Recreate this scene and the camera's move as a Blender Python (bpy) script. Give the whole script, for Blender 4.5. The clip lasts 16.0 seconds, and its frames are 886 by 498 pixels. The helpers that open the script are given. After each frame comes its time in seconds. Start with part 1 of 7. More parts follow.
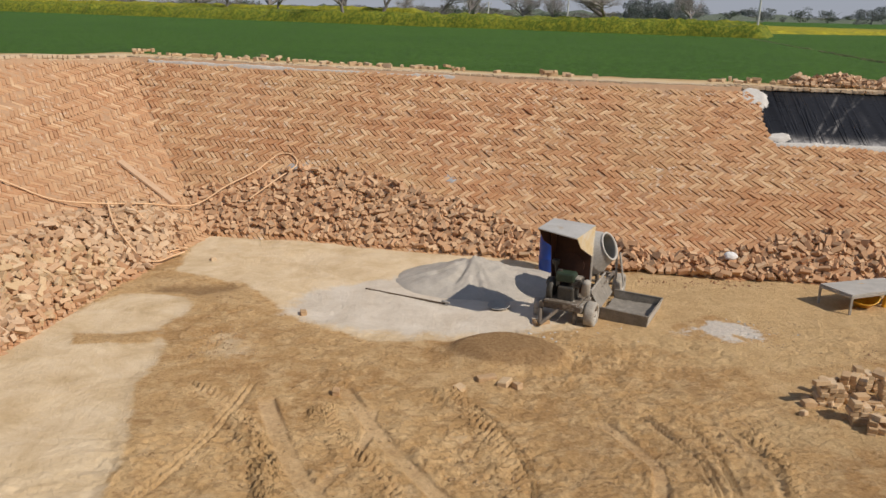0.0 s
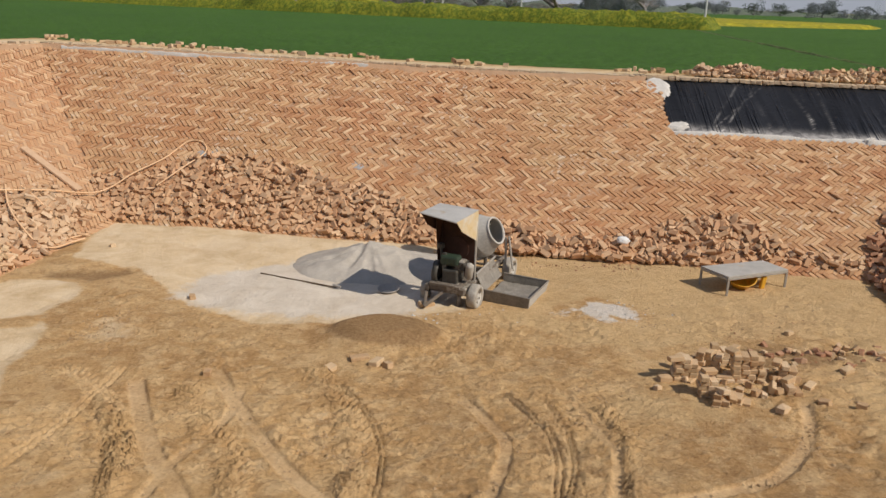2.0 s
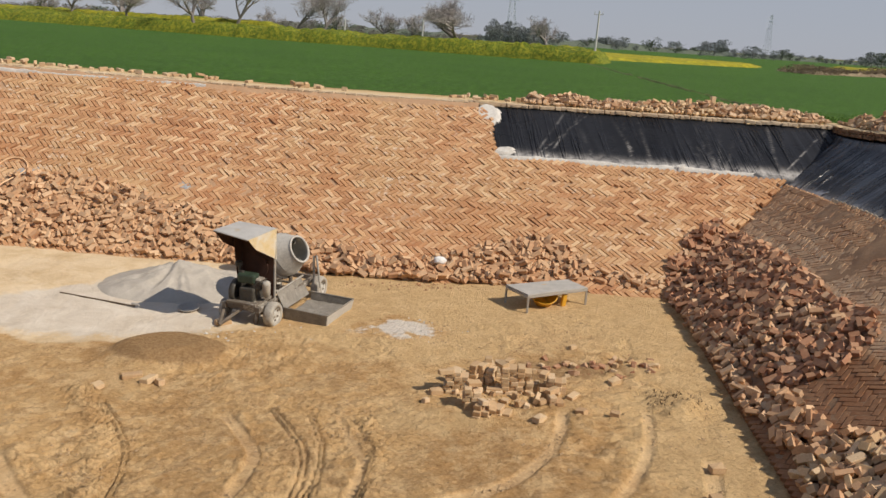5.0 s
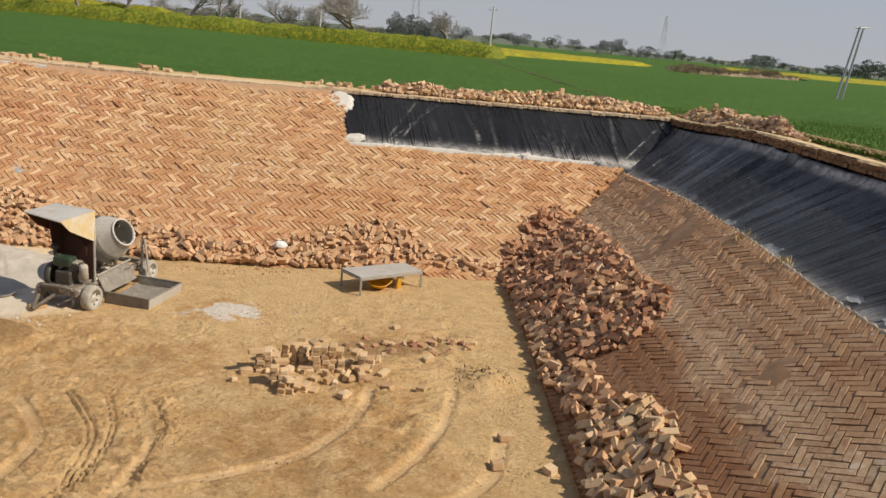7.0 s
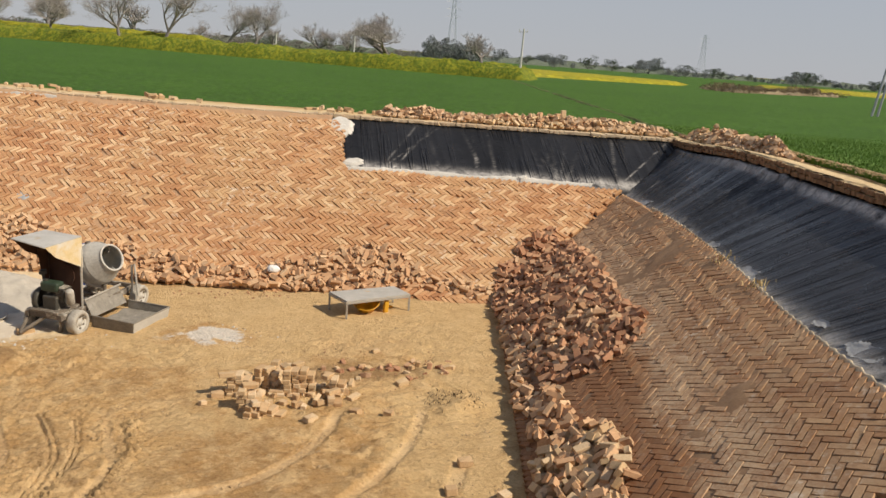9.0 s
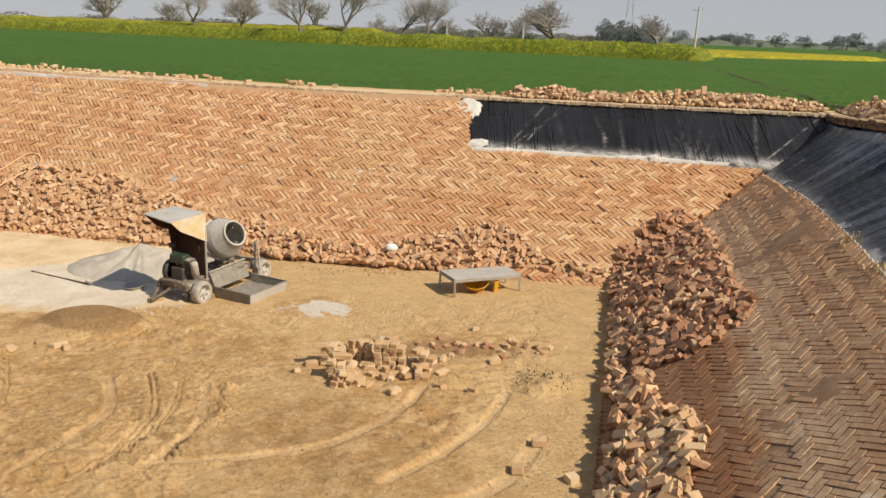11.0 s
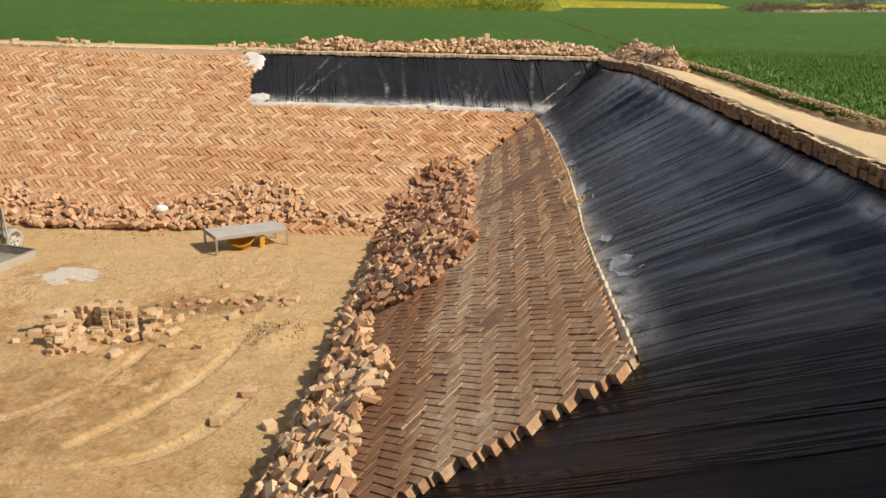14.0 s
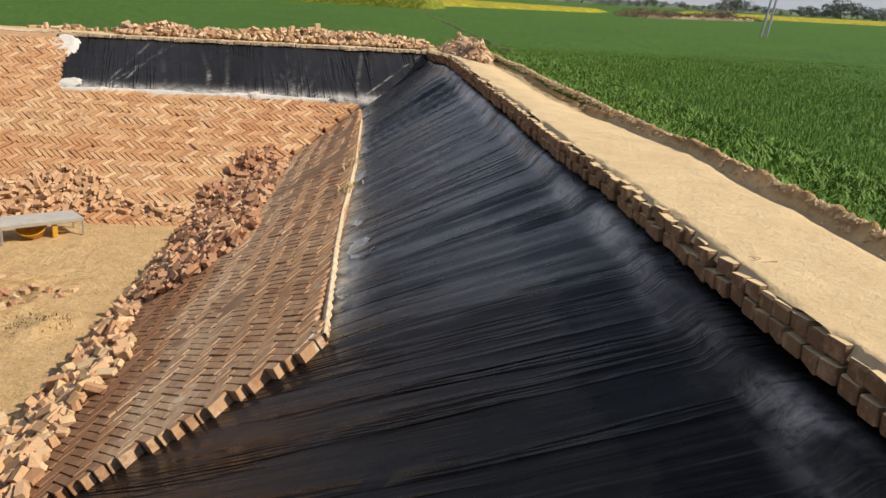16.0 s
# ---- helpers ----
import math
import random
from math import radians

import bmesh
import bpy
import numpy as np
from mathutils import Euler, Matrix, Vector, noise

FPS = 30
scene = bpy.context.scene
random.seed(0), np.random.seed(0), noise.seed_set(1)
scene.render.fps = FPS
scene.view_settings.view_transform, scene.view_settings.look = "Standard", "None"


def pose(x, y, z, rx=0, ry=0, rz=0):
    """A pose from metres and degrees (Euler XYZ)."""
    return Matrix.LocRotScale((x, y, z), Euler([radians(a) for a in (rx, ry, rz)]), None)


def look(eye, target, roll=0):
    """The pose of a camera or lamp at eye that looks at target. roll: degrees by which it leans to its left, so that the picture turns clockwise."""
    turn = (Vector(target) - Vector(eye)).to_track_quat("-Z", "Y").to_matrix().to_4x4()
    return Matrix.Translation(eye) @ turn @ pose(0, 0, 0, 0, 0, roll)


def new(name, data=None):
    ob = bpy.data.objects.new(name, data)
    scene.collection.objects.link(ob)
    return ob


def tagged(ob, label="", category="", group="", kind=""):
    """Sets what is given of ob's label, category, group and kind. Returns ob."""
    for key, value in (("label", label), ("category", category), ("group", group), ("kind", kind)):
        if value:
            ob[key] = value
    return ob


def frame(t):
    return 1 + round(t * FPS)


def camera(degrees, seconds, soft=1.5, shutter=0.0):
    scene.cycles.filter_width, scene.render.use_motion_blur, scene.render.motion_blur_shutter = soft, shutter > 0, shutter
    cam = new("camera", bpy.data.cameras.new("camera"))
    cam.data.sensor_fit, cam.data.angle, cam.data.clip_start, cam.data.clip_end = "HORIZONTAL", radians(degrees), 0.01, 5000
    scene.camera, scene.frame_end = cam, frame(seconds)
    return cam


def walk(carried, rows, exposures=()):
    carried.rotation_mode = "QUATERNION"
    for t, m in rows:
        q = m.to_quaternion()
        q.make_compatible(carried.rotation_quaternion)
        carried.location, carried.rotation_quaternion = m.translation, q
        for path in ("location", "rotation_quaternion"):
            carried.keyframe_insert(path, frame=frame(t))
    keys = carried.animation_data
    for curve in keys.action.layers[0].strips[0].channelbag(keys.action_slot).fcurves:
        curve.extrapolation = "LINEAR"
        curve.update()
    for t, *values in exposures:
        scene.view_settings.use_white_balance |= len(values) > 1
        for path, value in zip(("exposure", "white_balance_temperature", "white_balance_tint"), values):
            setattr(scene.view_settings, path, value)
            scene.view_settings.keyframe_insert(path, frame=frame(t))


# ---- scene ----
cam = camera(57.0, 16.0)
SITE = 1.18  # metres to one unit of the site plan below
PATH = [
    (0, (-0.16, -0.293, 3.582), (-0.208, 1.625, 3.017), 1.4),
    (0.5, (0.02, -0.348, 3.577), (0.069, 1.568, 3.006), 2.0),
    (1, (0.314, -0.377, 3.635), (0.368, 1.53, 3.033), 2.0),
    (1.5, (0.461, -0.43, 3.597), (0.513, 1.487, 3.029), 2.1),
    (2, (0.759, -0.512, 3.598), (0.804, 1.4, 3.013), 2.0),
    (2.5, (1.034, -0.516, 3.605), (1.079, 1.394, 3.01), 2.7),
    (3, (1.283, -0.613, 3.55), (1.318, 1.304, 2.981), 2.7),
    (3.5, (1.565, -0.671, 3.59), (1.613, 1.248, 3.028), 3.2),
    (4, (1.829, -0.65, 3.603), (1.911, 1.27, 3.048), 3.3),
    (4.2, (1.898, -0.67, 3.592), (2.025, 1.253, 3.057), 3.3),
    (6.3, (2.768, -1.048, 3.638), (3.088, 0.862, 3.137), 4.4),
    (6.5, (2.907, -1.106, 3.615), (3.237, 0.802, 3.115), 4.3),
    (7, (3.105, -1.141, 3.587), (3.587, 0.732, 3.079), 5.4),
    (7.5, (3.323, -1.219, 3.6), (3.859, 0.643, 3.105), 5.7),
    (8, (3.474, -1.268, 3.617), (4.005, 0.596, 3.125), 5.3),
    (8.5, (3.72, -1.312, 3.637), (4.227, 0.558, 3.14), 4.9),
    (9, (3.824, -1.317, 3.688), (4.211, 0.59, 3.222), 4.4),
    (9.5, (4.069, -1.375, 3.647), (4.21, 0.575, 3.224), 4.9),
    (9.7, (4.152, -1.428, 3.605), (4.25, 0.523, 3.175), 4.7),
    (11.8, (5.085, -1.282, 3.595), (5.028, 0.641, 3.05), 1.4),
    (12, (5.177, -1.278, 3.602), (5.257, 0.645, 3.059), 1.8),
    (12.5, (5.488, -1.321, 3.574), (5.649, 0.594, 3.018), 2.0),
    (13, (5.752, -1.345, 3.569), (5.927, 0.56, 2.984), 2.1),
    (13.5, (6.048, -1.429, 3.57), (6.184, 0.477, 2.98), 0.6),
    (14, (6.359, -1.466, 3.562), (6.616, 0.421, 2.954), 1.2),
    (14.5, (6.69, -1.479, 3.547), (7.127, 0.383, 2.961), 2.4),
    (15, (6.964, -1.563, 3.503), (7.439, 0.291, 2.924), 2.2),
    (15.5, (7.248, -1.634, 3.514), (7.733, 0.208, 2.902), 2.4),
    (16, (7.56, -1.693, 3.491), (8.069, 0.145, 2.887), 3.4),
]
walk(cam, [(t, look(Vector(eye) * SITE, Vector(target) * SITE, roll)) for t, eye, target, roll in PATH], exposures=[(0, -0.38, 6350, 12), (4.2, -0.26, 6450, 12), (6.5, -0.11, 6750, 10), (8.0, -0.08, 6850, 10), (9.7, -0.02, 6950, 10), (13, 0.02, 6950, 10), (16, 0.07, 6700, 10)])


# ---- light ----
SUN_AZ, SUN_EL = radians(120), radians(43)  # from +y towards +x; height
TO_SUN = Vector((math.sin(SUN_AZ) * math.cos(SUN_EL), math.cos(SUN_AZ) * math.cos(SUN_EL), math.sin(SUN_EL)))
world = bpy.data.worlds.new("sky")
scene.world = world
world.use_nodes = True
_n = world.node_tree.nodes
_sky = _n.new("ShaderNodeTexSky")
_sky.sky_type, _sky.sun_disc = "NISHITA", False
_sky.sun_elevation, _sky.sun_rotation = SUN_EL, SUN_AZ
_sky.air_density, _sky.dust_density, _sky.ozone_density = 0.9, 0.12, 3.0
_n["Background"].inputs["Strength"].default_value = 0.097
# a dry grey haze lies over the horizon and thins out overhead
_wl = world.node_tree.links
_dir = _n.new("ShaderNodeTexCoord")
_sep = _n.new("ShaderNodeSeparateXYZ")
_wl.new(_dir.outputs["Generated"], _sep.inputs[0])
_haze = _n.new("ShaderNodeMapRange")
_haze.inputs["From Min"].default_value, _haze.inputs["From Max"].default_value = 0.04, 0.55
_haze.inputs["To Min"].default_value, _haze.inputs["To Max"].default_value = 0.9, 0.38
_wl.new(_sep.outputs["Z"], _haze.inputs["Value"])
_mix = _n.new("ShaderNodeMix")
_mix.data_type = "RGBA"
_wl.new(_haze.outputs[0], _mix.inputs[0])
_wl.new(_sky.outputs[0], _mix.inputs[6])
_mix.inputs[7].default_value = (4.35, 4.68, 5.45, 1)
_wl.new(_mix.outputs[2], _n["Background"].inputs["Color"])
_sun = bpy.data.lights.new("sun", "SUN")
_sun.energy, _sun.angle, _sun.color = 5.0, radians(0.55), (1.0, 0.90, 0.76)
new("sun", _sun).matrix_world = look(TO_SUN * 60, (0, 0, 0))


# ---- materials ----
def nodes(name):
    m = bpy.data.materials.new(name)
    m.use_nodes = True
    t = m.node_tree
    return m, t, t.nodes["Principled BSDF"]


def link(t, a, b):
    t.links.new(a, b)


def noise_node(t, scale, detail=5.0, rough=0.6, vec=None, warp=0.0):
    n = t.nodes.new("ShaderNodeTexNoise")
    n.inputs["Scale"].default_value, n.inputs["Detail"].default_value = scale, detail
    n.inputs["Roughness"].default_value, n.inputs["Distortion"].default_value = rough, warp
    if vec is None:
        vec = t.nodes.new("ShaderNodeNewGeometry").outputs["Position"]
    link(t, vec, n.inputs["Vector"])
    return n.outputs["Fac"]


def ramp(t, fac, stops):
    r = t.nodes.new("ShaderNodeValToRGB")
    e = r.color_ramp.elements
    while len(e) < len(stops):
        e.new(0.5)
    for k, (p, c) in zip(e, stops):
        k.position, k.color = p, (*c, 1) if len(c) == 3 else c
    link(t, fac, r.inputs[0])
    return r.outputs[0]


def mix(t, fac, a, b, mode="MIX"):
    n = t.nodes.new("ShaderNodeMix")
    n.data_type, n.blend_type = "RGBA", mode
    for sock, v in ((n.inputs[0], fac), (n.inputs[6], a), (n.inputs[7], b)):
        if isinstance(v, (int, float)):
            sock.default_value = v
        elif isinstance(v, tuple):
            sock.default_value = (*v, 1)
        else:
            link(t, v, sock)
    return n.outputs[2]


def maths(t, op, a, b=0.0, clamp=False):
    n = t.nodes.new("ShaderNodeMath")
    n.operation, n.use_clamp = op, clamp
    for sock, v in ((n.inputs[0], a), (n.inputs[1], b)):
        if isinstance(v, (int, float)):
            sock.default_value = v
        else:
            link(t, v, sock)
    return n.outputs[0]


def bump(t, p, fac, strength, dist, chain=None):
    b = t.nodes.new("ShaderNodeBump")
    b.inputs["Strength"].default_value, b.inputs["Distance"].default_value = strength, dist
    link(t, fac, b.inputs["Height"])
    if chain is not None:
        link(t, chain, b.inputs["Normal"])
    link(t, b.outputs[0], p.inputs["Normal"])
    return b.outputs[0]


def local(t):
    return t.nodes.new("ShaderNodeTexCoord").outputs["Object"]


def attr(t, name):
    a = t.nodes.new("ShaderNodeAttribute")
    a.attribute_name = name
    return a.outputs["Fac"]


def plain(name, dark, light, rough=0.6, metal=0.0, scale=8.0, grit=0.3, wear=None, wear_at=(0.55, 0.7), grain=60.0, depth=0.002, here=True):
    """A surface of two near tones with coarse and fine variation, fine relief and patches of wear."""
    m, t, p = nodes(name)
    v = local(t) if here else None
    c = ramp(t, noise_node(t, scale, 6, 0.65, v), [(0.3, dark), (0.72, light)])
    fine = noise_node(t, grain, 4, 0.7, v)
    c = mix(t, grit, c, ramp(t, fine, [(0.3, tuple(0.55 * x for x in dark)), (0.7, tuple(min(1, 1.25 * x) for x in light))]))
    if wear:
        c = mix(t, ramp(t, noise_node(t, scale * 0.6, 8, 0.7, v, 0.3), [(wear_at[0], (0, 0, 0)), (wear_at[1], (1, 1, 1))]), c, wear)
    link(t, c, p.inputs["Base Color"])
    r = ramp(t, fine, [(0.2, (rough * 0.8,) * 3), (0.8, (min(1, rough * 1.2),) * 3)])
    link(t, r, p.inputs["Roughness"])
    p.inputs["Metallic"].default_value = metal
    bump(t, p, fine, 0.5, depth)
    return m


def brick_material(name, per, tones, dust=(0.50, 0.38, 0.24), dusty=0.25, stain=None, dusts=(0.45, 0.75), top=None, stains=0.62, banks=False):
    """Fired clay; per: 'object' or 'island' varies the tone from brick to brick."""
    m, t, p = nodes(name)
    rnd = t.nodes.new("ShaderNodeObjectInfo").outputs["Random"] if per == "object" else t.nodes.new("ShaderNodeNewGeometry").outputs["Random Per Island"]
    n = len(tones)
    c = ramp(t, rnd, [(i / (n - 1), x) for i, x in enumerate(tones)])
    fine = noise_node(t, 55, 5, 0.7)
    c = mix(t, ramp(t, fine, [(0.35, (0, 0, 0)), (0.75, (0.5, 0.5, 0.5))]), c, (0.28, 0.14, 0.075))
    c = mix(t, ramp(t, noise_node(t, 14, 4, 0.6), [(0.5, (0, 0, 0)), (0.7, (0.45, 0.45, 0.45))]), c, (0.62, 0.40, 0.24))
    big = noise_node(t, 0.45, 6, 0.7)
    c = mix(t, ramp(t, big, [(dusts[0], (0, 0, 0)), (dusts[1], (dusty,) * 3)]), c, dust)
    if stain:
        c = mix(t, ramp(t, noise_node(t, 1.1, 6, 0.7, None, 0.4), [(0.47, (0, 0, 0)), (0.66, (stains,) * 3)]), c, stain)
        # small dried splashes of mortar
        c = mix(t, maths(t, "MULTIPLY", ramp(t, noise_node(t, 9, 6, 0.7), [(0.555, (0, 0, 0)), (0.62, (0.75, 0.75, 0.75))]), ramp(t, noise_node(t, 0.9, 3, 0.6), [(0.45, (0.15, 0.15, 0.15)), (0.62, (1, 1, 1))])), c, (0.68, 0.58, 0.46))
    if banks:  # red-brown mud washed over the lower courses, then a pale dry streak
        sep = t.nodes.new("ShaderNodeSeparateXYZ")
        link(t, t.nodes.new("ShaderNodeNewGeometry").outputs["Position"], sep.inputs[0])
        up_ = maths(t, "ADD", maths(t, "MULTIPLY", sep.outputs["X"], 0.245), maths(t, "MULTIPLY", sep.outputs["Y"], -0.05))
        up_ = maths(t, "ADD", up_, maths(t, "ADD", -1.43, maths(t, "MULTIPLY", maths(t, "SUBTRACT", noise_node(t, 1.3, 6, 0.65), 0.5), 0.32)))
        speck = noise_node(t, 30, 6, 0.7)
        c = mix(t, maths(t, "MULTIPLY", ramp(t, up_, [(0.29, (1, 1, 1)), (0.40, (0, 0, 0))]), ramp(t, speck, [(0.3, (0.9, 0.9, 0.9)), (0.65, (0.45, 0.45, 0.45))])), c, (0.23, 0.105, 0.052))
        c = mix(t, maths(t, "MULTIPLY", ramp(t, up_, [(0.34, (0, 0, 0)), (0.40, (0.8, 0.8, 0.8)), (0.47, (0.6, 0.6, 0.6)), (0.58, (0.2, 0.2, 0.2))]), ramp(t, speck, [(0.36, (0, 0, 0)), (0.6, (0.9, 0.9, 0.9))])), c, (0.58, 0.455, 0.315))
        c = mix(t, ramp(t, noise_node(t, 5.5, 7, 0.75), [(0.5, (0, 0, 0)), (0.66, (0.55, 0.55, 0.55))]), c, (0.27, 0.15, 0.085))
    if top:  # sand lying on the upper faces; the sides keep the clay darkened for shade
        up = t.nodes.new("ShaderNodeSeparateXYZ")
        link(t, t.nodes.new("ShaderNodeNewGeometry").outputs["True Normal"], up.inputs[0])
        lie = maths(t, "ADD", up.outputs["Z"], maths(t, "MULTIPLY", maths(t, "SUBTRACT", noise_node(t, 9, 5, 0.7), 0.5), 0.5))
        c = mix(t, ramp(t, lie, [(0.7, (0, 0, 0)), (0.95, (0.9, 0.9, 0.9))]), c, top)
    link(t, c, p.inputs["Base Color"])
    p.inputs["Roughness"].default_value = 0.92
    p.inputs["Specular IOR Level"].default_value = 0.22
    bump(t, p, fine, 0.6, 0.004)
    return m


CLAY = [(0.30, 0.13, 0.06), (0.54, 0.285, 0.14), (0.42, 0.19, 0.085), (0.68, 0.42, 0.225), (0.47, 0.225, 0.105), (0.80, 0.57, 0.35), (0.52, 0.265, 0.125), (0.36, 0.16, 0.075)]
# tones darker and browner than CLAY, for the right-hand slope
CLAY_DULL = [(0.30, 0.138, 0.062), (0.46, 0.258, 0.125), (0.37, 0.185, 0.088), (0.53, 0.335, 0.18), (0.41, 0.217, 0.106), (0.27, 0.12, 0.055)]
CLAY_LOOSE = [(0.43, 0.235, 0.125), (0.60, 0.385, 0.22), (0.50, 0.285, 0.155), (0.70, 0.50, 0.315), (0.53, 0.32, 0.18), (0.65, 0.455, 0.28)]
M_PAVE = brick_material("laid_clay_brick_field", "island", CLAY, (0.52, 0.36, 0.19), 0.62, (0.45, 0.215, 0.10), (0.36, 0.68), None, 0.42)
M_PAVE_ONE = brick_material("laid_clay_brick", "object", CLAY, (0.52, 0.36, 0.19), 0.62, (0.45, 0.215, 0.10), (0.36, 0.68), None, 0.42)
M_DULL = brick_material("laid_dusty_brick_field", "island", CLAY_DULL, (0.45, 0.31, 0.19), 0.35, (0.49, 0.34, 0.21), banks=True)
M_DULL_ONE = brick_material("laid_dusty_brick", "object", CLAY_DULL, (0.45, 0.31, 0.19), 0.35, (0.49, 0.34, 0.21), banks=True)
M_LEFT = brick_material("laid_tan_brick_field", "island", CLAY, (0.50, 0.325, 0.185), 0.6, (0.45, 0.235, 0.12), (0.25, 0.55), None, 0.4)
M_LEFT_ONE = brick_material("laid_tan_brick", "object", CLAY, (0.50, 0.325, 0.185), 0.6, (0.45, 0.235, 0.12), (0.25, 0.55), None, 0.4)
M_LOOSE = brick_material("loose_clay_brick_field", "island", CLAY_LOOSE)
M_LOOSE_ONE = brick_material("loose_clay_brick", "object", CLAY_LOOSE)
# clay tones lowered to paint the wall's shaded face; tops carry pale sand
M_LIP = brick_material("sandy_topped_shaded_brick", "object", [(0.15, 0.088, 0.048), (0.20, 0.122, 0.066), (0.12, 0.07, 0.038), (0.17, 0.105, 0.058)], (0.40, 0.28, 0.16), 0.3, None, (0.45, 0.75), (0.72, 0.55, 0.32))
M_EDGE = brick_material("dusty_edge_brick", "object", [(0.52, 0.385, 0.245), (0.62, 0.48, 0.32), (0.46, 0.32, 0.195), (0.57, 0.44, 0.29)], (0.60, 0.485, 0.335), 0.9, None, (0.3, 0.6))


def ground_material():
    m, t, p = nodes("pit_soil")
    big = noise_node(t, 0.55, 6, 0.62, None, 0.3)
    mid = noise_node(t, 3.2, 8, 0.7)
    fine = noise_node(t, 24, 5, 0.65)
    c = ramp(t, big, [(0.38, (0.45, 0.262, 0.105)), (0.5, (0.55, 0.345, 0.150)), (0.62, (0.64, 0.425, 0.205))])
    c = mix(t, ramp(t, mid, [(0.46, (0, 0, 0)), (0.62, (0.75, 0.75, 0.75))]), c, (0.74, 0.53, 0.285))
    c = mix(t, ramp(t, noise_node(t, 4.5, 6, 0.62, None, 1.0), [(0.55, (0, 0, 0)), (0.66, (0.5, 0.5, 0.5))]), c, (0.30, 0.158, 0.06))
    c = mix(t, ramp(t, noise_node(t, 17, 8, 0.8, None, 0.5), [(0.55, (0, 0, 0)), (0.64, (0.75, 0.75, 0.75))]), c, (0.23, 0.12, 0.048))
    edge = maths(t, "MULTIPLY", maths(t, "SUBTRACT", noise_node(t, 2.2, 9, 0.75, None, 0.4), 0.5), 1.5)

    def spread(name, lo=0.35, hi=0.62):
        f = maths(t, "ADD", attr(t, name), edge)
        return ramp(t, f, [(lo, (0, 0, 0)), (hi, (1, 1, 1))])

    blot = noise_node(t, 1.7, 7, 0.68, None, 0.6)
    pale = ramp(t, blot, [(0.3, (0.54, 0.405, 0.235)), (0.48, (0.68, 0.54, 0.35)), (0.68, (0.79, 0.66, 0.465))])
    c = mix(t, maths(t, "MULTIPLY", spread("pale"), 0.85), c, pale)
    grey = ramp(t, blot, [(0.3, (0.54, 0.475, 0.385)), (0.7, (0.72, 0.665, 0.575))])
    c = mix(t, maths(t, "MULTIPLY", spread("grey"), 0.88), c, grey)
    c = mix(t, maths(t, "MULTIPLY", spread("lime", 0.45, 0.6), 0.9), c, (0.74, 0.72, 0.67))
    # real damp soil and painted shade share this dark layer
    c = mix(t, maths(t, "MULTIPLY", spread("damp_shade", 0.4, 0.7), 0.8), c, (0.25, 0.145, 0.065))
    c = mix(t, maths(t, "MULTIPLY", spread("rust", 0.4, 0.75), 0.5), c, (0.47, 0.24, 0.11))
    c = mix(t, maths(t, "MULTIPLY", spread("sandy"), 0.8), c, ramp(t, mid, [(0.3, (0.57, 0.385, 0.185)), (0.7, (0.73, 0.525, 0.275))]))
    c = mix(t, maths(t, "MULTIPLY", attr(t, "worn"), 0.55), c, (0.65, 0.475, 0.28))
    c = mix(t, attr(t, "bank"), c, ramp(t, mid, [(0.3, (0.58, 0.435, 0.25)), (0.7, (0.70, 0.545, 0.33))]))
    c = mix(t, attr(t, "field"), c, (0.09, 0.10, 0.035))
    c = mix(t, maths(t, "SUBTRACT", 0.24, maths(t, "MULTIPLY", maths(t, "MAXIMUM", attr(t, "bank"), maths(t, "MAXIMUM", attr(t, "pale"), attr(t, "grey"))), 0.18)), c, ramp(t, fine, [(0.34, (0.17, 0.095, 0.04)), (0.68, (0.72, 0.51, 0.285))]))
    link(t, c, p.inputs["Base Color"])
    p.inputs["Roughness"].default_value = 0.95
    p.inputs["Specular IOR Level"].default_value = 0.15
    b = bump(t, p, mid, 0.6, 0.06)
    calm = maths(t, "SUBTRACT", 1.0, maths(t, "MULTIPLY", maths(t, "MAXIMUM", attr(t, "bank"), maths(t, "MAXIMUM", attr(t, "pale"), attr(t, "worn"))), 0.75))
    b = bump(t, p, maths(t, "MULTIPLY", noise_node(t, 14, 7, 0.75), calm), 0.9, 0.045, b)
    bump(t, p, maths(t, "MULTIPLY", fine, calm), 0.8, 0.014, b)
    return m


M_TAN = brick_material("pale_tan_brick", "object", [(0.54, 0.385, 0.215), (0.68, 0.515, 0.315), (0.48, 0.32, 0.17), (0.74, 0.58, 0.38), (0.61, 0.45, 0.265)], (0.62, 0.47, 0.29), 0.4)
M_DARK = brick_material("dark_red_brick_field", "island", [(0.28, 0.125, 0.07), (0.46, 0.255, 0.15), (0.35, 0.165, 0.095), (0.56, 0.36, 0.22), (0.39, 0.19, 0.11), (0.63, 0.45, 0.29)], (0.42, 0.27, 0.17), 0.3)
M_DARK_ONE = brick_material("dark_red_brick", "object", [(0.28, 0.125, 0.07), (0.46, 0.255, 0.15), (0.35, 0.165, 0.095), (0.56, 0.36, 0.22), (0.39, 0.19, 0.11), (0.63, 0.45, 0.29)], (0.42, 0.27, 0.17), 0.3)
M_TAN_REST = brick_material("pale_tan_brick_field", "island", [(0.48, 0.30, 0.17), (0.66, 0.48, 0.31), (0.40, 0.23, 0.125), (0.70, 0.53, 0.36), (0.56, 0.38, 0.23)], (0.62, 0.47, 0.29), 0.4)
M_SOIL = ground_material()


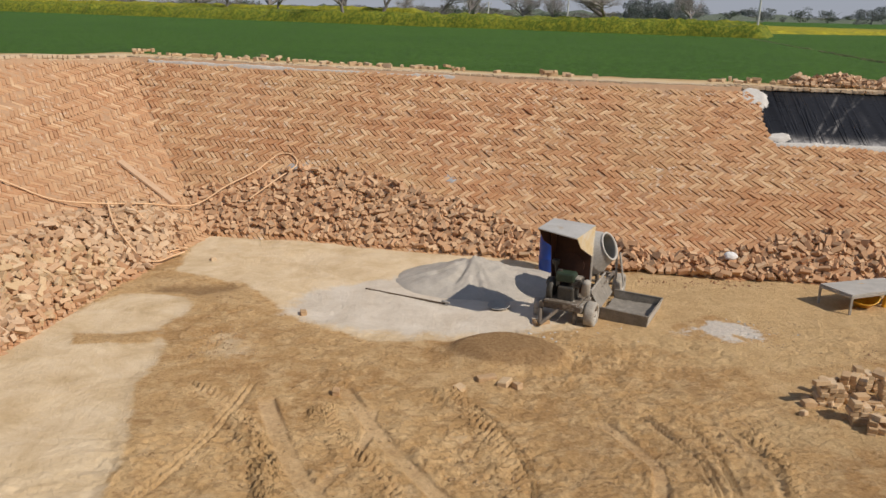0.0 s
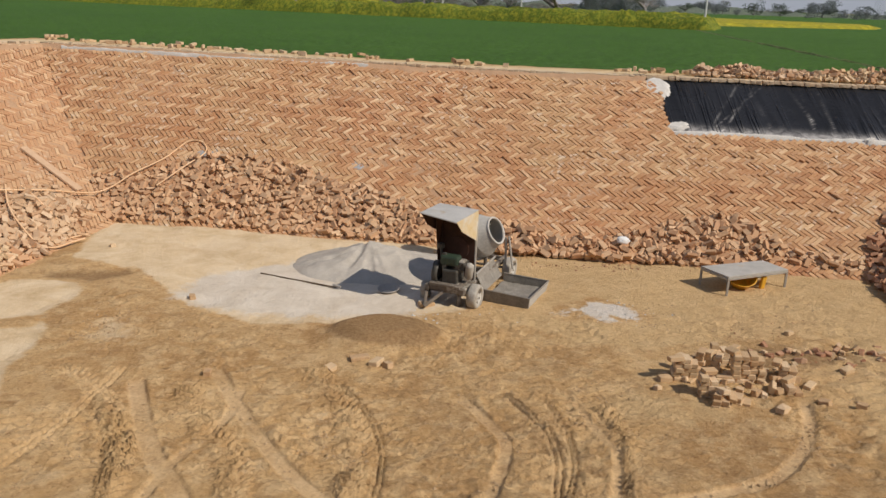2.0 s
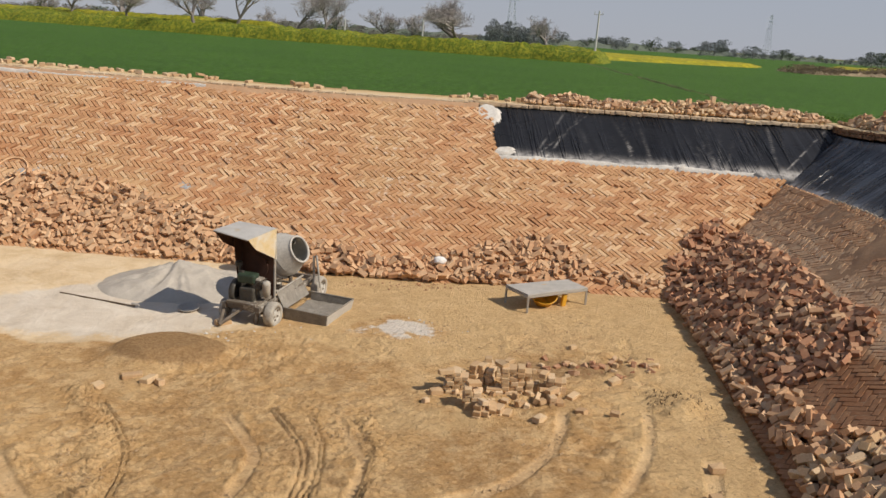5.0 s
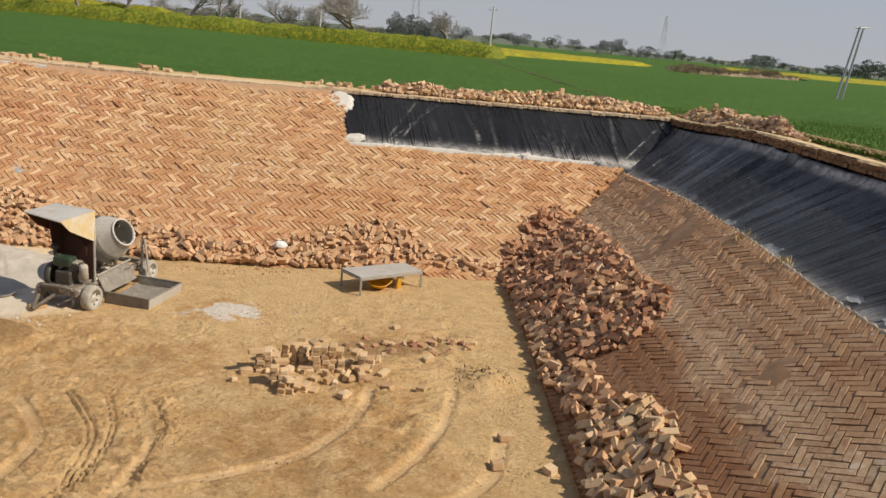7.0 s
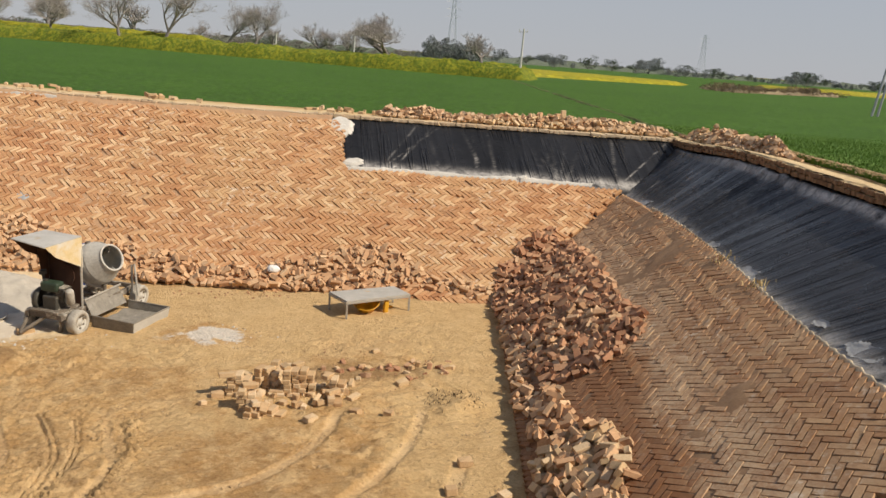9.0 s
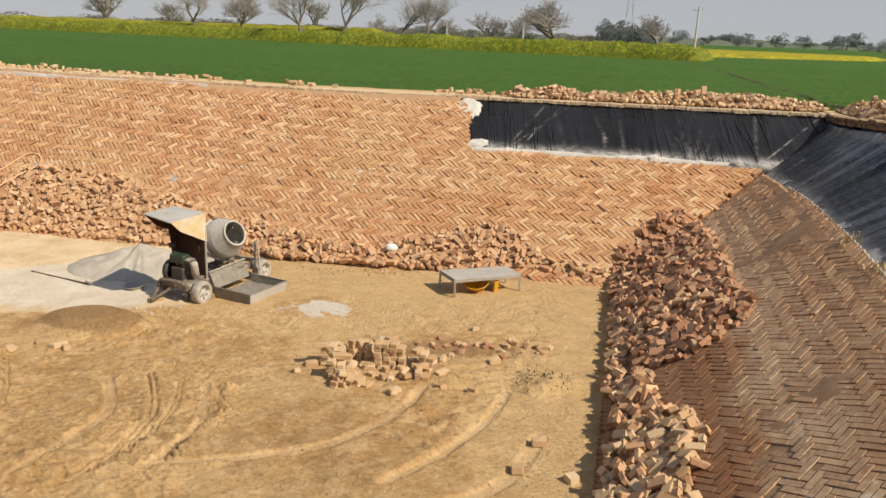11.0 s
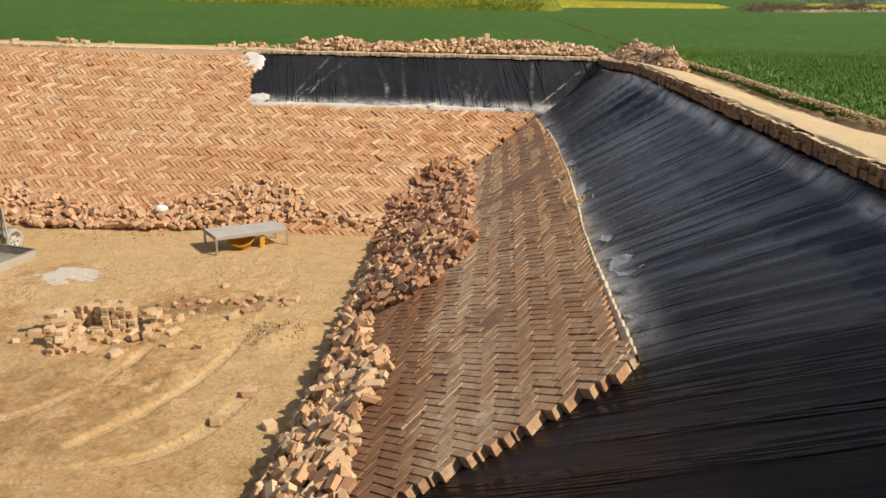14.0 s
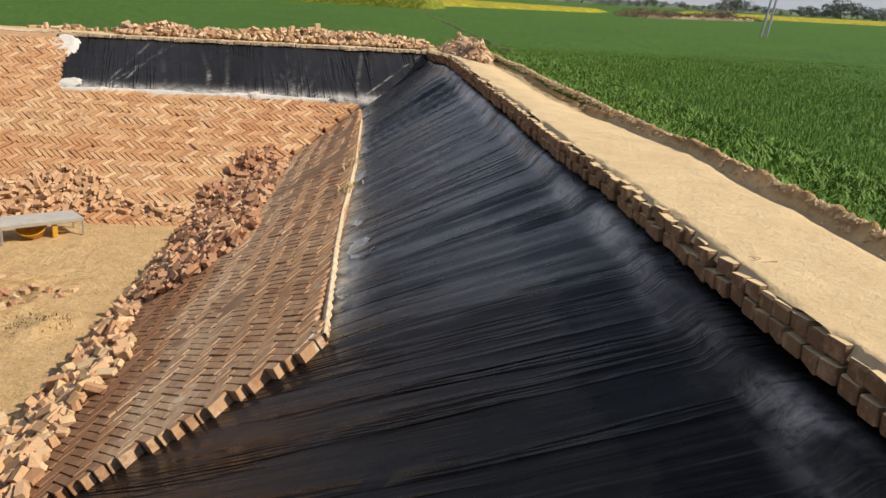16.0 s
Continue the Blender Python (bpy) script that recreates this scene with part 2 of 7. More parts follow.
def liner_material():
    m, t, p = nodes("black_plastic_sheet")
    v = t.nodes.new("ShaderNodeNewGeometry").outputs["Position"]
    c = ramp(t, noise_node(t, 0.8, 4, 0.6), [(0.3, (0.003, 0.0032, 0.004)), (0.7, (0.0065, 0.0068, 0.008))])
    dust = ramp(t, noise_node(t, 1.7, 8, 0.72, v, 0.4), [(0.45, (0, 0, 0)), (0.8, (0.03, 0.03, 0.03))])
    c = mix(t, dust, c, (0.29, 0.28, 0.28))
    c = mix(t, maths(t, "MULTIPLY", attr(t, "dust"), ramp(t, noise_node(t, 5, 7, 0.75, v, 0.6), [(0.32, (0, 0, 0)), (0.58, (0.85, 0.85, 0.85))])), c, (0.60, 0.575, 0.54))
    # blue-grey sky sheen mixed into the sheet's colour by place
    c = mix(t, maths(t, "MULTIPLY", attr(t, "sheen_film"), 0.095), c, (0.29, 0.305, 0.35))
    # soft brown tint round the sheet's lower corner
    c = mix(t, maths(t, "MULTIPLY", attr(t, "brown_tint"), ramp(t, noise_node(t, 1.4, 6, 0.7), [(0.35, (0.08, 0.08, 0.08)), (0.7, (0.22, 0.22, 0.22))])), c, (0.20, 0.10, 0.05))
    link(t, c, p.inputs["Base Color"])
    r = ramp(t, noise_node(t, 2.4, 6, 0.7), [(0.3, (0.22, 0.22, 0.22)), (0.75, (0.36, 0.36, 0.36))])
    link(t, r, p.inputs["Roughness"])
    link(t, maths(t, "ADD", 0.09, maths(t, "MULTIPLY", attr(t, "sheen_film"), 0.21)), p.inputs["Specular IOR Level"])  # gloss rises with the same painted sky sheen
    # drawn-out wrinkles that follow the folds
    xyz = t.nodes.new("ShaderNodeCombineXYZ")
    link(t, maths(t, "MULTIPLY", attr(t, "fold"), 30.0), xyz.inputs[0])
    link(t, maths(t, "MULTIPLY", attr(t, "up"), 0.35), xyz.inputs[1])
    w = noise_node(t, 3.0, 4, 0.58, xyz.outputs[0], 0.06)
    w = ramp(t, w, [(0.36, (0, 0, 0)), (0.47, (0.15, 0.15, 0.15)), (0.53, (1, 1, 1)), (0.60, (0.2, 0.2, 0.2)), (0.75, (0, 0, 0))])
    w = maths(t, "MULTIPLY", w, ramp(t, noise_node(t, 0.7, 3, 0.6), [(0.40, (0.08, 0.08, 0.08)), (0.62, (1, 1, 1))]))
    b = bump(t, p, w, 1.0, 0.05)
    bump(t, p, noise_node(t, 22, 4, 0.6), 0.2, 0.005, b)
    return m


M_LINER = liner_material()
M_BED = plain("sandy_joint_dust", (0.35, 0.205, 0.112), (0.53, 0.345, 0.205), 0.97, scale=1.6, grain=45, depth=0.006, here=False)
# joint fill in a darker brown, for the right-hand slope
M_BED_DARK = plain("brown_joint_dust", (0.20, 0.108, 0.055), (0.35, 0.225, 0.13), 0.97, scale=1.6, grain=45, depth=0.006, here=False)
M_LIME = plain("spilled_pale_mortar", (0.50, 0.47, 0.42), (0.68, 0.66, 0.61), 0.95, scale=5, grain=45, depth=0.01, here=False)
M_CEMENT = plain("grey_gravel_cement", (0.36, 0.325, 0.275), (0.53, 0.485, 0.415), 0.95, scale=3.5, grain=70, depth=0.012, here=False)
M_DARKSTONE = plain("dark_wet_stone", (0.10, 0.095, 0.085), (0.20, 0.19, 0.17), 0.9, scale=4, grain=40, here=False)
M_CHIP = plain("brick_chip", (0.26, 0.12, 0.055), (0.46, 0.25, 0.13), 0.95, scale=6, grain=40, here=False)
M_BUND = plain("dry_bund_clods", (0.44, 0.315, 0.175), (0.64, 0.485, 0.29), 0.96, scale=4, grain=40, depth=0.01, here=False)
M_CLOD = plain("dry_earth_clods", (0.34, 0.22, 0.115), (0.52, 0.37, 0.21), 0.96, scale=4, grain=40, depth=0.01, here=False)


# ---- mesh helpers ----
def mesh_object(name, verts, faces, material, parent=None, smooth=False):
    me = bpy.data.meshes.new(name)
    me.from_pydata(np.asarray(verts, float).tolist() if not isinstance(verts, list) else verts, [], faces)
    me.update()
    if material:
        me.materials.append(material)
    if smooth:
        me.polygons.foreach_set("use_smooth", [True] * len(me.polygons))
    ob = new(name, me)
    ob.parent = parent
    return ob


def part(name, bm, material, parent, label="", smooth=False):
    me = bpy.data.meshes.new(name)
    bm.to_mesh(me)
    bm.free()
    me.materials.append(material)
    if smooth:
        me.polygons.foreach_set("use_smooth", [True] * len(me.polygons))
    ob = new(name, me)
    ob.parent = parent
    return tagged(ob, label)


def grid_mesh(name, X, Y, Z, material, parent=None, smooth=True, layers=()):
    """A sheet over two-dimensional arrays, with named values per vertex."""
    r, c = X.shape
    idx = np.arange(r * c).reshape(r, c)
    f = np.stack([idx[:-1, :-1], idx[:-1, 1:], idx[1:, 1:], idx[1:, :-1]], -1).reshape(-1, 4)
    me = bpy.data.meshes.new(name)
    me.vertices.add(r * c)
    me.vertices.foreach_set("co", np.stack([X, Y, Z], -1).reshape(-1).astype(np.float32))
    me.loops.add(f.size)
    me.loops.foreach_set("vertex_index", f.reshape(-1).astype(np.int32))
    me.polygons.add(len(f))
    me.polygons.foreach_set("loop_start", np.arange(0, f.size, 4, dtype=np.int32))
    if smooth:
        me.polygons.foreach_set("use_smooth", np.ones(len(f), bool))
    me.update(calc_edges=True)
    for key, vals in layers:
        a = me.attributes.new(key, "FLOAT", "POINT")
        a.data.foreach_set("value", np.clip(vals, 0, 1).reshape(-1).astype(np.float32))
    me.materials.append(material)
    ob = new(name, me)
    ob.parent = parent
    return ob


RNG = np.random.default_rng(7)
_tab = RNG.random((256, 256))


def value_noise(x, y):
    xi, yi = np.floor(x).astype(int), np.floor(y).astype(int)
    fx, fy = x - xi, y - yi
    fx, fy = fx * fx * (3 - 2 * fx), fy * fy * (3 - 2 * fy)
    g = lambda a, b: _tab[a % 256, b % 256]
    return (g(xi, yi) * (1 - fx) + g(xi + 1, yi) * fx) * (1 - fy) + (g(xi, yi + 1) * (1 - fx) + g(xi + 1, yi + 1) * fx) * fy


def fractal(x, y, octaves=4, gain=0.5):
    s, a, tot = 0.0, 1.0, 0.0
    for k in range(octaves):
        s = s + a * (value_noise(x * 2 ** k + 17.3 * k, y * 2 ** k + 5.1 * k) - 0.5)
        tot += a
        a *= gain
    return s / tot


def smoothstep(a, b, x):
    k = np.clip((x - a) / (b - a), 0, 1)
    return k * k * (3 - 2 * k)


# ---- the pit: four slopes between a toe line and a top line ----
BANK, FIELD = 2.40, 1.42  # the bank's height over the pit floor; the field round it
LIPS = {"far": 0.05, "right": 0.16, "near": 0.16, "left": 0.05}  # how far each slope ends below the bank


EAST = ((11.30, 13.60), (9.07, -1.40))  # the brick edge of the right-hand bank


def off(a, b, x, y):
    dx, dy = b[0] - a[0], b[1] - a[1]
    return (-(x - a[0]) * dy + (y - a[1]) * dx) / math.hypot(dx, dy)


def bank_at(x, y):
    """The bank rises a little towards the left and along its right-hand arm."""
    return BANK + 0.015 * np.maximum(0, 1.5 - x) + 0.10 * smoothstep(-6.5, -8.0, x) * smoothstep(16.6, 14.0, y) + 0.17 * smoothstep(-0.5, -0.1, off(*EAST, x, y)) * smoothstep(13.6, 9.6, y)


SIDES = {
    "far": ((-4.30, 12.40), (7.05, 10.30), (-7.00, 16.40), (11.30, 13.60)),
    "right": ((7.05, 10.30), (5.65, 3.45), (11.30, 13.60), (9.35, -1.40)),
    "near": ((5.65, 3.45), (-5.30, 4.75), (9.35, -1.40), (-11.40, 2.30)),
    "left": ((-5.30, 4.75), (-4.30, 12.40), (-11.40, 2.30), (-7.00, 16.40)),
}
TOPS = {k: v[2:] for k, v in SIDES.items()}
TOPS["right"] = EAST


def frac(side, x, y):
    a, b, c, d = SIDES[side]
    p, q = off(a, b, x, y), -off(c, d, x, y)
    return p / np.maximum(p + q, 0.3)


def outside(x, y):
    return np.max([off(*s, x, y) for s in TOPS.values()], axis=0)


def rise_at(side, x, y):
    return (BANK if side == "right" else bank_at(x, y)) - LIPS[side]


def side_height(side, x, y):
    """A slope's height; the right-hand one steepens under its sheet."""
    z = np.clip(frac(side, x, y), 0, 1) * rise_at(side, x, y)
    if side == "right":
        p, q = off(*SIDES[side][:2], x, y), -off(*EAST, x, y)
        f = np.clip(p / np.maximum(p + q, 0.3), 0.05, 1)
        top = BANK + 0.17 * smoothstep(13.6, 9.6, y) - 0.15
        z = z + np.clip((f - 0.4) / 0.6, 0, 1) ** 1.3 * (top - np.clip(frac(side, x, y), 0, 1) / f * rise_at(side, x, y))
        z = z + 0.12 * np.sin(np.clip(f, 0, 1) * math.pi) * smoothstep(12.2, 8.5, y)
    return z


def slope_height(x, y):
    """The pit's smooth shape: floor, slopes, bank."""
    z = np.max([side_height(s, x, y) for s in SIDES], axis=0)
    return np.where(outside(x, y) >= 0, bank_at(x, y), z)


def poly_mask(x, y, poly, soft=0.25):
    """1 inside a polygon, falling to 0 over a soft edge."""
    inside = np.zeros(x.shape, bool)
    dist = np.full(x.shape, 1e9)
    for (x0, y0), (x1, y1) in zip(poly, poly[1:] + poly[:1]):
        cross = ((y0 > y) != (y1 > y)) & (x < (x1 - x0) * (y - y0) / (y1 - y0 + 1e-12) + x0)
        inside ^= cross
        k = np.clip(((x - x0) * (x1 - x0) + (y - y0) * (y1 - y0)) / ((x1 - x0) ** 2 + (y1 - y0) ** 2), 0, 1)
        dist = np.minimum(dist, np.hypot(x - x0 - k * (x1 - x0), y - y0 - k * (y1 - y0)))
    return np.clip(0.5 + np.where(inside, dist, -dist) / soft, 0, 1)


def along(x, y, line):
    """For each point: the distance from a polyline, signed to its left, and the way along it."""
    best, side, way, run = np.full(x.shape, 1e9), np.zeros(x.shape), np.zeros(x.shape), 0.0
    for (x0, y0), (x1, y1) in zip(line, line[1:]):
        l = math.hypot(x1 - x0, y1 - y0)
        k = np.clip(((x - x0) * (x1 - x0) + (y - y0) * (y1 - y0)) / l ** 2, 0, 1)
        d = np.hypot(x - x0 - k * (x1 - x0), y - y0 - k * (y1 - y0))
        s = ((x1 - x0) * (y - y0) - (y1 - y0) * (x - x0)) / l
        near = d < best
        best, side, way = np.where(near, d, best), np.where(near, s, side), np.where(near, run + k * l, way)
        run += l
    return best, side, way


def axis(parts_):
    out = []
    for a, b, step in parts_:
        out.append(np.arange(a, b, step))
    v = np.concatenate(out)
    tail = np.cumsum(0.3 * 1.22 ** np.arange(40))
    return np.concatenate([(v[0] - tail)[::-1], v, v[-1] + tail])


def bend(line, n=6):
    """A polyline made smooth."""
    p = [Vector((*q, 0)) for q in line]
    p = [2 * p[0] - p[1]] + p + [2 * p[-1] - p[-2]]
    out = []
    for a, b, c, d in zip(p, p[1:], p[2:], p[3:]):
        for i in range(n):
            t = i / n
            v = 0.5 * (2 * b + (c - a) * t + (2 * a - 5 * b + 4 * c - d) * t * t + (3 * b - a - 3 * c + d) * t ** 3)
            out.append((v.x, v.y))
    return out + [(p[-2].x, p[-2].y)]


def build_ground():
    X, Y = np.meshgrid(axis([(-12, -5.6, 0.12), (-5.6, -3.2, 0.03), (-3.2, 2.8, 0.02), (2.8, 7.2, 0.036), (7.2, 13.6, 0.07)]), axis([(-3, 3.9, 0.12), (3.9, 7.1, 0.018), (7.1, 9.3, 0.035), (9.3, 12.7, 0.05), (12.7, 18.6, 0.12)]))
    f = np.max([frac(s, X, Y) for s in SIDES], axis=0)
    d = outside(X, Y)
    bz = bank_at(X, Y)
    Z = np.max([side_height(s, X, Y) for s in SIDES], axis=0) - 0.13 * smoothstep(0.0, 0.05, f) - 0.22 * smoothstep(0.84, 0.92, f)
    # the bank falls to the field behind a low bund
    east = smoothstep(-0.4, 0.3, off(*EAST, X, Y))
    Z = np.where(d > 0.10 + 0.12 * east, bz - 0.02 + 0.03 * fractal(X * 1.5, Y * 1.5) + 0.012 * fractal(X * 7, Y * 7, 3) - 0.05 * east, Z)
    Z -= (bz - FIELD) * smoothstep(1.1, 2.6, d)
    floor_ = 1 - smoothstep(0.0, 0.03, f)
    # trodden, churned soil
    rough = poly_mask(X, Y, [(-3.0, 9.0), (-1.0, 7.9), (0.9, 8.3), (2.2, 8.3), (5.8, 9.5), (6.2, 6.5), (5.8, 3.6), (-5.4, 4.5), (-3.0, 5.2)], 0.8)
    churn = 0.055 * fractal(X * 1.1, Y * 1.1, 3) + (0.014 + 0.125 * rough * np.clip(0.7 + 2.5 * fractal(X * 0.9 + 3, Y * 0.9, 2), 0.15, 1.4)) * fractal(X * 4.5 + 0.6 * fractal(X * 3, Y * 3), Y * 6.5, 5, 0.75)
    worn = np.zeros(X.shape)
    for line, wide, kind in TRACKS:
        dist, side, way = along(X, Y, bend(line))
        inn = 1 - smoothstep(wide * 0.44, wide * 0.56, dist)
        end = smoothstep(0.0, 0.15, way)
        if kind == "flat":
            churn = churn * (1 - 0.85 * inn * end) - 0.020 * inn * end + 0.016 * end * np.exp(-((dist - wide * 0.6) / 0.022) ** 2) * np.clip(0.2 + 3 * fractal(X * 5, Y * 5), 0, 1.2)
            worn = np.maximum(worn, inn * end)
        elif kind == "lugs":
            tread = np.abs(((way * 14.0 + np.abs(side) * 10.0 + 0.8 * fractal(X * 3, Y * 3)) % 1.0) - 0.5) * 2
            churn += inn * end * (0.032 * smoothstep(0.5, 0.66, tread) * (0.4 + 1.6 * np.clip(0.5 + 2 * fractal(X * 2, Y * 2), 0, 1)) - 0.012)
            worn = np.maximum(worn, 0.35 * inn * end)
        else:
            churn += inn * end * (0.024 * np.sin(side / wide * 2 * math.pi * 2) - 0.012)
            worn = np.maximum(worn, 0.4 * inn * end)
    # low heaps lying on the floor
    hx, hy = (X - 0.33) / 0.78, (Y - 7.86) / 0.52
    r = np.sqrt(hx ** 2 + hy ** 2) + 0.35 * fractal(X * 2.2, Y * 2.2, 3)
    mound = smoothstep(1.05, 0.45, r)
    churn = churn * (1 - 0.8 * mound) + 0.15 * mound
    tuft = np.exp(-(((X - 5.72) / 0.22) ** 2 + ((Y - 6.66) / 0.2) ** 2))
    churn += 0.09 * tuft * (1 + 2 * fractal(X * 9, Y * 9, 3))
    scar = poly_mask(X, Y, [(-4.3, 9.75), (-3.2, 9.95), (-3.0, 9.75), (-3.5, 9.4), (-4.2, 9.55)], 0.3)
    churn -= 0.05 * scar
    Z += churn * floor_
    pale = np.maximum(poly_mask(X, Y, [(-4.45, 12.5), (-2.4, 12.1), (-0.6, 11.7), (1.0, 11.3), (1.6, 10.2), (1.3, 8.7), (0.5, 8.45), (-0.2, 8.2), (-1.2, 8.1), (-2.2, 8.8), (-3.0, 9.8), (-4.1, 10.3)]),
                      poly_mask(X, Y, [(-3.6, 9.25), (-3.9, 9.45), (-4.5, 9.35), (-4.9, 8.3), (-5.3, 7.0), (-5.6, 4.2), (-2.7, 4.4), (-2.95, 5.8), (-3.3, 6.8), (-3.3, 7.6), (-3.55, 8.3), (-3.4, 9.0)]))
    pale = np.maximum(pale, 0.6 * poly_mask(X, Y, [(-3.0, 8.3), (-2.4, 8.2), (-2.3, 7.5), (-2.9, 7.5)], 0.5))
    pale = np.maximum(pale, 0.22 * poly_mask(X, Y, [(-3.4, 7.4), (-1.5, 7.3), (0.3, 6.4), (0.8, 5.6), (0.6, 4.3), (-3.2, 4.3)], 1.0))
    pale *= 1 - poly_mask(X, Y, [(-4.45, 8.05), (-3.6, 8.15), (-3.5, 7.85), (-4.35, 7.75)], 0.2)
    pale *= 1 - scar
    grey = poly_mask(X, Y, [(-2.3, 8.9), (-2.1, 9.8), (-1.3, 10.2), (-0.6, 10.7), (0.6, 10.9), (1.3, 10.3), (1.2, 9.0), (0.6, 8.5), (-0.5, 8.35), (-1.3, 8.4)], 0.6)
    sandy = 0.85 * poly_mask(X, Y, [(1.7, 8.3), (1.6, 10.9), (3.0, 11.0), (7.0, 10.3), (6.5, 7.2), (6.1, 5.4), (5.8, 4.2), (5.0, 4.4), (4.7, 5.6), (4.9, 6.7), (5.6, 7.2), (5.3, 8.1), (4.2, 8.0), (3.2, 7.6), (2.4, 7.7)], 0.7)
    sandy = np.maximum(sandy, 0.7 * poly_mask(X, Y, [(2.6, 6.7), (3.6, 6.6), (4.0, 6.2), (3.2, 5.9), (2.4, 6.2)], 0.5))
    lime = np.clip(1.38 - np.hypot((X - 2.9) / 0.5, (Y - 8.72) / 0.34) + 1.1 * fractal(X * 3, Y * 3, 3), 0, 1) * 0.75
    sandy = sandy * (1 - np.clip(2.5 * lime, 0, 1))
    rust = np.clip(1.3 - np.hypot((X - 4.9) / 0.8, (Y - 8.5) / 0.5), 0, 1)
    damp_shade = np.maximum(np.clip(1.4 * mound, 0, 1), np.maximum(0.8 * scar, 0.9 * tuft))
    damp_shade = np.maximum(damp_shade, 0.8 * poly_mask(X, Y, [(3.6, 7.5), (4.4, 7.9), (5.6, 7.8), (5.9, 7.4), (4.9, 7.3), (4.4, 6.9)], 0.5))
    # churned soil made browner, its clod shadows put into the tone
    damp_shade = np.maximum(damp_shade, 0.42 * poly_mask(X, Y, [(-0.2, 7.3), (2.5, 7.6), (4.0, 6.6), (4.9, 5.2), (4.5, 4.0), (0.2, 4.2)], 1.0))
    bank = smoothstep(-0.05, 0.0, d) * (1 - 0.85 * smoothstep(0.7, 0.9, d + 0.15 * fractal(X * 1.4, Y * 1.4)))
    field = smoothstep(1.5, 2.2, d)
    ob = grid_mesh("ground", X, Y, Z, M_SOIL, layers=[("pale", pale * floor_), ("grey", grey * floor_), ("lime", lime * floor_), ("damp_shade", damp_shade * floor_), ("rust", rust * floor_), ("worn", worn * floor_ * np.clip(0.65 + 1.8 * fractal(X * 1.6, Y * 1.6, 3), 0.1, 1)), ("sandy", sandy * floor_), ("bank", bank), ("field", field)])
    return tagged(ob, "dry yellow-brown soil with tyre tracks and pale dust", "ground", kind="structure")


TRACKS = [  # ways of wheels over the soft floor, their width and kind
    ([(-0.35, 7.0), (-0.15, 6.55), (0.10, 6.05), (0.24, 5.56), (0.23, 5.0), (0.1, 4.5)], 0.30, "lugs"),
    ([(-1.30, 6.95), (-1.12, 6.6), (-0.74, 5.88), (-0.33, 5.21), (-0.05, 4.85), (0.3, 4.5)], 0.15, "flat"),
    ([(-2.0, 6.7), (-1.81, 6.24), (-1.48, 5.5), (-1.09, 4.88), (-0.9, 4.5)], 0.17, "flat"),
    ([(-2.9, 6.9), (-2.36, 6.54), (-1.95, 5.95), (-1.68, 5.4), (-1.54, 4.86), (-1.5, 4.5)], 0.24, "lugs"),
    ([(1.1, 6.5), (1.33, 6.06), (1.49, 5.6), (1.35, 4.96), (1.2, 4.5)], 0.12, "flat"),
    ([(1.5, 6.6), (1.71, 6.17), (1.90, 5.61), (1.83, 4.97), (1.7, 4.5)], 0.11, "rib"),
    ([(2.40, 6.4), (2.54, 6.01), (2.53, 5.47), (2.44, 4.99), (2.3, 4.5)], 0.16, "lugs"),
    ([(-0.95, 6.6), (-0.95, 5.9), (-1.2, 5.2), (-1.3, 4.5)], 0.101, "flat"),
    ([(-2.2, 7.0), (-2.3, 6.0), (-2.5, 5.2), (-2.7, 4.6)], 0.130, "rib"),
    ([(-1.45, 6.6), (-1.2, 5.9), (-0.75, 5.3), (-0.6, 4.6)], 0.288, "lugs"),
    ([(-0.08, 6.7), (0.29, 6.01), (0.43, 5.53), (0.44, 4.95), (0.35, 4.5)], 0.094, "rib"),
    ([(1.9, 6.5), (2.05, 5.8), (2.0, 5.2), (1.8, 4.6)], 0.079, "rib"),
    ([(2.2, 6.4), (2.38, 5.7), (2.41, 5.44), (2.2, 4.6)], 0.086, "flat"),
    ([(4.47, 6.6), (4.28, 6.02), (3.94, 5.48), (3.5, 5.1), (2.8, 4.85), (2.2, 4.7)], 0.122, "flat"),
    ([(5.35, 6.6), (5.1, 5.84), (4.68, 5.13), (4.2, 4.6)], 0.108, "flat"),
    ([(5.6, 5.6), (5.2, 4.7), (4.6, 4.3), (3.6, 4.2)], 0.144, "flat"),
]
build_ground()


# ---- bricks ----
BL, BW, BH = 0.196, 0.098, 0.061  # a fired brick, in drawing units


def brick_shape(l, w, h, cut=0.006, chip=0.0, seed=0):
    """A brick with worn edges, its middle at the origin."""
    bm = bmesh.new()
    bmesh.ops.create_cube(bm, size=1.0, matrix=Matrix.Diagonal((l, w, h, 1)))
    bmesh.ops.bevel(bm, geom=list(bm.edges), offset=cut, segments=1, affect="EDGES")
    r = random.Random(seed)
    for v in bm.verts:
        v.co += Vector((r.uniform(-1, 1), r.uniform(-1, 1), r.uniform(-1, 1))) * chip
    me = bpy.data.meshes.new("brick")
    bm.to_mesh(me)
    bm.free()
    return me


def side_frame(side):
    a, b, c, d = [Vector((*p, 0)) for p in SIDES[side]]
    u = (b - a).normalized()
    n = Vector((-u.y, u.x, 0))
    run = 0.5 * (off(SIDES[side][0], SIDES[side][1], *SIDES[side][2]) + off(SIDES[side][0], SIDES[side][1], *SIDES[side][3]))
    return a, u, n, run, (b - a).length


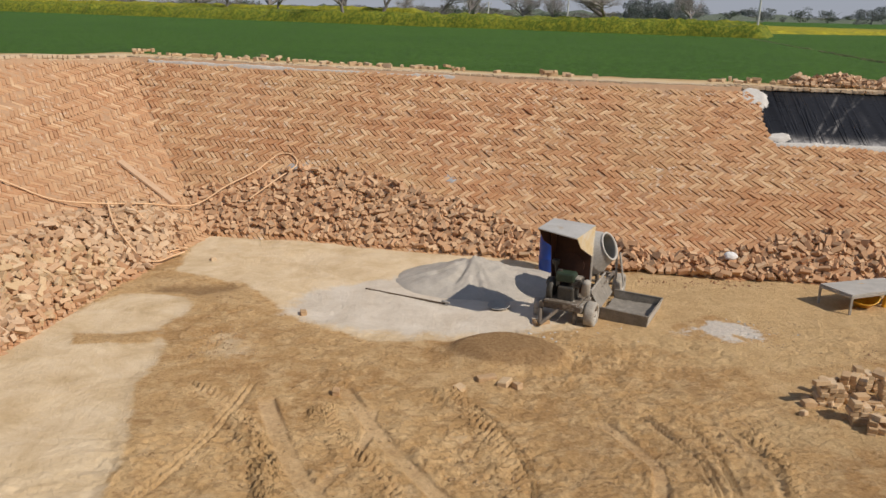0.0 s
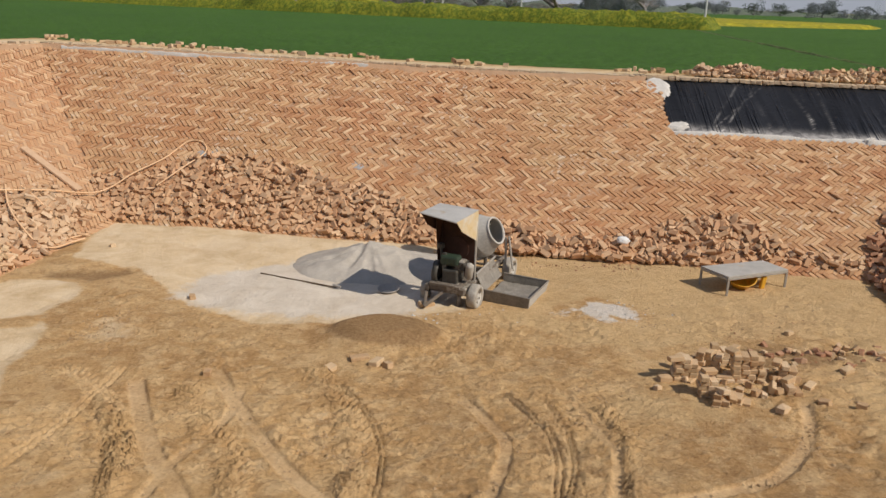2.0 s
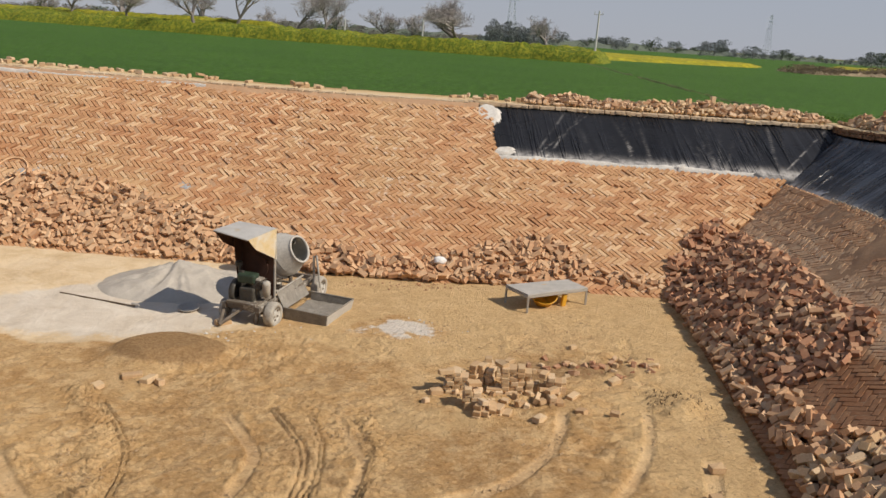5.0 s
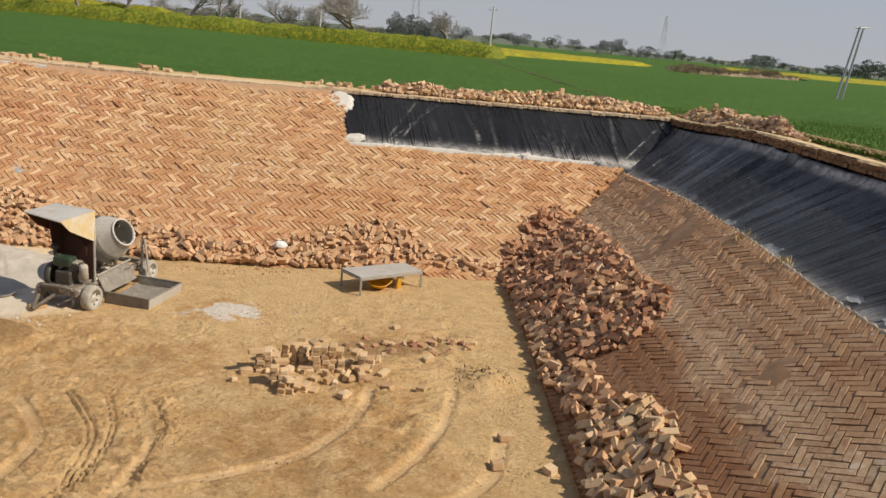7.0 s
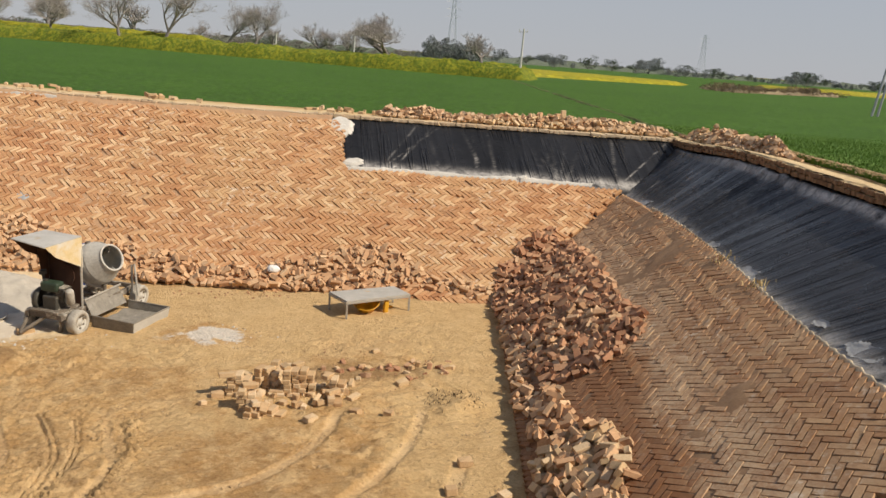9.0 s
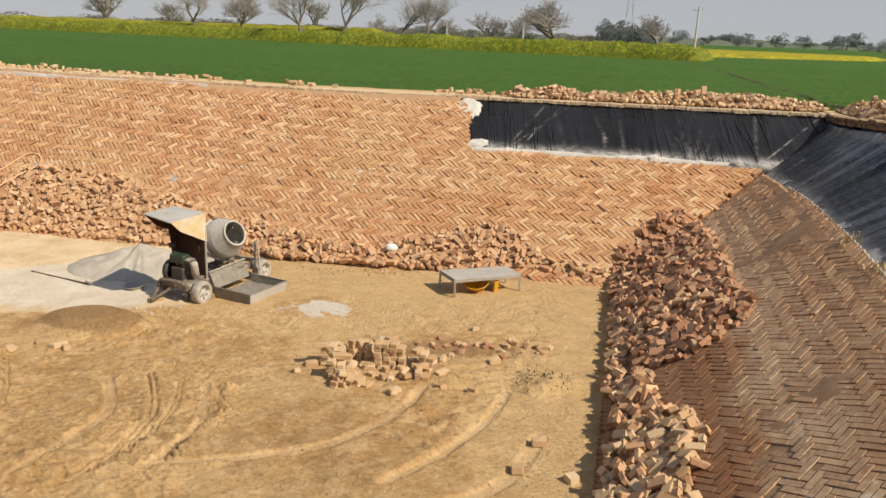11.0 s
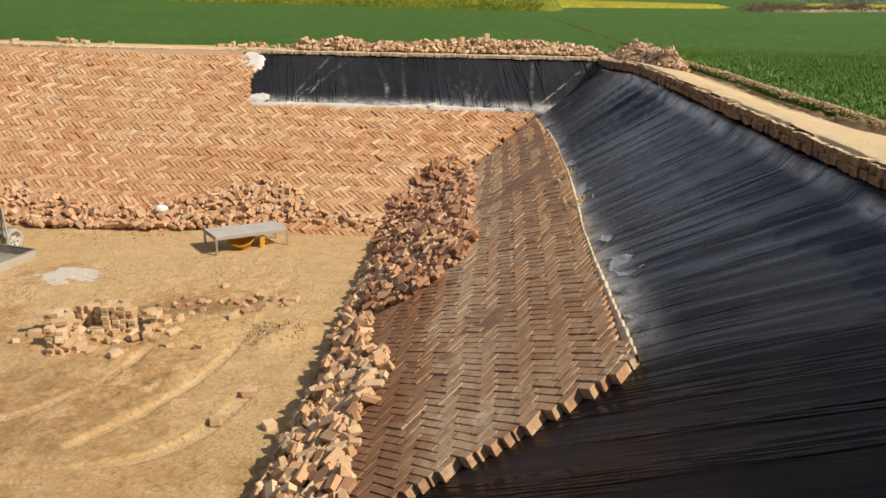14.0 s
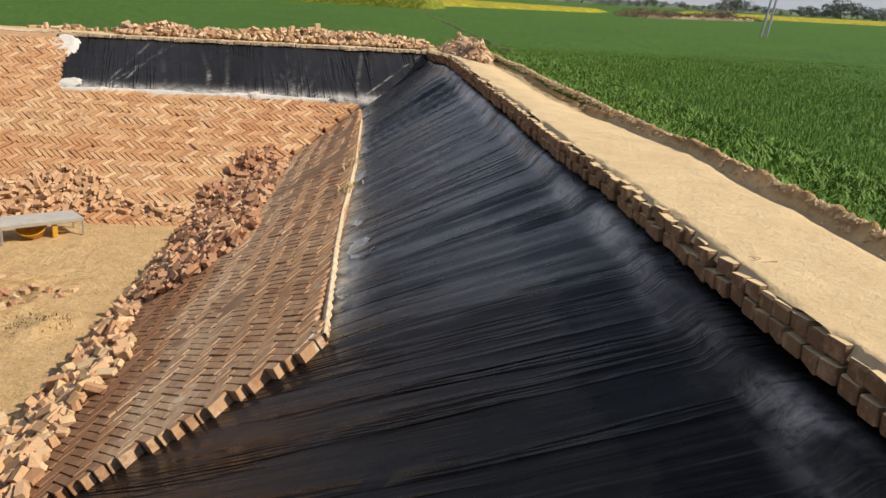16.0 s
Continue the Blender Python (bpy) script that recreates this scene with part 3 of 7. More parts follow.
def side_point(side, u_, v_):
    """A place on a slope from the way along its toe and up it: middle, three axes."""
    a, u, n, run, length = side_frame(side)
    cos = run / math.hypot(run, BANK)
    p = a + u * u_ + n * (v_ * cos)

    def h(q):
        return float(side_height(side, q.x, q.y)) if float(frac(side, q.x, q.y)) > 0 else float(frac(side, q.x, q.y)) * float(rise_at(side, q.x, q.y))

    z = h(p)
    du = Vector((u.x, u.y, (h(p + u * 0.05) - h(p - u * 0.05)) / 0.1)).normalized()
    dn = Vector((n.x, n.y, (h(p + n * 0.05) - h(p - n * 0.05)) / 0.1)).normalized()
    nn = du.cross(dn).normalized()
    if nn.z < 0:
        nn = -nn
    return Vector((p.x, p.y, z)), du, nn.cross(du).normalized(), nn


BOX = np.array([[x, y, z] for z in (-1, 1) for y in (-1, 1) for x in (-1, 1)], float) * 0.5
TOP12 = [(0, 1, 5, 4), (1, 3, 7, 5), (3, 2, 6, 7), (2, 0, 4, 6), (4, 5, 9, 8), (5, 7, 11, 9), (7, 6, 10, 11), (6, 4, 8, 10), (8, 9, 11, 10)]
FULL = [(0, 2, 3, 1), (0, 1, 5, 4), (1, 3, 7, 5), (3, 2, 6, 7), (2, 0, 4, 6), (4, 5, 7, 6)]


def laid_points(l, w, h, cut=0.007):
    low = BOX * (l, w, h)
    low[4:, 2] -= cut
    top = BOX[4:] * (l - 2 * cut, w - 2 * cut, h)
    return np.concatenate([low, top])


def herringbone(side, keep, material, material_one, near, name, label, rise=0.055, seed=1, wild=1.0, cut=0.006):
    """Bricks on edge in herringbone up a slope; the 300 nearest a stretch of the plan are parts of their own."""
    r = random.Random(seed)
    a, u, n, run, length = side_frame(side)
    L, W = BL + 0.006, BH + 0.006
    spots = []
    s2 = math.sqrt(0.5)
    for j in range(-44, 44):
        for k in range(-190, 190):
            for turn in (0, 1):
                p, q = k * W + j * L, k * W - j * L
                if turn == 0:
                    p, q = p + L / 2, q + W / 2
                else:
                    p, q = p + L + W / 2, q + W - L / 2
                uu, vv = (p + q) * s2 + length / 2, (q - p) * s2 + 2.0
                if -5 < uu < length + 5 and -0.2 < vv < 5.2:
                    spots.append((uu, vv, turn))
    placed = []
    for uu, vv, turn in spots:
        g = a + u * uu + n * (vv * run / math.hypot(run, BANK))
        fs = float(frac(side, g.x, g.y))
        if not -0.06 < fs < 1.0 or max(float(frac(o, g.x, g.y)) for o in SIDES if o != side) > fs - 0.004 * (fs > 0) and fs > 0.02:
            continue
        # a brick that crosses a neat edge is cut to what fits
        flat = u * math.cos((-0.25 if turn == 0 else 0.25) * math.pi) + n * math.sin((-0.25 if turn == 0 else 0.25) * math.pi) * run / math.hypot(run, BANK)
        fits = []
        for k in np.linspace(-0.48, 0.48, 11):
            e = g + flat * float(k * BL)
            fits.append(bool(keep(e.x, e.y, float(frac(side, e.x, e.y)), r)))
        if sum(fits) < 4 or not (fits[0] or fits[-1]):
            continue
        share = sum(fits) / 11
        slip = (1 - share) / 2 * (-1 if fits[0] else 1) if share < 1 else 0.0
        uu, vv = uu + slip * BL * math.cos(0.25 * math.pi), vv + slip * BL * (-1 if turn == 0 else 1) * math.sin(0.25 * math.pi)
        p, du, dv, nn = side_point(side, uu, vv)
        ang = (-0.25 if turn == 0 else 0.25) * math.pi + r.gauss(0, 0.03 * wild)
        ex = du * math.cos(ang) + dv * math.sin(ang)
        sink = 0.048 * wild * float(fractal(np.array(p.x * 0.9), np.array(p.y * 0.9), 3)) + r.gauss(0, 0.0055 * wild) - (0.03 if r.random() < (0.004 if side == "right" else 0.025) else 0)
        tilt = Vector((r.gauss(0, 0.03), r.gauss(0, 0.03), 0)) * wild
        ez = (nn + du * tilt.x + dv * tilt.y).normalized()
        ex = (ex - ez * ex.dot(ez)).normalized()
        ey = ez.cross(ex)
        c = p + nn * (rise - BW / 2 + sink)
        placed.append((c, ex, ey, ez, share))
    placed.sort(key=lambda b: (b[0].x - near[0]) ** 2 + (b[0].y - near[1]) ** 2)
    root = tagged(new(name), label, "brick paving", kind="structure")
    shapes = [brick_shape(BL, BH, BW, cut, 0.0025, s) for s in range(5)]
    for me in shapes:
        me.materials.append(material_one)
    for c, ex, ey, ez, share in placed[:300]:
        ob = new("brick", r.choice(shapes))
        ob.parent = root
        ob.matrix_world = Matrix((ex, ey, ez)).transposed().to_4x4() @ Matrix.Diagonal((share * r.uniform(0.97, 1.0), r.uniform(0.95, 1.0), 1, 1))
        ob.matrix_world.translation = c
    verts, faces = [], []
    for c, ex, ey, ez, share in placed[300:]:
        pts = laid_points(BL * share * r.uniform(0.96, 1.0), BH * r.uniform(0.97, 1.05), BW, cut + 0.001)
        pts = pts @ np.array([ex, ey, ez]) + np.array(c) + RNG.normal(0, 0.0018, pts.shape)
        k = len(verts)
        verts.extend(pts.tolist())
        faces.extend([tuple(i + k for i in fc) for fc in TOP12])
    rest = mesh_object("brickwork", verts, faces, material, root)
    tagged(rest, kind="stuff")
    return root


def ragged(x, y, amount):
    return amount * float(fractal(np.array(x * 1.7), np.array(y * 1.7), 3))


def keep_far(x, y, f, r):
    if x < 4.93 + ragged(x, y, 0.2) - 0.06 * (f > 0.9):
        return f < 0.965 + ragged(x, y, 0.04)
    return f < 0.648 + ragged(x, y, 0.03)


def edge_right(y):
    """How far up the shaded slope the paving reaches: a little less towards its open end."""
    return np.interp(y, [2.6, 4.4, 5.4, 6.2, 7.4, 9.0, 10.5, 12.5], [0.585, 0.588, 0.595, 0.606, 0.621, 0.630, 0.638, 0.636])


def end_right(f):
    """Where the paving on the shaded slope breaks off."""
    return 2.66 + 0.9 * max(0.0, 0.27 - f)


def keep_right(x, y, f, r):
    return f < edge_right(y) and y > end_right(f) and f > 0.012


def keep_left(x, y, f, r):
    return f < 0.97 + ragged(x, y, 0.04) and y > 5.4


herringbone("far", keep_far, M_PAVE, M_PAVE_ONE, (5.0, 11.0), "paving_far", "sunlit orange clay bricks laid in herringbone up the bank", seed=3)
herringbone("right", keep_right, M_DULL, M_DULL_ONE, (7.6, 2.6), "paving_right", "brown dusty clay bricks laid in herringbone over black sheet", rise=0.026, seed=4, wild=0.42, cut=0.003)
herringbone("left", keep_left, M_LEFT, M_LEFT_ONE, (-5.0, 8.5), "paving_left", "tan clay bricks laid in herringbone up the bank", rise=0.036, seed=5)


# ---- dust that fills the joints ----
def joint_fill(name, side, keep, rise, material, label, u0, u1, f1):
    a, b, c, d = [Vector((*p, 0)) for p in SIDES[side]]
    U, F = np.meshgrid(np.linspace(u0, u1, int(19 * (u1 - u0) / 0.05)), np.linspace(0.01, f1, int(4.4 * f1 / 0.05)))
    tx, ty = a.x + (b.x - a.x) * U, a.y + (b.y - a.y) * U
    X, Y = tx + (c.x + (d.x - c.x) * U - tx) * F, ty + (c.y + (d.y - c.y) * U - ty) * F
    Z = side_height(side, X, Y) + (rise - (0.026 if side == "far" else 0.018 if side == "left" else 0.011)) * 1.15 + 0.045 * fractal(X * 1.3, Y * 1.3, 4, 0.6) + 0.030 * fractal(X * 7, Y * 7, 3) + (0.010 * smoothstep(5.0, 8.0, Y) if side == "right" else 0)
    ob = grid_mesh(name, X, Y, Z, material)
    bm = bmesh.new()
    bm.from_mesh(ob.data)
    bmesh.ops.delete(bm, geom=[v for v in bm.verts if not keep(v.co.x, v.co.y, float(frac(side, v.co.x, v.co.y)))], context="VERTS")
    bm.to_mesh(ob.data)
    bm.free()
    return tagged(ob, label, "dust", kind="stuff")


joint_fill("joint_dust", "far", lambda x, y, f: x < 4.74 and f < 1.0 or f < 0.625, 0.055, M_BED, "sandy dust filling the joints of the bricks", -0.02, 1.0, 1.02)
joint_fill("joint_dust", "left", lambda x, y, f: y > 5.3, 0.036, M_BED, "sandy dust filling the joints of the bricks", 0.0, 1.02, 1.02)
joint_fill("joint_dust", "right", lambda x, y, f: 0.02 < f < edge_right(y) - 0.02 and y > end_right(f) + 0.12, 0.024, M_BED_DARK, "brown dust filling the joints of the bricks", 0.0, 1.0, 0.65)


# ---- black plastic sheet ----
def build_liner(name, side, u0, u1, f0, f1, step, folds, label, lift=-0.06):
    a, b, c, d = [Vector((*p, 0)) for p in SIDES[side][:2] + TOPS[side]]
    nu, nv = int((b - a).length / step * (u1 - u0) * 1.25), int(4.4 / step * (f1 - f0))
    U, F = np.meshgrid(np.linspace(u0, u1, nu), np.linspace(f0, f1, nv))
    tx, ty = a.x + (b.x - a.x) * U, a.y + (b.y - a.y) * U
    X, Y = tx + (c.x + (d.x - c.x) * U - tx) * F, ty + (c.y + (d.y - c.y) * U - ty) * F
    length = (d - c).length
    su, sv = U * length if side != "far" else X + 7.0, F * 4.4
    Z = side_height(side, X, Y) + lift + folds(su, sv) * (1 - 0.5 * smoothstep(0.93, 1.0, F)) * (0.25 + 0.75 * smoothstep(0.60, 0.70, F) if side == "right" else 1)
    if side == "right":
        # a shoulder, then slack hanging into the trench at the foot of the brick lip
        at = 0.985 - 0.010 * smoothstep(0.65, 0.95, U) + 0.012 * fractal(su * 1.6, sv * 0 + 7.7, 3)
        Z += (0.025 * np.exp(-((F - at) / 0.010) ** 2) - 0.015 * smoothstep(0.7, 0.95, U) * np.exp(-((F - at - 0.028) / 0.014) ** 2)) * np.clip(1 + 2 * fractal(su * 0.8, sv * 0 + 2.2, 3), 0.2, 1.8) + 0.05 * smoothstep(0.96, 1.0, F)
        # pale bands: dust by the paving; on the top fold dust plus painted sheen
        dust = np.maximum(0.9 * np.exp(-((F - 0.66 + 0.035 * smoothstep(0.1, 0.5, U)) / 0.035) ** 2) * smoothstep(0.82, 0.74, U), 1.0 * np.exp(-((F - at + 0.006) / 0.015) ** 2) * np.clip(0.7 + 3 * fractal(su * 2.5, sv * 7, 3), 0.1, 1) * smoothstep(0.05, 0.3, U))
    else:
        dust = 0.9 * np.exp(-((F - 0.68) / 0.03) ** 2)
        # dried splashes that ran out in rays
        for cx, f0, reach, rays in ((8.55, 0.65, 0.06, (-0.7, 0.6)), (8.72, 0.66, 0.09, (-0.2, 0.3, 1.4)), (8.95, 0.65, 0.05, (0.1, 0.9)), (8.8, 0.65, 0.07, (-1.6, -1.0, 0.8, 2.1)), (5.45, 0.66, 0.22, (3.9, 2.6)), (5.75, 0.69, 0.14, (2.9,)), (9.75, 0.66, 0.3, (0.9, 4.2)), (7.3, 0.80, 0.05, (0.3, -0.8)), (7.6, 0.68, 0.12, (0.1,)), (6.6, 0.66, 0.1, (-0.4,))):
            for k in rays:
                dust = np.maximum(dust, (0.85 if reach < 0.2 else 0.7) * np.exp(-((X - cx - k * (F - f0)) / 0.012) ** 2) * np.exp(-np.maximum(F - f0, 0) / reach) * np.clip(0.7 + 4 * fractal(X * 9, F * 45 + k, 3), 0, 1.3))
    if side == "near":
        dust = 0 * dust
    # one mask grades the painted sheen along and up the right slope
    ob = grid_mesh(name, X, Y, Z, M_LINER, layers=[("dust", dust), ("brown_tint", np.exp(-((X - 7.4) / 1.0) ** 2 - ((Y - 2.1) / 0.9) ** 2)), ("sheen_film", 0.50 + 0.5 * fractal(X * 1.2, F * 3, 3) if side == "far" else (1 if side == "right" else 0) * (3.0 * smoothstep(0.92, 0.45, U) * (0.25 + 0.75 * smoothstep(0.5, 0.85, F)) + 0.9 * smoothstep(0.38, 0.02, U))), ("fold", ((fold_way(su, sv) if side != "far" else su) + 4) / 30), ("up", sv / 6)])
    return tagged(ob, label, "pond liner", kind="structure")


def fold_way(u, v):
    """Names each fold: they run straight up the slope and fan out at both ends."""
    k = u
    for _ in range(6):
        k = 0.5 * k + 0.5 * (u - np.interp(k, [5, 6.5, 9, 12, 13, 14, 16], [0.3, 0.25, 0.1, 0.0, -0.17, -0.45, -0.7]) * (v - 3.4))
    return k


def folds_right(u, v):
    # folds run up the slope, drifting along it; tight and deep where the sheet hangs loose
    k = fold_way(u, v) + 0.05 * fractal(u * 0.6, v * 0.4, 2)
    slack = np.clip(0.55 + 3.0 * fractal(fold_way(u, v) * 0.45 + 4, v * 0.25, 3), 0.10, 1.7)
    crest = 1 - np.abs(2 * fractal(k * 2.6, v * 0.10 + 5, 2)) * 2.2
    fine = 1 - np.abs(2 * fractal(k * 6.5 + 31, v * 0.14, 2)) * 2.2
    return 0.05 * fractal(k * 0.9, v * 0.3, 2) + slack * (0.046 * np.clip(crest, 0, 1) ** 3 + 0.030 * np.clip(fine, 0, 1) ** 3) + 0.006 * fractal(u * 6, v * 6, 3)


def folds_far(u, v):
    fan = u + 0.16 * (v - 3.0) * np.sin(u * 1.1)
    crest = 1 - np.abs(2 * fractal(fan * 3.4, v * 0.25 + 5, 2)) * 2.4
    return 0.03 * fractal(u * 1.4, v * 0.35, 3) + 0.018 * np.clip(crest, 0, 1) ** 2 + 0.006 * fractal(u * 6, v * 6, 2)


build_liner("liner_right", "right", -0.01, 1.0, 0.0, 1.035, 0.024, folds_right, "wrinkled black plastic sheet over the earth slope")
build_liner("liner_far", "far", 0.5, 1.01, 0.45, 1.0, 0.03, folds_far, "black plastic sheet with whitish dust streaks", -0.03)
build_liner("liner_near", "near", 0.0, 1.0, 0.0, 1.0, 0.08, folds_right, "creased black plastic sheet on the bare slope below the bank")


# ---- the trodden path and earth bund on the right-hand bank ----
def east_point(s, o):
    c, d = np.array(EAST[0]), np.array(EAST[1])
    u = (d - c) / np.hypot(*(d - c))
    return c[0] + u[0] * s - u[1] * o, c[1] + u[1] * s + u[0] * o


def bund_line(s):
    """How far the bund's foot stands from the brick edge."""
    return 0.70 + 0.28 * fractal(s * 0.35, s * 0 + 3.7, 3)


def bank_path():
    S, O = np.meshgrid(np.arange(-0.5, 16.2, 0.03), np.arange(0.0, 1.7, 0.022))
    X, Y = east_point(S, O)
    foot = bund_line(S)
    k = O - foot
    lump = np.clip(1 + 0.5 * fractal(X * 6.5, Y * 6.5, 4, 0.75), 0.4, 1.6) * (0.25 + 0.75 * smoothstep(6.5, 10.5, S)) * smoothstep(3.5, 5.0, S)
    ridge = smoothstep(-0.01, 0.02, k) * (1 - smoothstep(0.05, 0.10, k))
    Z = bank_at(X, Y) + 0.011 - 0.09 * smoothstep(10.5, 7.5, S) * smoothstep(0.15, 0.75, O) + 0.02 * fractal(X * 1.1, Y * 1.1) + 0.012 * fractal(X * 5, Y * 5, 3)
    Z -= 0.035 * np.exp(-((k + 0.03) / 0.05) ** 2) * np.clip(0.6 + 2 * fractal(S * 1.3, S * 0 + 1.1), 0, 1)
    Z += 0.060 * ridge * lump + 0.10 * smoothstep(-0.02, 0.03, k) * fractal(X * 11, Y * 11, 4, 0.75)
    Z -= 0.05 * smoothstep(0.015, 0.0, O + 0.12 * fractal(X * 2.3, Y * 2.3, 3))
    Z -= 0.12 * smoothstep(0.08, 0.2, k)
    bank = 1 - smoothstep(-0.02, 0.02, k + 0.05 * fractal(X * 4, Y * 4, 3))
    none = np.zeros(X.shape)
    # ridge front is coloured dark for its shaded side, away from the sun
    ob = grid_mesh("bank_path", X, Y, Z, M_SOIL, layers=[("pale", none), ("grey", none), ("lime", none), ("damp_shade", 0.75 * (1 - bank) * (1 - smoothstep(0.02, 0.04, k))), ("rust", none), ("worn", none), ("sandy", 0.9 * smoothstep(0.025, 0.045, k)), ("bank", bank), ("field", smoothstep(0.09, 0.14, k))])
    return tagged(ob, "sandy cream footpath with a lumpy brown earth bund", "path", kind="structure")


bank_path()


# ---- loose bricks ----
SHAPES = [brick_shape(BL, BW, BH, 0.006, 0.003, 20 + s) for s in range(4)] + [brick_shape(BL * k, BW, BH, 0.007, 0.006, 30 + i) for i, k in enumerate((0.36, 0.5, 0.66))]
for _m in SHAPES:
    _m.materials.append(M_LOOSE_ONE)
TAN = [m.copy() for m in SHAPES]
for _m in TAN:
    _m.materials[0] = M_TAN
DARK = [m.copy() for m in SHAPES]
for _m in DARK:
    _m.materials[0] = M_DARK_ONE
LENGTHS = [BL] * 4 + [BL * k for k in (0.36, 0.5, 0.66)]


def surface(x, y):
    """The top of what is built: bricks laid on the slopes, floor, bank."""
    return float(slope_height(np.array(x), np.array(y)))


def brick_heap(name, label, outline, depth, near, seed, group="", joined=M_LOOSE, tilt=0.26, category="brick heap", shapes=SHAPES, other=None, share=0.0, small=0.6, size=0.78, soft=0.3, tries=6000, ground=None, thin=2.6):
    """Bricks thrown one after another: each comes to rest on what lies there already, until the heap has its depth."""
    r = random.Random(seed)
    cell = 0.03
    xs, ys = [p[0] for p in outline], [p[1] for p in outline]
    x0, x1, y0, y1 = min(xs) - 0.4, max(xs) + 0.4, min(ys) - 0.4, max(ys) + 0.4
    GX, GY = np.meshgrid(np.arange(x0, x1, cell), np.arange(y0, y1, cell))
    base = (slope_height(GX, GY) + 0.03) if ground is None else ground(GX, GY)
    inside = poly_mask(GX, GY, outline, soft)
    deep = depth * np.clip((poly_mask(GX, GY, outline, 2.2 * soft) - 0.68) / 0.32, 0, 1) * np.clip(0.75 + 1.6 * fractal(GX * 1.2, GY * 1.2, 3), 0.15, 1.5)
    top = base.copy()
    rows, cols = GX.shape
    placed = []
    for _ in range(tries):
        x, y = r.uniform(x0 + 0.2, x1 - 0.2), r.uniform(y0 + 0.2, y1 - 0.2)
        i, j = int((y - y0) / cell), int((x - x0) / cell)
        if r.random() > (inside[i, j] - 0.5) * thin or top[i, j] - base[i, j] > deep[i, j] + 0.01:
            continue
        kind = r.choice((4, 5, 6)) if r.random() < small else r.choice((0, 1, 2, 3))
        way = r.random()
        l, w, h = LENGTHS[kind] * size, BW * size, BH * size
        if way < 0.35:
            w, h = h, w
        yaw = r.uniform(0, 6.283)
        c, q = math.cos(yaw), math.sin(yaw)
        n = int(0.5 * math.hypot(l, w) / cell) + 1
        a, b, d, e = max(i - n, 0), min(i + n + 1, rows), max(j - n, 0), min(j + n + 1, cols)
        px, py = GX[a:b, d:e] - x, GY[a:b, d:e] - y
        foot = (np.abs(px * c + py * q) < l / 2 + 0.005) & (np.abs(py * c - px * q) < w / 2 + 0.005)
        if foot.sum() < 4:
            continue
        fx, fy, fz = px[foot], py[foot], top[a:b, d:e][foot]
        k = np.linalg.lstsq(np.column_stack([fx, fy, np.ones(len(fx))]), fz, rcond=None)[0]
        gx, gy = np.clip(k[:2], -1.1, 1.1) + np.array([r.gauss(0, tilt), r.gauss(0, tilt)])
        over = float(np.percentile(fz - gx * fx - gy * fy, 52))
        ez = Vector((-gx, -gy, 1)).normalized()
        ex = Vector((c, q, 0))
        ex = (ex - ez * ex.dot(ez)).normalized()
        m = Matrix((ex, ez.cross(ex), ez)).transposed()
        if way < 0.35:
            m = m @ Matrix.Rotation(math.pi / 2, 3, "X")
        placed.append((Vector((x, y, over)) + ez * (h * 0.47), m, kind, r.random() < share))
        top[a:b, d:e][foot] = np.maximum(fz, over + gx * fx + gy * fy + h * 0.95)
    placed.sort(key=lambda t: (t[0].x - near[0]) ** 2 + (t[0].y - near[1]) ** 2)
    root = tagged(new(name), label, category, group)
    for c, m, kind, odd in placed[:300]:
        ob = new("brick", (other if odd else shapes)[kind])
        ob.parent = root
        w = m.to_4x4() @ Matrix.Scale(size, 4)
        w.translation = c
        ob.matrix_world = w
    verts, faces = [], []
    for c, m, kind, odd in placed[300:]:
        pts = (BOX * (LENGTHS[kind] * size, BW * size, BH * size)) @ np.array(m).T + np.array(c) + RNG.normal(0, 0.003, (8, 3))
        k = len(verts)
        verts.extend(pts.tolist())
        faces.extend([tuple(i + k for i in fc) for fc in FULL])
    if verts:
        tagged(mesh_object("tumbled_bricks", verts, faces, joined, root), kind="stuff")
    return root


brick_heap("brick_heap", "heap of tumbled orange bricks at the foot of the far slope",
           [(-4.9, 13.2), (-4.4, 13.2), (-3.7, 13.25), (-3.0, 13.45), (-2.3, 13.4), (-1.7, 13.2), (-1.1, 12.9), (-0.1, 12.5), (0.8, 12.0), (1.3, 11.6), (0.9, 11.35), (-1.0, 11.7), (-1.7, 11.87), (-2.8, 12.08), (-3.7, 12.22), (-4.4, 12.2), (-4.75, 12.7)], 0.03, (-1.5, 11.8), 11, tries=16000)
brick_heap("brick_heap", "heap of tan broken bricks spilling down the slope",
           [(-5.2, 7.0), (-5.75, 8.4), (-5.85, 9.3), (-5.75, 10.4), (-5.45, 11.4), (-5.1, 12.2), (-4.6, 12.2), (-4.45, 11.1), (-4.65, 9.7), (-4.85, 8.5), (-4.95, 7.2)], 0.03, (-4.7, 9.0), 12, tries=11000, other=TAN, share=0.5, joined=M_TAN_REST)
brick_heap("brick_heap", "low row of loose bricks along the foot of the slope",
           [(1.0, 12.0), (1.4, 11.85), (2.4, 11.5), (3.1, 11.3), (4.1, 11.35), (4.9, 11.5), (5.5, 11.45), (5.95, 11.1), (6.1, 10.72), (5.6, 10.6), (3.7, 10.72), (1.9, 10.95), (1.2, 11.4)], 0.035, (4.0, 10.9), 13, tries=9000)
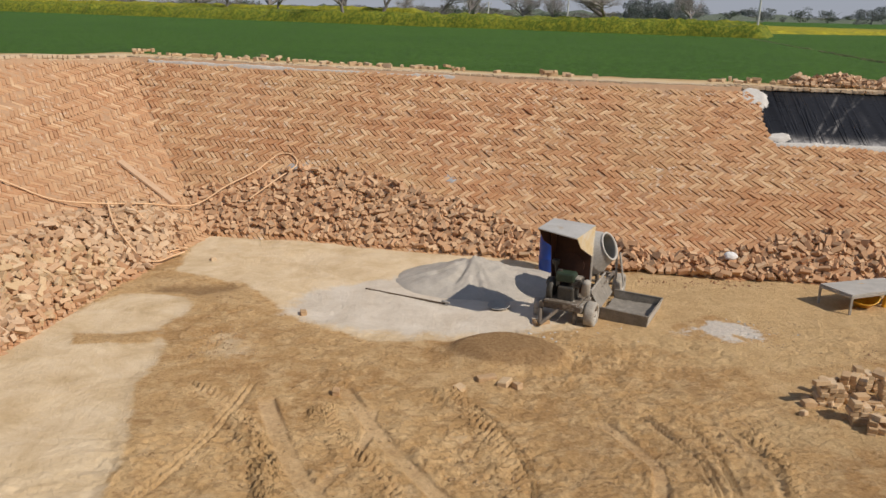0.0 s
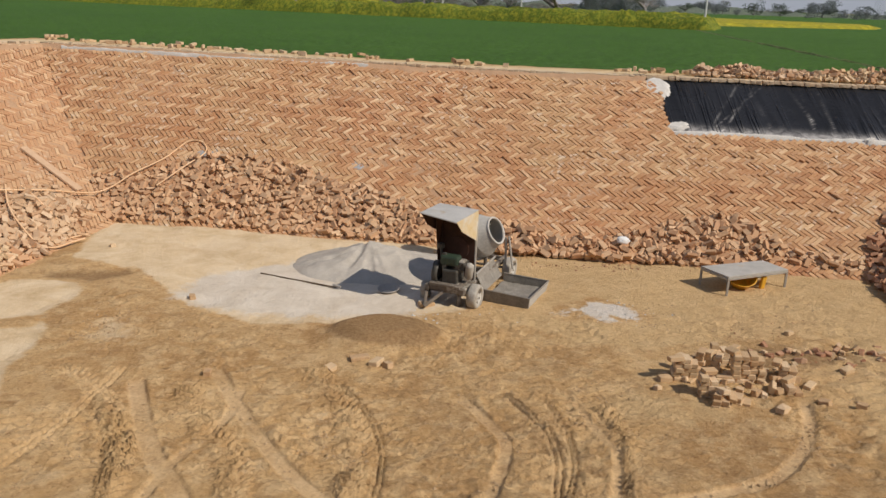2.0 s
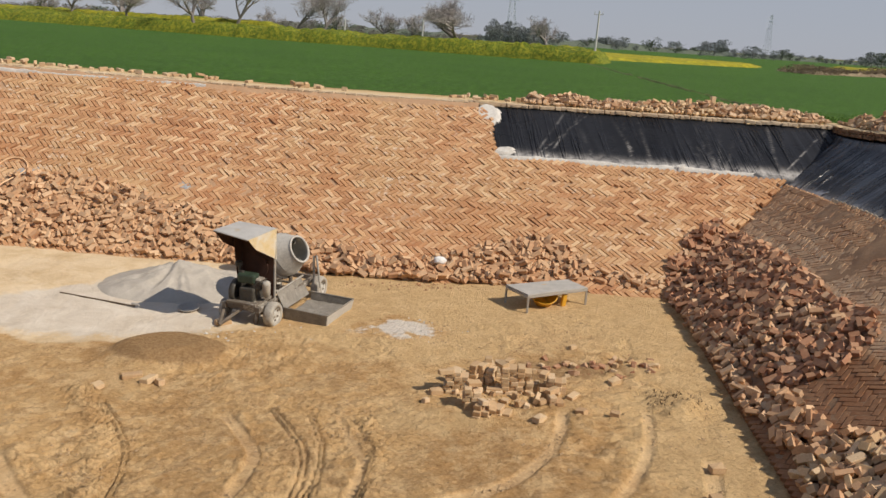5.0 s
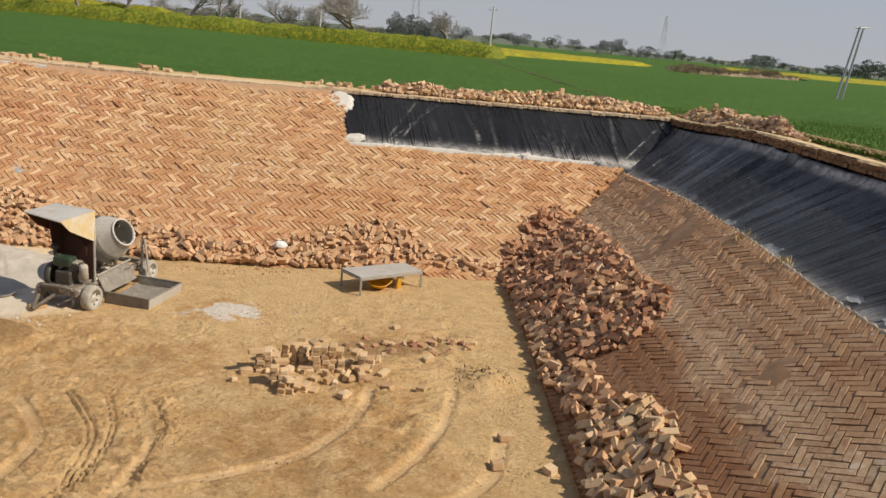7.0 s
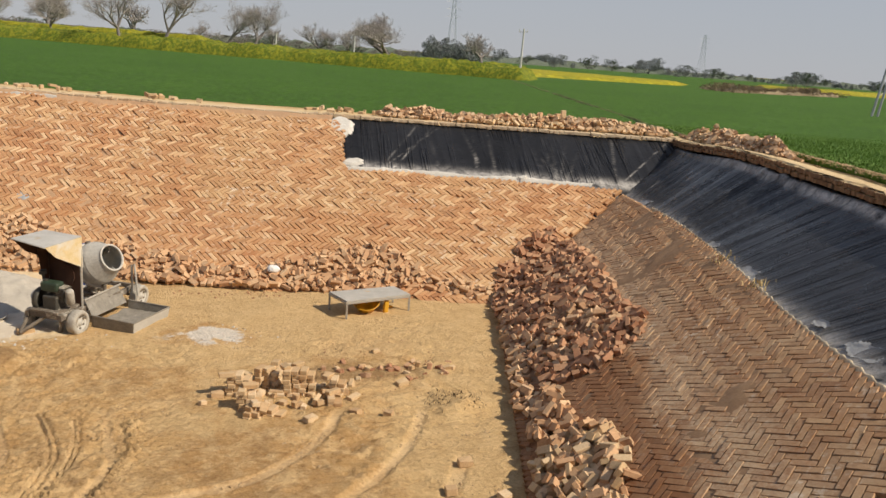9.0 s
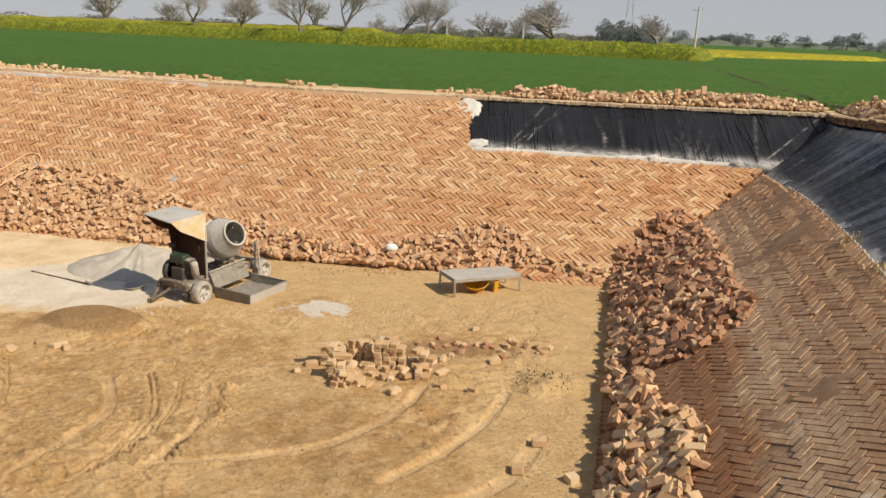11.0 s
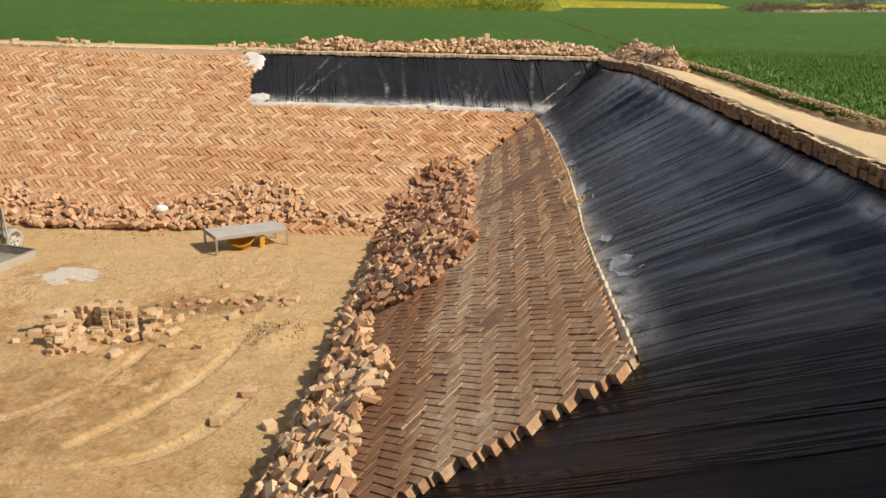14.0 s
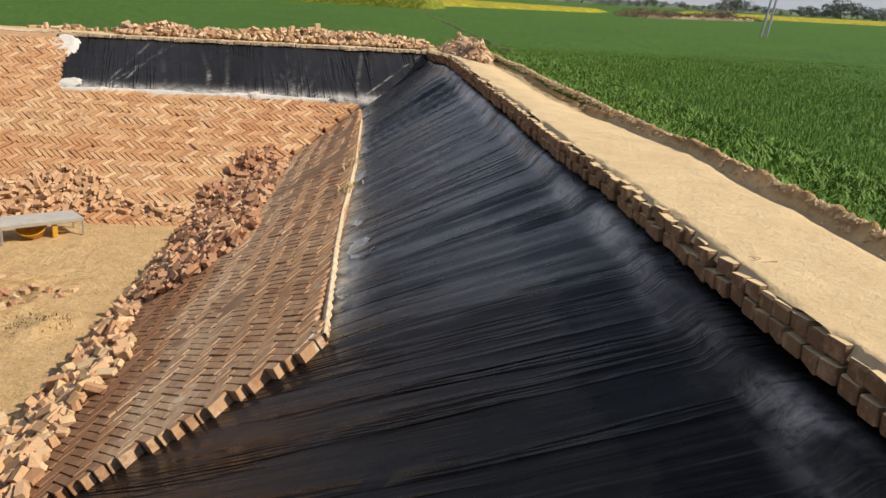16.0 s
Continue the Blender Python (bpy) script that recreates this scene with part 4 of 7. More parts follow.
brick_heap("brick_heap", "few loose bricks in the corner below the slopes",
           [(5.9, 10.85), (6.4, 10.75), (7.1, 10.65), (7.0, 10.3), (6.3, 10.45), (5.8, 10.6)], 0.02, (6.0, 10.6), 17, tries=700, thin=1.2)
brick_heap("brick_heap", "heap of red-brown bricks sliding down the shaded slope",
           [(6.62, 6.5), (6.62, 7.5), (6.78, 8.8), (6.98, 10.3), (7.2, 10.85), (7.45, 11.1), (7.85, 11.45), (8.3, 11.6), (8.5, 11.1), (8.42, 10.2), (8.25, 9.3), (8.02, 8.2), (7.9, 7.5), (7.9, 6.8), (7.7, 6.5), (7.2, 6.2), (6.85, 6.3)], 0.035, (6.9, 7.5), 14, joined=M_DARK, shapes=DARK, other=SHAPES, share=0.45, tries=14000, soft=0.35)
brick_heap("brick_heap", "long heap of pale broken bricks along the foot of the slope",
           [(6.62, 6.6), (6.38, 6.2), (6.22, 5.5), (6.05, 4.95), (5.93, 4.4), (5.81, 3.9), (5.64, 3.3), (5.7, 2.8), (6.4, 2.75), (6.44, 3.5), (6.54, 4.1), (6.74, 4.5), (6.82, 4.95), (6.62, 5.4), (6.70, 6.0)], 0.03, (6.0, 4.2), 15, other=TAN, share=0.5, tries=8000, soft=0.25)
brick_heap("brick_heap", "thin line of shaded loose bricks along the foot of the slope",
           [(6.99, 9.90), (6.80, 9.00), (6.60, 8.00), (6.40, 7.00), (6.23, 6.20), (6.45, 6.20), (6.62, 7.00), (6.82, 8.00), (7.02, 9.00), (7.21, 9.90)], 0.03, (6.5, 7.5), 19, tries=1100, soft=0.10)


def stacked_pile():
    """Bricks dropped off a trolley: a few still stacked, the rest fallen."""
    r = random.Random(5)
    root = tagged(new("brick_pile"), "half-collapsed stack of pale bricks on the pit floor", "brick pile")

    def lay(x, y, z, turn, up=0, kind=0, lean=0.0, size=0.78, shapes=TAN):
        m = Matrix.Translation((x, y, z)) @ Matrix.Rotation(turn, 4, "Z") @ Matrix.Rotation(lean, 4, "Y") @ Matrix.Rotation(up, 4, "X") @ Matrix.Scale(size, 4)
        ob = new("brick", shapes[kind])
        ob.parent = root
        ob.matrix_world = m

    for x, y, n, w in ((3.34, 6.98, 5, 3), (3.48, 6.58, 5, 2), (3.64, 7.16, 5, 3), (3.93, 6.98, 6, 4), (4.42, 6.98, 4, 2), (3.84, 7.32, 4, 3), (3.56, 6.38, 3, 2), (3.78, 6.44, 2, 2), (4.38, 6.72, 2, 2), (3.50, 7.10, 3, 2)):
        turn = r.uniform(-0.3, 0.3) + 1.3
        for lv in range(n):
            for k in range(w - (lv == n - 1 and w > 1)):
                lay(x + (0.78 * BW + 0.005) * k + r.gauss(0, 0.008), y + r.gauss(0, 0.012), 0.025 + lv * (0.78 * BH + 0.002), turn + r.gauss(0, 0.06))
        lay(x + r.uniform(-0.1, 0.2), y + r.uniform(-0.1, 0.1), 0.035 + (n - 0.4) * BH * 0.78, r.uniform(0, 3), r.uniform(-0.3, 0.3), 0, r.gauss(0, 0.15))
    for i in range(46):
        x, y = r.gauss(3.9, 0.38), r.gauss(6.85, 0.27)
        lay(x, y, r.uniform(0.022, 0.05), r.uniform(0, 6.3), r.choice((0, 0, math.pi / 2)) + r.gauss(0, 0.2), r.choice((0, 1, 4, 5, 6, 4, 5)), r.gauss(0, 0.15))
    for i in range(38):
        x = r.uniform(4.3, 5.9)
        lay(x, 7.50 + 0.12 * (x - 4.3) + r.gauss(0, 0.13), r.uniform(0.01, 0.03), r.uniform(0, 6.3), r.choice((0, math.pi / 2)) + r.gauss(0, 0.3), r.choice((4, 4, 5)), r.gauss(0, 0.25), 0.8, r.choice((TAN, DARK, DARK)))
    return root


stacked_pile()

_r = random.Random(9)
for _x, _y, _k, _t in ((0.12, 7.2, 0, 0.3), (0.30, 7.12, 1, 1.2), (0.42, 7.06, 4, 0.6), (-0.15, 6.95, 5, 0.8), (-1.33, 6.78, 4, 0.1), (-3.75, 10.86, 4, 0.4), (5.54, 5.36, 6, 0.1), (5.76, 4.75, 5, 0.5), (5.31, 4.87, 5, 0.0), (4.62, 6.45, 5, 2.4), (5.0, 8.17, 4, 2.0), (4.15, 6.3, 6, 0.7), (1.0, 11.0, 0, 0.5), (3.2, 6.9, 6, 0.2), (4.95, 6.4, 4, 1.1), (-2.05, 8.85, 4, 0.3), (0.80, 8.80, 1, 0.4), (5.85, 4.0, 0, 0.2), (5.2, 7.2, 6, 0.4)):
    tagged(new("loose_brick", TAN[_k]), "single loose clay brick lying on the soil", "brick", "bricks strewn over the floor").matrix_world = pose(_x, _y, 0.036, _r.uniform(-8, 8), _r.uniform(-8, 8), math.degrees(_t))


# ---- the lip of the bank ----
STAMPED = (10.9, 11.55, 11.78, 12.1, 12.45, 12.85, 13.6, 14.28)  # where stamped bricks lie, along the right-hand edge


def edge_course(name, side, label, t0, t1, courses, proud, material, seed, step, skip=0.0, bump_up=0.0):
    """Bricks laid header-wise along the top edge of a slope."""
    r = random.Random(seed)
    shapes = [brick_shape(BL, BW, BH, 0.007, 0.004, 60 + s) for s in range(4)]
    for me in shapes:
        me.materials.append(material)
    c, d = Vector((*TOPS[side][0], 0)), Vector((*TOPS[side][1], 0))
    u = (d - c).normalized()
    n = Vector((-u.y, u.x, 0)) * (1 if off(*TOPS[side], *(c + Vector((-u.y, u.x, 0))).xy) > 0 else -1)
    root = tagged(new(name), label, "brick edging", kind="structure")
    s = t0
    turn = math.atan2(n.y, n.x)
    while s < t1:
        wob = 0.07 * float(fractal(np.array(s * 0.7), np.array(seed * 3.1), 3))
        for k in range(courses):
            if k == courses - 1 and (r.random() < skip or side == "right" and min(abs(s - q) for q in STAMPED) < 0.07):
                continue
            p = c + u * (s + r.gauss(0, 0.008)) + n * (BL / 2 - 0.03 + wob + r.gauss(0, 0.006))
            z = BANK - (courses - 0.5 - k) * (BH + 0.004) + proud + r.gauss(0, 0.004)
            ob = new("brick", r.choice(shapes))
            ob.parent = root
            ob.matrix_world = pose(p.x, p.y, z + float(bank_at(p.x, p.y)) - BANK, r.gauss(0, 1.8), r.gauss(0, 1.5), math.degrees(turn) + r.gauss(0, 1.8 if side == "right" else 3.5))
        s += step * r.uniform(0.97, 1.06)
    return root


def stamped_bricks():
    """A few bricks whose stamped bed face looks up, with a worn sunk mark."""
    c, d = Vector((*EAST[0], 0)), Vector((*EAST[1], 0))
    u = (d - c).normalized()
    n = Vector((-u.y, u.x, 0))
    r = random.Random(4)
    for s in STAMPED:
        o, turn = 0.085 + r.gauss(0, 0.012), r.gauss(0, 5)
        p = c + u * s + n * o
        root = tagged(new("stamped_brick"), "dusty tan brick with a worn oval stamp", "brick", "stamped bricks on the edge")
        root.matrix_world = pose(p.x, p.y, float(bank_at(p.x, p.y)) - BH / 2 + 0.006, r.gauss(0, 1), r.gauss(0, 1), math.degrees(math.atan2(n.y, n.x)) + turn)
        b = new("body", brick_shape(BL * 1.02, BW * 1.03, BH, 0.006, 0.003, 90))
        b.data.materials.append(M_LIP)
        b.parent = root
        v, f = [], []
        for k in range(20):
            a, e = 2 * math.pi * k / 20, 2 * math.pi * (k + 1) / 20
            tube(v, f, Vector((0.050 * math.cos(a), 0.022 * math.sin(a), BH / 2)), Vector((0.050 * math.cos(e), 0.022 * math.sin(e), BH / 2)), 0.0032, 0.0032, 4)
        mesh_object("stamp_rim", v, f, M_STAMP, root)
        for x in (-0.024, 0.0, 0.024):
            v = (BOX * (0.010, 0.024, 0.004) + np.array([x, 0, BH / 2])).tolist()
            mesh_object("stamp_bar", v, FULL, M_STAMP, root)


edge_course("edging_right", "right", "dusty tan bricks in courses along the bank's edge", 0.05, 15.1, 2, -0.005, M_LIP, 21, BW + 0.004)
edge_course("edging_far", "far", "row of pale dusty bricks along the bank's edge", 0.1, 18.4, 1, -0.004, M_EDGE, 22, BW + 0.002, 0.0)
edge_course("edging_left", "left", "row of pale dusty bricks along the bank's edge", 5.5, 14.7, 2, 0.015, M_EDGE, 23, BW + 0.014, 0.35)


def bank_top(x, y):
    return bank_at(x, y) + 0.0 * x


brick_heap("brick_heap", "row of tumbled tan bricks on the far bank", [(5.5, 15.2), (6.4, 15.25), (7.4, 15.0), (8.6, 14.85), (9.6, 14.75), (10.4, 14.75), (11.5, 14.5), (11.5, 14.0), (10.2, 14.12), (8.6, 14.3), (7.0, 14.55), (5.7, 14.8)], 0.17, (8.5, 14.3), 31, "heaps on the far bank", joined=M_TAN_REST, shapes=TAN, other=SHAPES, share=0.4, tries=9000, ground=bank_top, soft=0.16, size=0.66)


def east_outline(places):
    return [tuple(float(v) for v in east_point(s_, o_)) for s_, o_ in places]


brick_heap("brick_heap", "heap of tan bricks at the corner of the bank", east_outline([(-0.3, 0.2), (-0.3, 0.75), (0.6, 0.85), (1.6, 0.8), (2.6, 0.75), (3.6, 0.6), (4.4, 0.4), (4.2, 0.2), (3.0, 0.12), (1.4, 0.15)]), 0.22, (12, 13), 32, "heaps on the far bank", joined=M_TAN_REST, shapes=TAN, other=SHAPES, share=0.3, tries=6000, ground=bank_top, soft=0.18, size=0.66)


def strew(name, label, places, seed):
    """Bricks lying singly or in twos on the far bank's edge."""
    r = random.Random(seed)
    a, b = SIDES["far"][2], SIDES["far"][3]
    for x, n in places:
        t = (x - a[0]) / (b[0] - a[0])
        for k in range(n):
            tagged(new(name, TAN[r.choice((0, 1, 4, 5, 6))]), label, "brick", "bricks on the bank's edge").matrix_world = pose(
                x + r.uniform(-0.2, 0.2), a[1] + (b[1] - a[1]) * t + r.uniform(0.05, 0.3), float(bank_at(x, 15.0)) + 0.055 + (0.05 if k > 2 else 0), r.choice((0, 0, 90)) + r.gauss(0, 6), r.gauss(0, 6), r.uniform(0, 180)) @ Matrix.Scale(0.8, 4)


strew("loose_brick", "pale loose brick lying on the bank's edge", [(-6.75, 8), (-6.4, 2), (-5.9, 3), (-5.6, 3), (-5.3, 2), (-5.0, 4), (-4.6, 3), (-4.2, 5), (-3.9, 4), (-3.4, 3), (-3.1, 2), (-2.8, 3), (-2.5, 3), (-2.2, 2), (-1.9, 3), (-1.5, 2), (-1.2, 3), (-0.9, 2), (-0.4, 4), (0.2, 1), (1.35, 6), (1.8, 2), (2.1, 1), (4.4, 3), (4.7, 5), (5.0, 4), (5.3, 3)], 8)
tagged(new("loose_brick", TAN[1]), "pale brick standing upright on the heap", "brick", "bricks on the bank's edge").matrix_world = pose(9.32, 14.62, BANK + 0.25, 90, 86, 10)

M_STAMP = plain("sunk_brick_mark", (0.20, 0.13, 0.075), (0.30, 0.20, 0.12), 0.95)


def tube(verts, faces, a, b, ra, rb, sides=5):
    d = (b - a).normalized()
    e = d.orthogonal().normalized()
    g = d.cross(e)
    k = len(verts)
    for p, rad in ((a, ra), (b, rb)):
        for i in range(sides):
            w = 2 * math.pi * i / sides
            verts.append(tuple(p + (e * math.cos(w) + g * math.sin(w)) * rad))
    for i in range(sides):
        j = (i + 1) % sides
        faces.append((k + i, k + j, k + sides + j, k + sides + i))


stamped_bricks()


# ---- clods and crumbs ----
def crumbs(name, label, count, place, size, material, seed):
    """Many small uneven lumps as one mesh."""
    r = np.random.default_rng(seed)
    base = np.array([[1, 0, 0], [-1, 0, 0], [0, 1, 0], [0, -1, 0], [0, 0, 1], [0, 0, -0.6]], float)
    tri = [(0, 2, 4), (2, 1, 4), (1, 3, 4), (3, 0, 4), (2, 0, 5), (1, 2, 5), (3, 1, 5), (0, 3, 5)]
    pos = place(r, count)
    verts, faces = [], []
    for i, p in enumerate(pos):
        s = size[0] + (size[1] - size[0]) * r.random() ** 3
        w = r.uniform(0, 6.28)
        m = np.array([[math.cos(w), -math.sin(w), 0], [math.sin(w), math.cos(w), 0], [0, 0, 1]])
        pts = (base * (1, r.uniform(0.6, 1.0), r.uniform(0.5, 0.9)) + r.normal(0, 0.16, (6, 3))) @ m.T * s + p
        k = len(verts)
        verts.extend(pts.tolist())
        faces.extend([(a + k, b + k, c + k) for a, b, c in tri])
    return tagged(mesh_object(name, verts, faces, material), label, "soil", kind="stuff")


def floor_places(r, n):
    out = []
    zone = [(-3.0, 9.0), (-1.0, 7.9), (0.9, 8.3), (2.2, 8.3), (5.8, 9.8), (6.3, 6.5), (5.8, 3.6), (-5.4, 4.5), (-3.0, 5.2)]
    while len(out) < n:
        x, y = r.uniform(-5, 6.8, 4000), r.uniform(4, 12, 4000)
        k = poly_mask(x, y, zone, 0.6) * np.clip(0.35 + 2.4 * fractal(x * 1.3, y * 1.3, 3), 0.03, 1)
        keep = r.random(4000) < k
        out.extend(np.column_stack([x[keep], y[keep], np.full(keep.sum(), 0.004)]).tolist())
    return np.array(out[:n])


crumbs("earth_crumbs", "small dry clods scattered over the floor", 9000, floor_places, (0.004, 0.020), M_CLOD, 5)


def chip_places(cx, cy, sx, sy):
    def place(r, n):
        return np.column_stack([r.normal(cx, sx, n), r.normal(cy, sy, n), np.full(n, 0.006)])
    return place


crumbs("gravel_stones", "pale grey stones scattered over the lime patch", 420, chip_places(2.9, 8.72, 0.30, 0.20), (0.006, 0.026), M_LIME, 61)
crumbs("gravel_stones", "dark stones lying in the lime patch", 60, chip_places(2.75, 8.80, 0.13, 0.06), (0.008, 0.03), M_DARKSTONE, 62)
crumbs("brick_chips", "red-brown brick chips strewn beyond the stack", 260, chip_places(5.0, 7.9, 0.55, 0.40), (0.006, 0.026), M_CHIP, 63)
crumbs("brick_chips", "brick chips lying along the foot of the loose bricks", 300, chip_places(4.0, 10.55, 1.5, 0.10), (0.006, 0.03), M_CHIP, 64)
crumbs("mortar_crumbs", "pale crumbs of mortar around the mixer", 160, chip_places(1.15, 8.65, 0.35, 0.18), (0.008, 0.035), M_LIME, 65)


def bund_places(r, n):
    t = 3.2 + 12.6 * r.random(n) ** 0.75
    o = bund_line(t) + r.normal(0.042, 0.022, n)
    x, y = east_point(t, o)
    return np.column_stack([x, y, bank_at(x, y) + 0.062 * np.exp(-((o - bund_line(t) - 0.04) / 0.035) ** 2)])


crumbs("bund_clods", "small dry clods on the earth bund", 6500, bund_places, (0.005, 0.024), M_BUND, 6)


# ---- fields and distance ----
def crop_material(name, dark, light, tip=None, scale=0.5, bits=9.0):
    m, t, p = nodes(name)
    big = noise_node(t, scale * 0.25, 5, 0.6)
    c = ramp(t, big, [(0.3, dark), (0.7, light)])
    fine = noise_node(t, bits, 6, 0.75)
    c = mix(t, 0.68, c, ramp(t, fine, [(0.32, tuple(0.35 * x for x in dark)), (0.5, dark), (0.7, tuple(min(1, 1.5 * x) for x in light))]))
    if tip:
        c = mix(t, ramp(t, noise_node(t, bits * 0.4, 5, 0.7), [(0.46, (0, 0, 0)), (0.64, (0.7, 0.7, 0.7))]), c, tip)
    link(t, c, p.inputs["Base Color"])
    p.inputs["Roughness"].default_value = 0.8
    p.inputs["Specular IOR Level"].default_value = 0.15
    bump(t, p, fine, 0.9, 0.15)
    return m


M_WHEAT = crop_material("young_wheat", (0.047, 0.110, 0.015), (0.086, 0.178, 0.023), bits=3.2)
M_MUSTARD_EDGE = crop_material("mustard_hedge", (0.085, 0.125, 0.016), (0.20, 0.235, 0.026), (0.36, 0.33, 0.03), bits=5.0)
M_MUSTARD_BACK = crop_material("mustard_crop", (0.16, 0.18, 0.02), (0.30, 0.29, 0.03), (0.42, 0.37, 0.03), bits=3.0)
M_MUSTARD = crop_material("flowering_mustard", (0.30, 0.27, 0.02), (0.50, 0.43, 0.03), (0.16, 0.19, 0.03), bits=1.2)
M_FALLOW = crop_material("dry_brown_scrub", (0.20, 0.155, 0.10), (0.36, 0.285, 0.18), bits=1.0)
M_BLADE = plain("wheat_blade", (0.072, 0.152, 0.014), (0.138, 0.262, 0.026), 0.7, scale=3, grain=30, here=False)
CROP = FIELD + 0.22


def wheat_field():
    """The standing crop as one rough canopy from the bund to the horizon."""
    ax = axis([(-24, 34, 0.5)])
    ay = axis([(-12, 44, 0.5)])
    X, Y = np.meshgrid(ax, ay)
    d = outside(X, Y)
    Z = CROP + 0.10 * fractal(X * 0.9, Y * 0.9, 3) - 0.9 * (1 - smoothstep(1.5, 2.4, d))
    far = np.hypot(X, Y)
    Z -= 0.10 * (1 - smoothstep(7, 20, d))
    Z -= 0.6 * smoothstep(500, 2500, far)
    ob = grid_mesh("wheat_field", X, Y, Z, M_WHEAT)
    bm = bmesh.new()
    bm.from_mesh(ob.data)
    bmesh.ops.delete(bm, geom=[v for v in bm.verts if abs(v.co.x) < 40 and abs(v.co.y) < 40 and float(outside(np.array(v.co.x), np.array(v.co.y))) < 1.2], context="VERTS")
    bm.to_mesh(ob.data)
    bm.free()
    return tagged(ob, "wide field of young green wheat beyond the bank", "field", kind="stuff")


wheat_field()


def blades(name, label, count, place, tall, material, seed, wide=0.007):
    """Single leaves standing out of a crop or a verge."""
    r = np.random.default_rng(seed)
    xy = place(r, count)
    n = len(xy)
    h = r.uniform(*tall, n)
    a = r.uniform(0, 2 * np.pi, n)
    lean = r.uniform(0.15, 0.75, n) * h
    la = a + r.normal(0, 0.6, n) + np.pi / 2
    w = wide * r.uniform(0.7, 1.4, n)
    base, dx, dy = xy, np.cos(a) * w, np.sin(a) * w
    lx, ly = np.cos(la) * lean, np.sin(la) * lean
    v = np.zeros((n, 5, 3))
    v[:, 0] = base + np.stack([dx, dy, 0 * h], 1)
    v[:, 1] = base - np.stack([dx, dy, 0 * h], 1)
    v[:, 2] = base + np.stack([lx * 0.35 - dx, ly * 0.35 - dy, h * 0.65], 1)
    v[:, 3] = base + np.stack([lx * 0.35 + dx, ly * 0.35 + dy, h * 0.65], 1)
    v[:, 4] = base + np.stack([lx, ly, h * r.uniform(0.7, 1.0, n)], 1)
    f = []
    for k in range(0, 5 * n, 5):
        f += [(k, k + 1, k + 2, k + 3), (k + 3, k + 2, k + 4)]
    ob = mesh_object(name, v.reshape(-1, 3), f, material)
    return tagged(ob, label, "grass", kind="stuff")


def verge(r, n):
    """Wheat standing behind the right bank, thinning with distance."""
    t = r.uniform(-16, 17.5, n)
    o = bund_line(t) + 0.13 + 22 * r.random(n) ** 1.6
    keep = (t > -0.5) | (o > 2.9)
    t, o = t[keep], o[keep]
    x, y = east_point(t, o)
    top = bank_at(x, y) - 0.10 * smoothstep(0.08, 0.2, o - bund_line(t))
    z = np.maximum(top - (top - FIELD) * smoothstep(1.7, 2.9, o), CROP - 0.08)
    return np.column_stack([x, y, z])



def verge_near(r, n):
    """The first rows of wheat, thick along the path."""
    t = r.uniform(-0.6, 16.5, n)
    o = bund_line(t) + 0.12 + 2.4 * r.random(n) ** 1.3
    x, y = east_point(t, o)
    top = bank_at(x, y) - 0.10 * smoothstep(0.08, 0.2, o - bund_line(t))
    z = np.maximum(top - (top - FIELD) * smoothstep(1.7, 2.9, o), CROP - 0.08)
    return np.column_stack([x, y, z])


blades("wheat_plants", "young green wheat plants at the edge of the field", 230000, verge, (0.06, 0.13), M_BLADE, 3, 0.005)
blades("wheat_plants", "first thick rows of young wheat along the path", 85000, verge_near, (0.07, 0.15), M_BLADE, 13, 0.006)


def crop_belt(name, label, outline, z, tall, material, step, lump, seed, kind="stuff"):
    """A crop seen from the side: an uneven top and front over an outline given by its near and far edge."""
    (x0, y0), (x1, y1), (x2, y2), (x3, y3) = outline
    n = int(math.hypot(x1 - x0, y1 - y0) / step)
    m = max(6, int(math.hypot(x3 - x0, y3 - y0) / step / 1.5))
    U, V = np.meshgrid(np.linspace(0, 1, n), np.linspace(0, 1, m))
    X = (x0 * (1 - U) + x1 * U) * (1 - V) + (x3 * (1 - U) + x2 * U) * V + 0.5 * step * fractal(U * n * 0.7, V * m * 0.7)
    Y = (y0 * (1 - U) + y1 * U) * (1 - V) + (y3 * (1 - U) + y2 * U) * V + 0.9 * step * fractal(U * n * 0.5 + 9, V * m * 0.6)
    rim = smoothstep(0, 2.2 / m, V) * smoothstep(0, 2.2 / m, 1 - V) * smoothstep(0, 2.5 / n, U) * smoothstep(0, 2.5 / n, 1 - U)
    Z = z + tall * rim * (1 + lump * 2 * fractal(U * n * 0.45 + seed, V * m * 0.45, 3, 0.7))
    return tagged(grid_mesh(name, X, Y, Z, material), label, "field", kind=kind)


crop_belt("mustard_belt", "belt of tall green and yellow mustard plants", [(-95, 138), (27, 77), (31, 86), (-85, 160)], FIELD - 0.1, 1.45, M_MUSTARD_EDGE, 0.55, 0.5, 3)
crop_belt("mustard_belt", "strip of taller yellow-green mustard behind the belt", [(-120, 172), (-6, 108), (-4, 116), (-115, 190)], FIELD - 0.1, 2.0, M_MUSTARD_BACK, 0.8, 0.25, 13)
crop_belt("mustard_field", "field of bright yellow flowering mustard", [(29, 96), (60, 109), (70, 124), (44, 160)], FIELD - 0.1, 0.75, M_MUSTARD, 1.6, 0.15, 5)
crop_belt("mustard_field", "far field of bright yellow flowering mustard", [(86, 128), (190, 150), (230, 190), (100, 165)], FIELD - 0.1, 0.9, M_MUSTARD, 2.0, 0.15, 6)
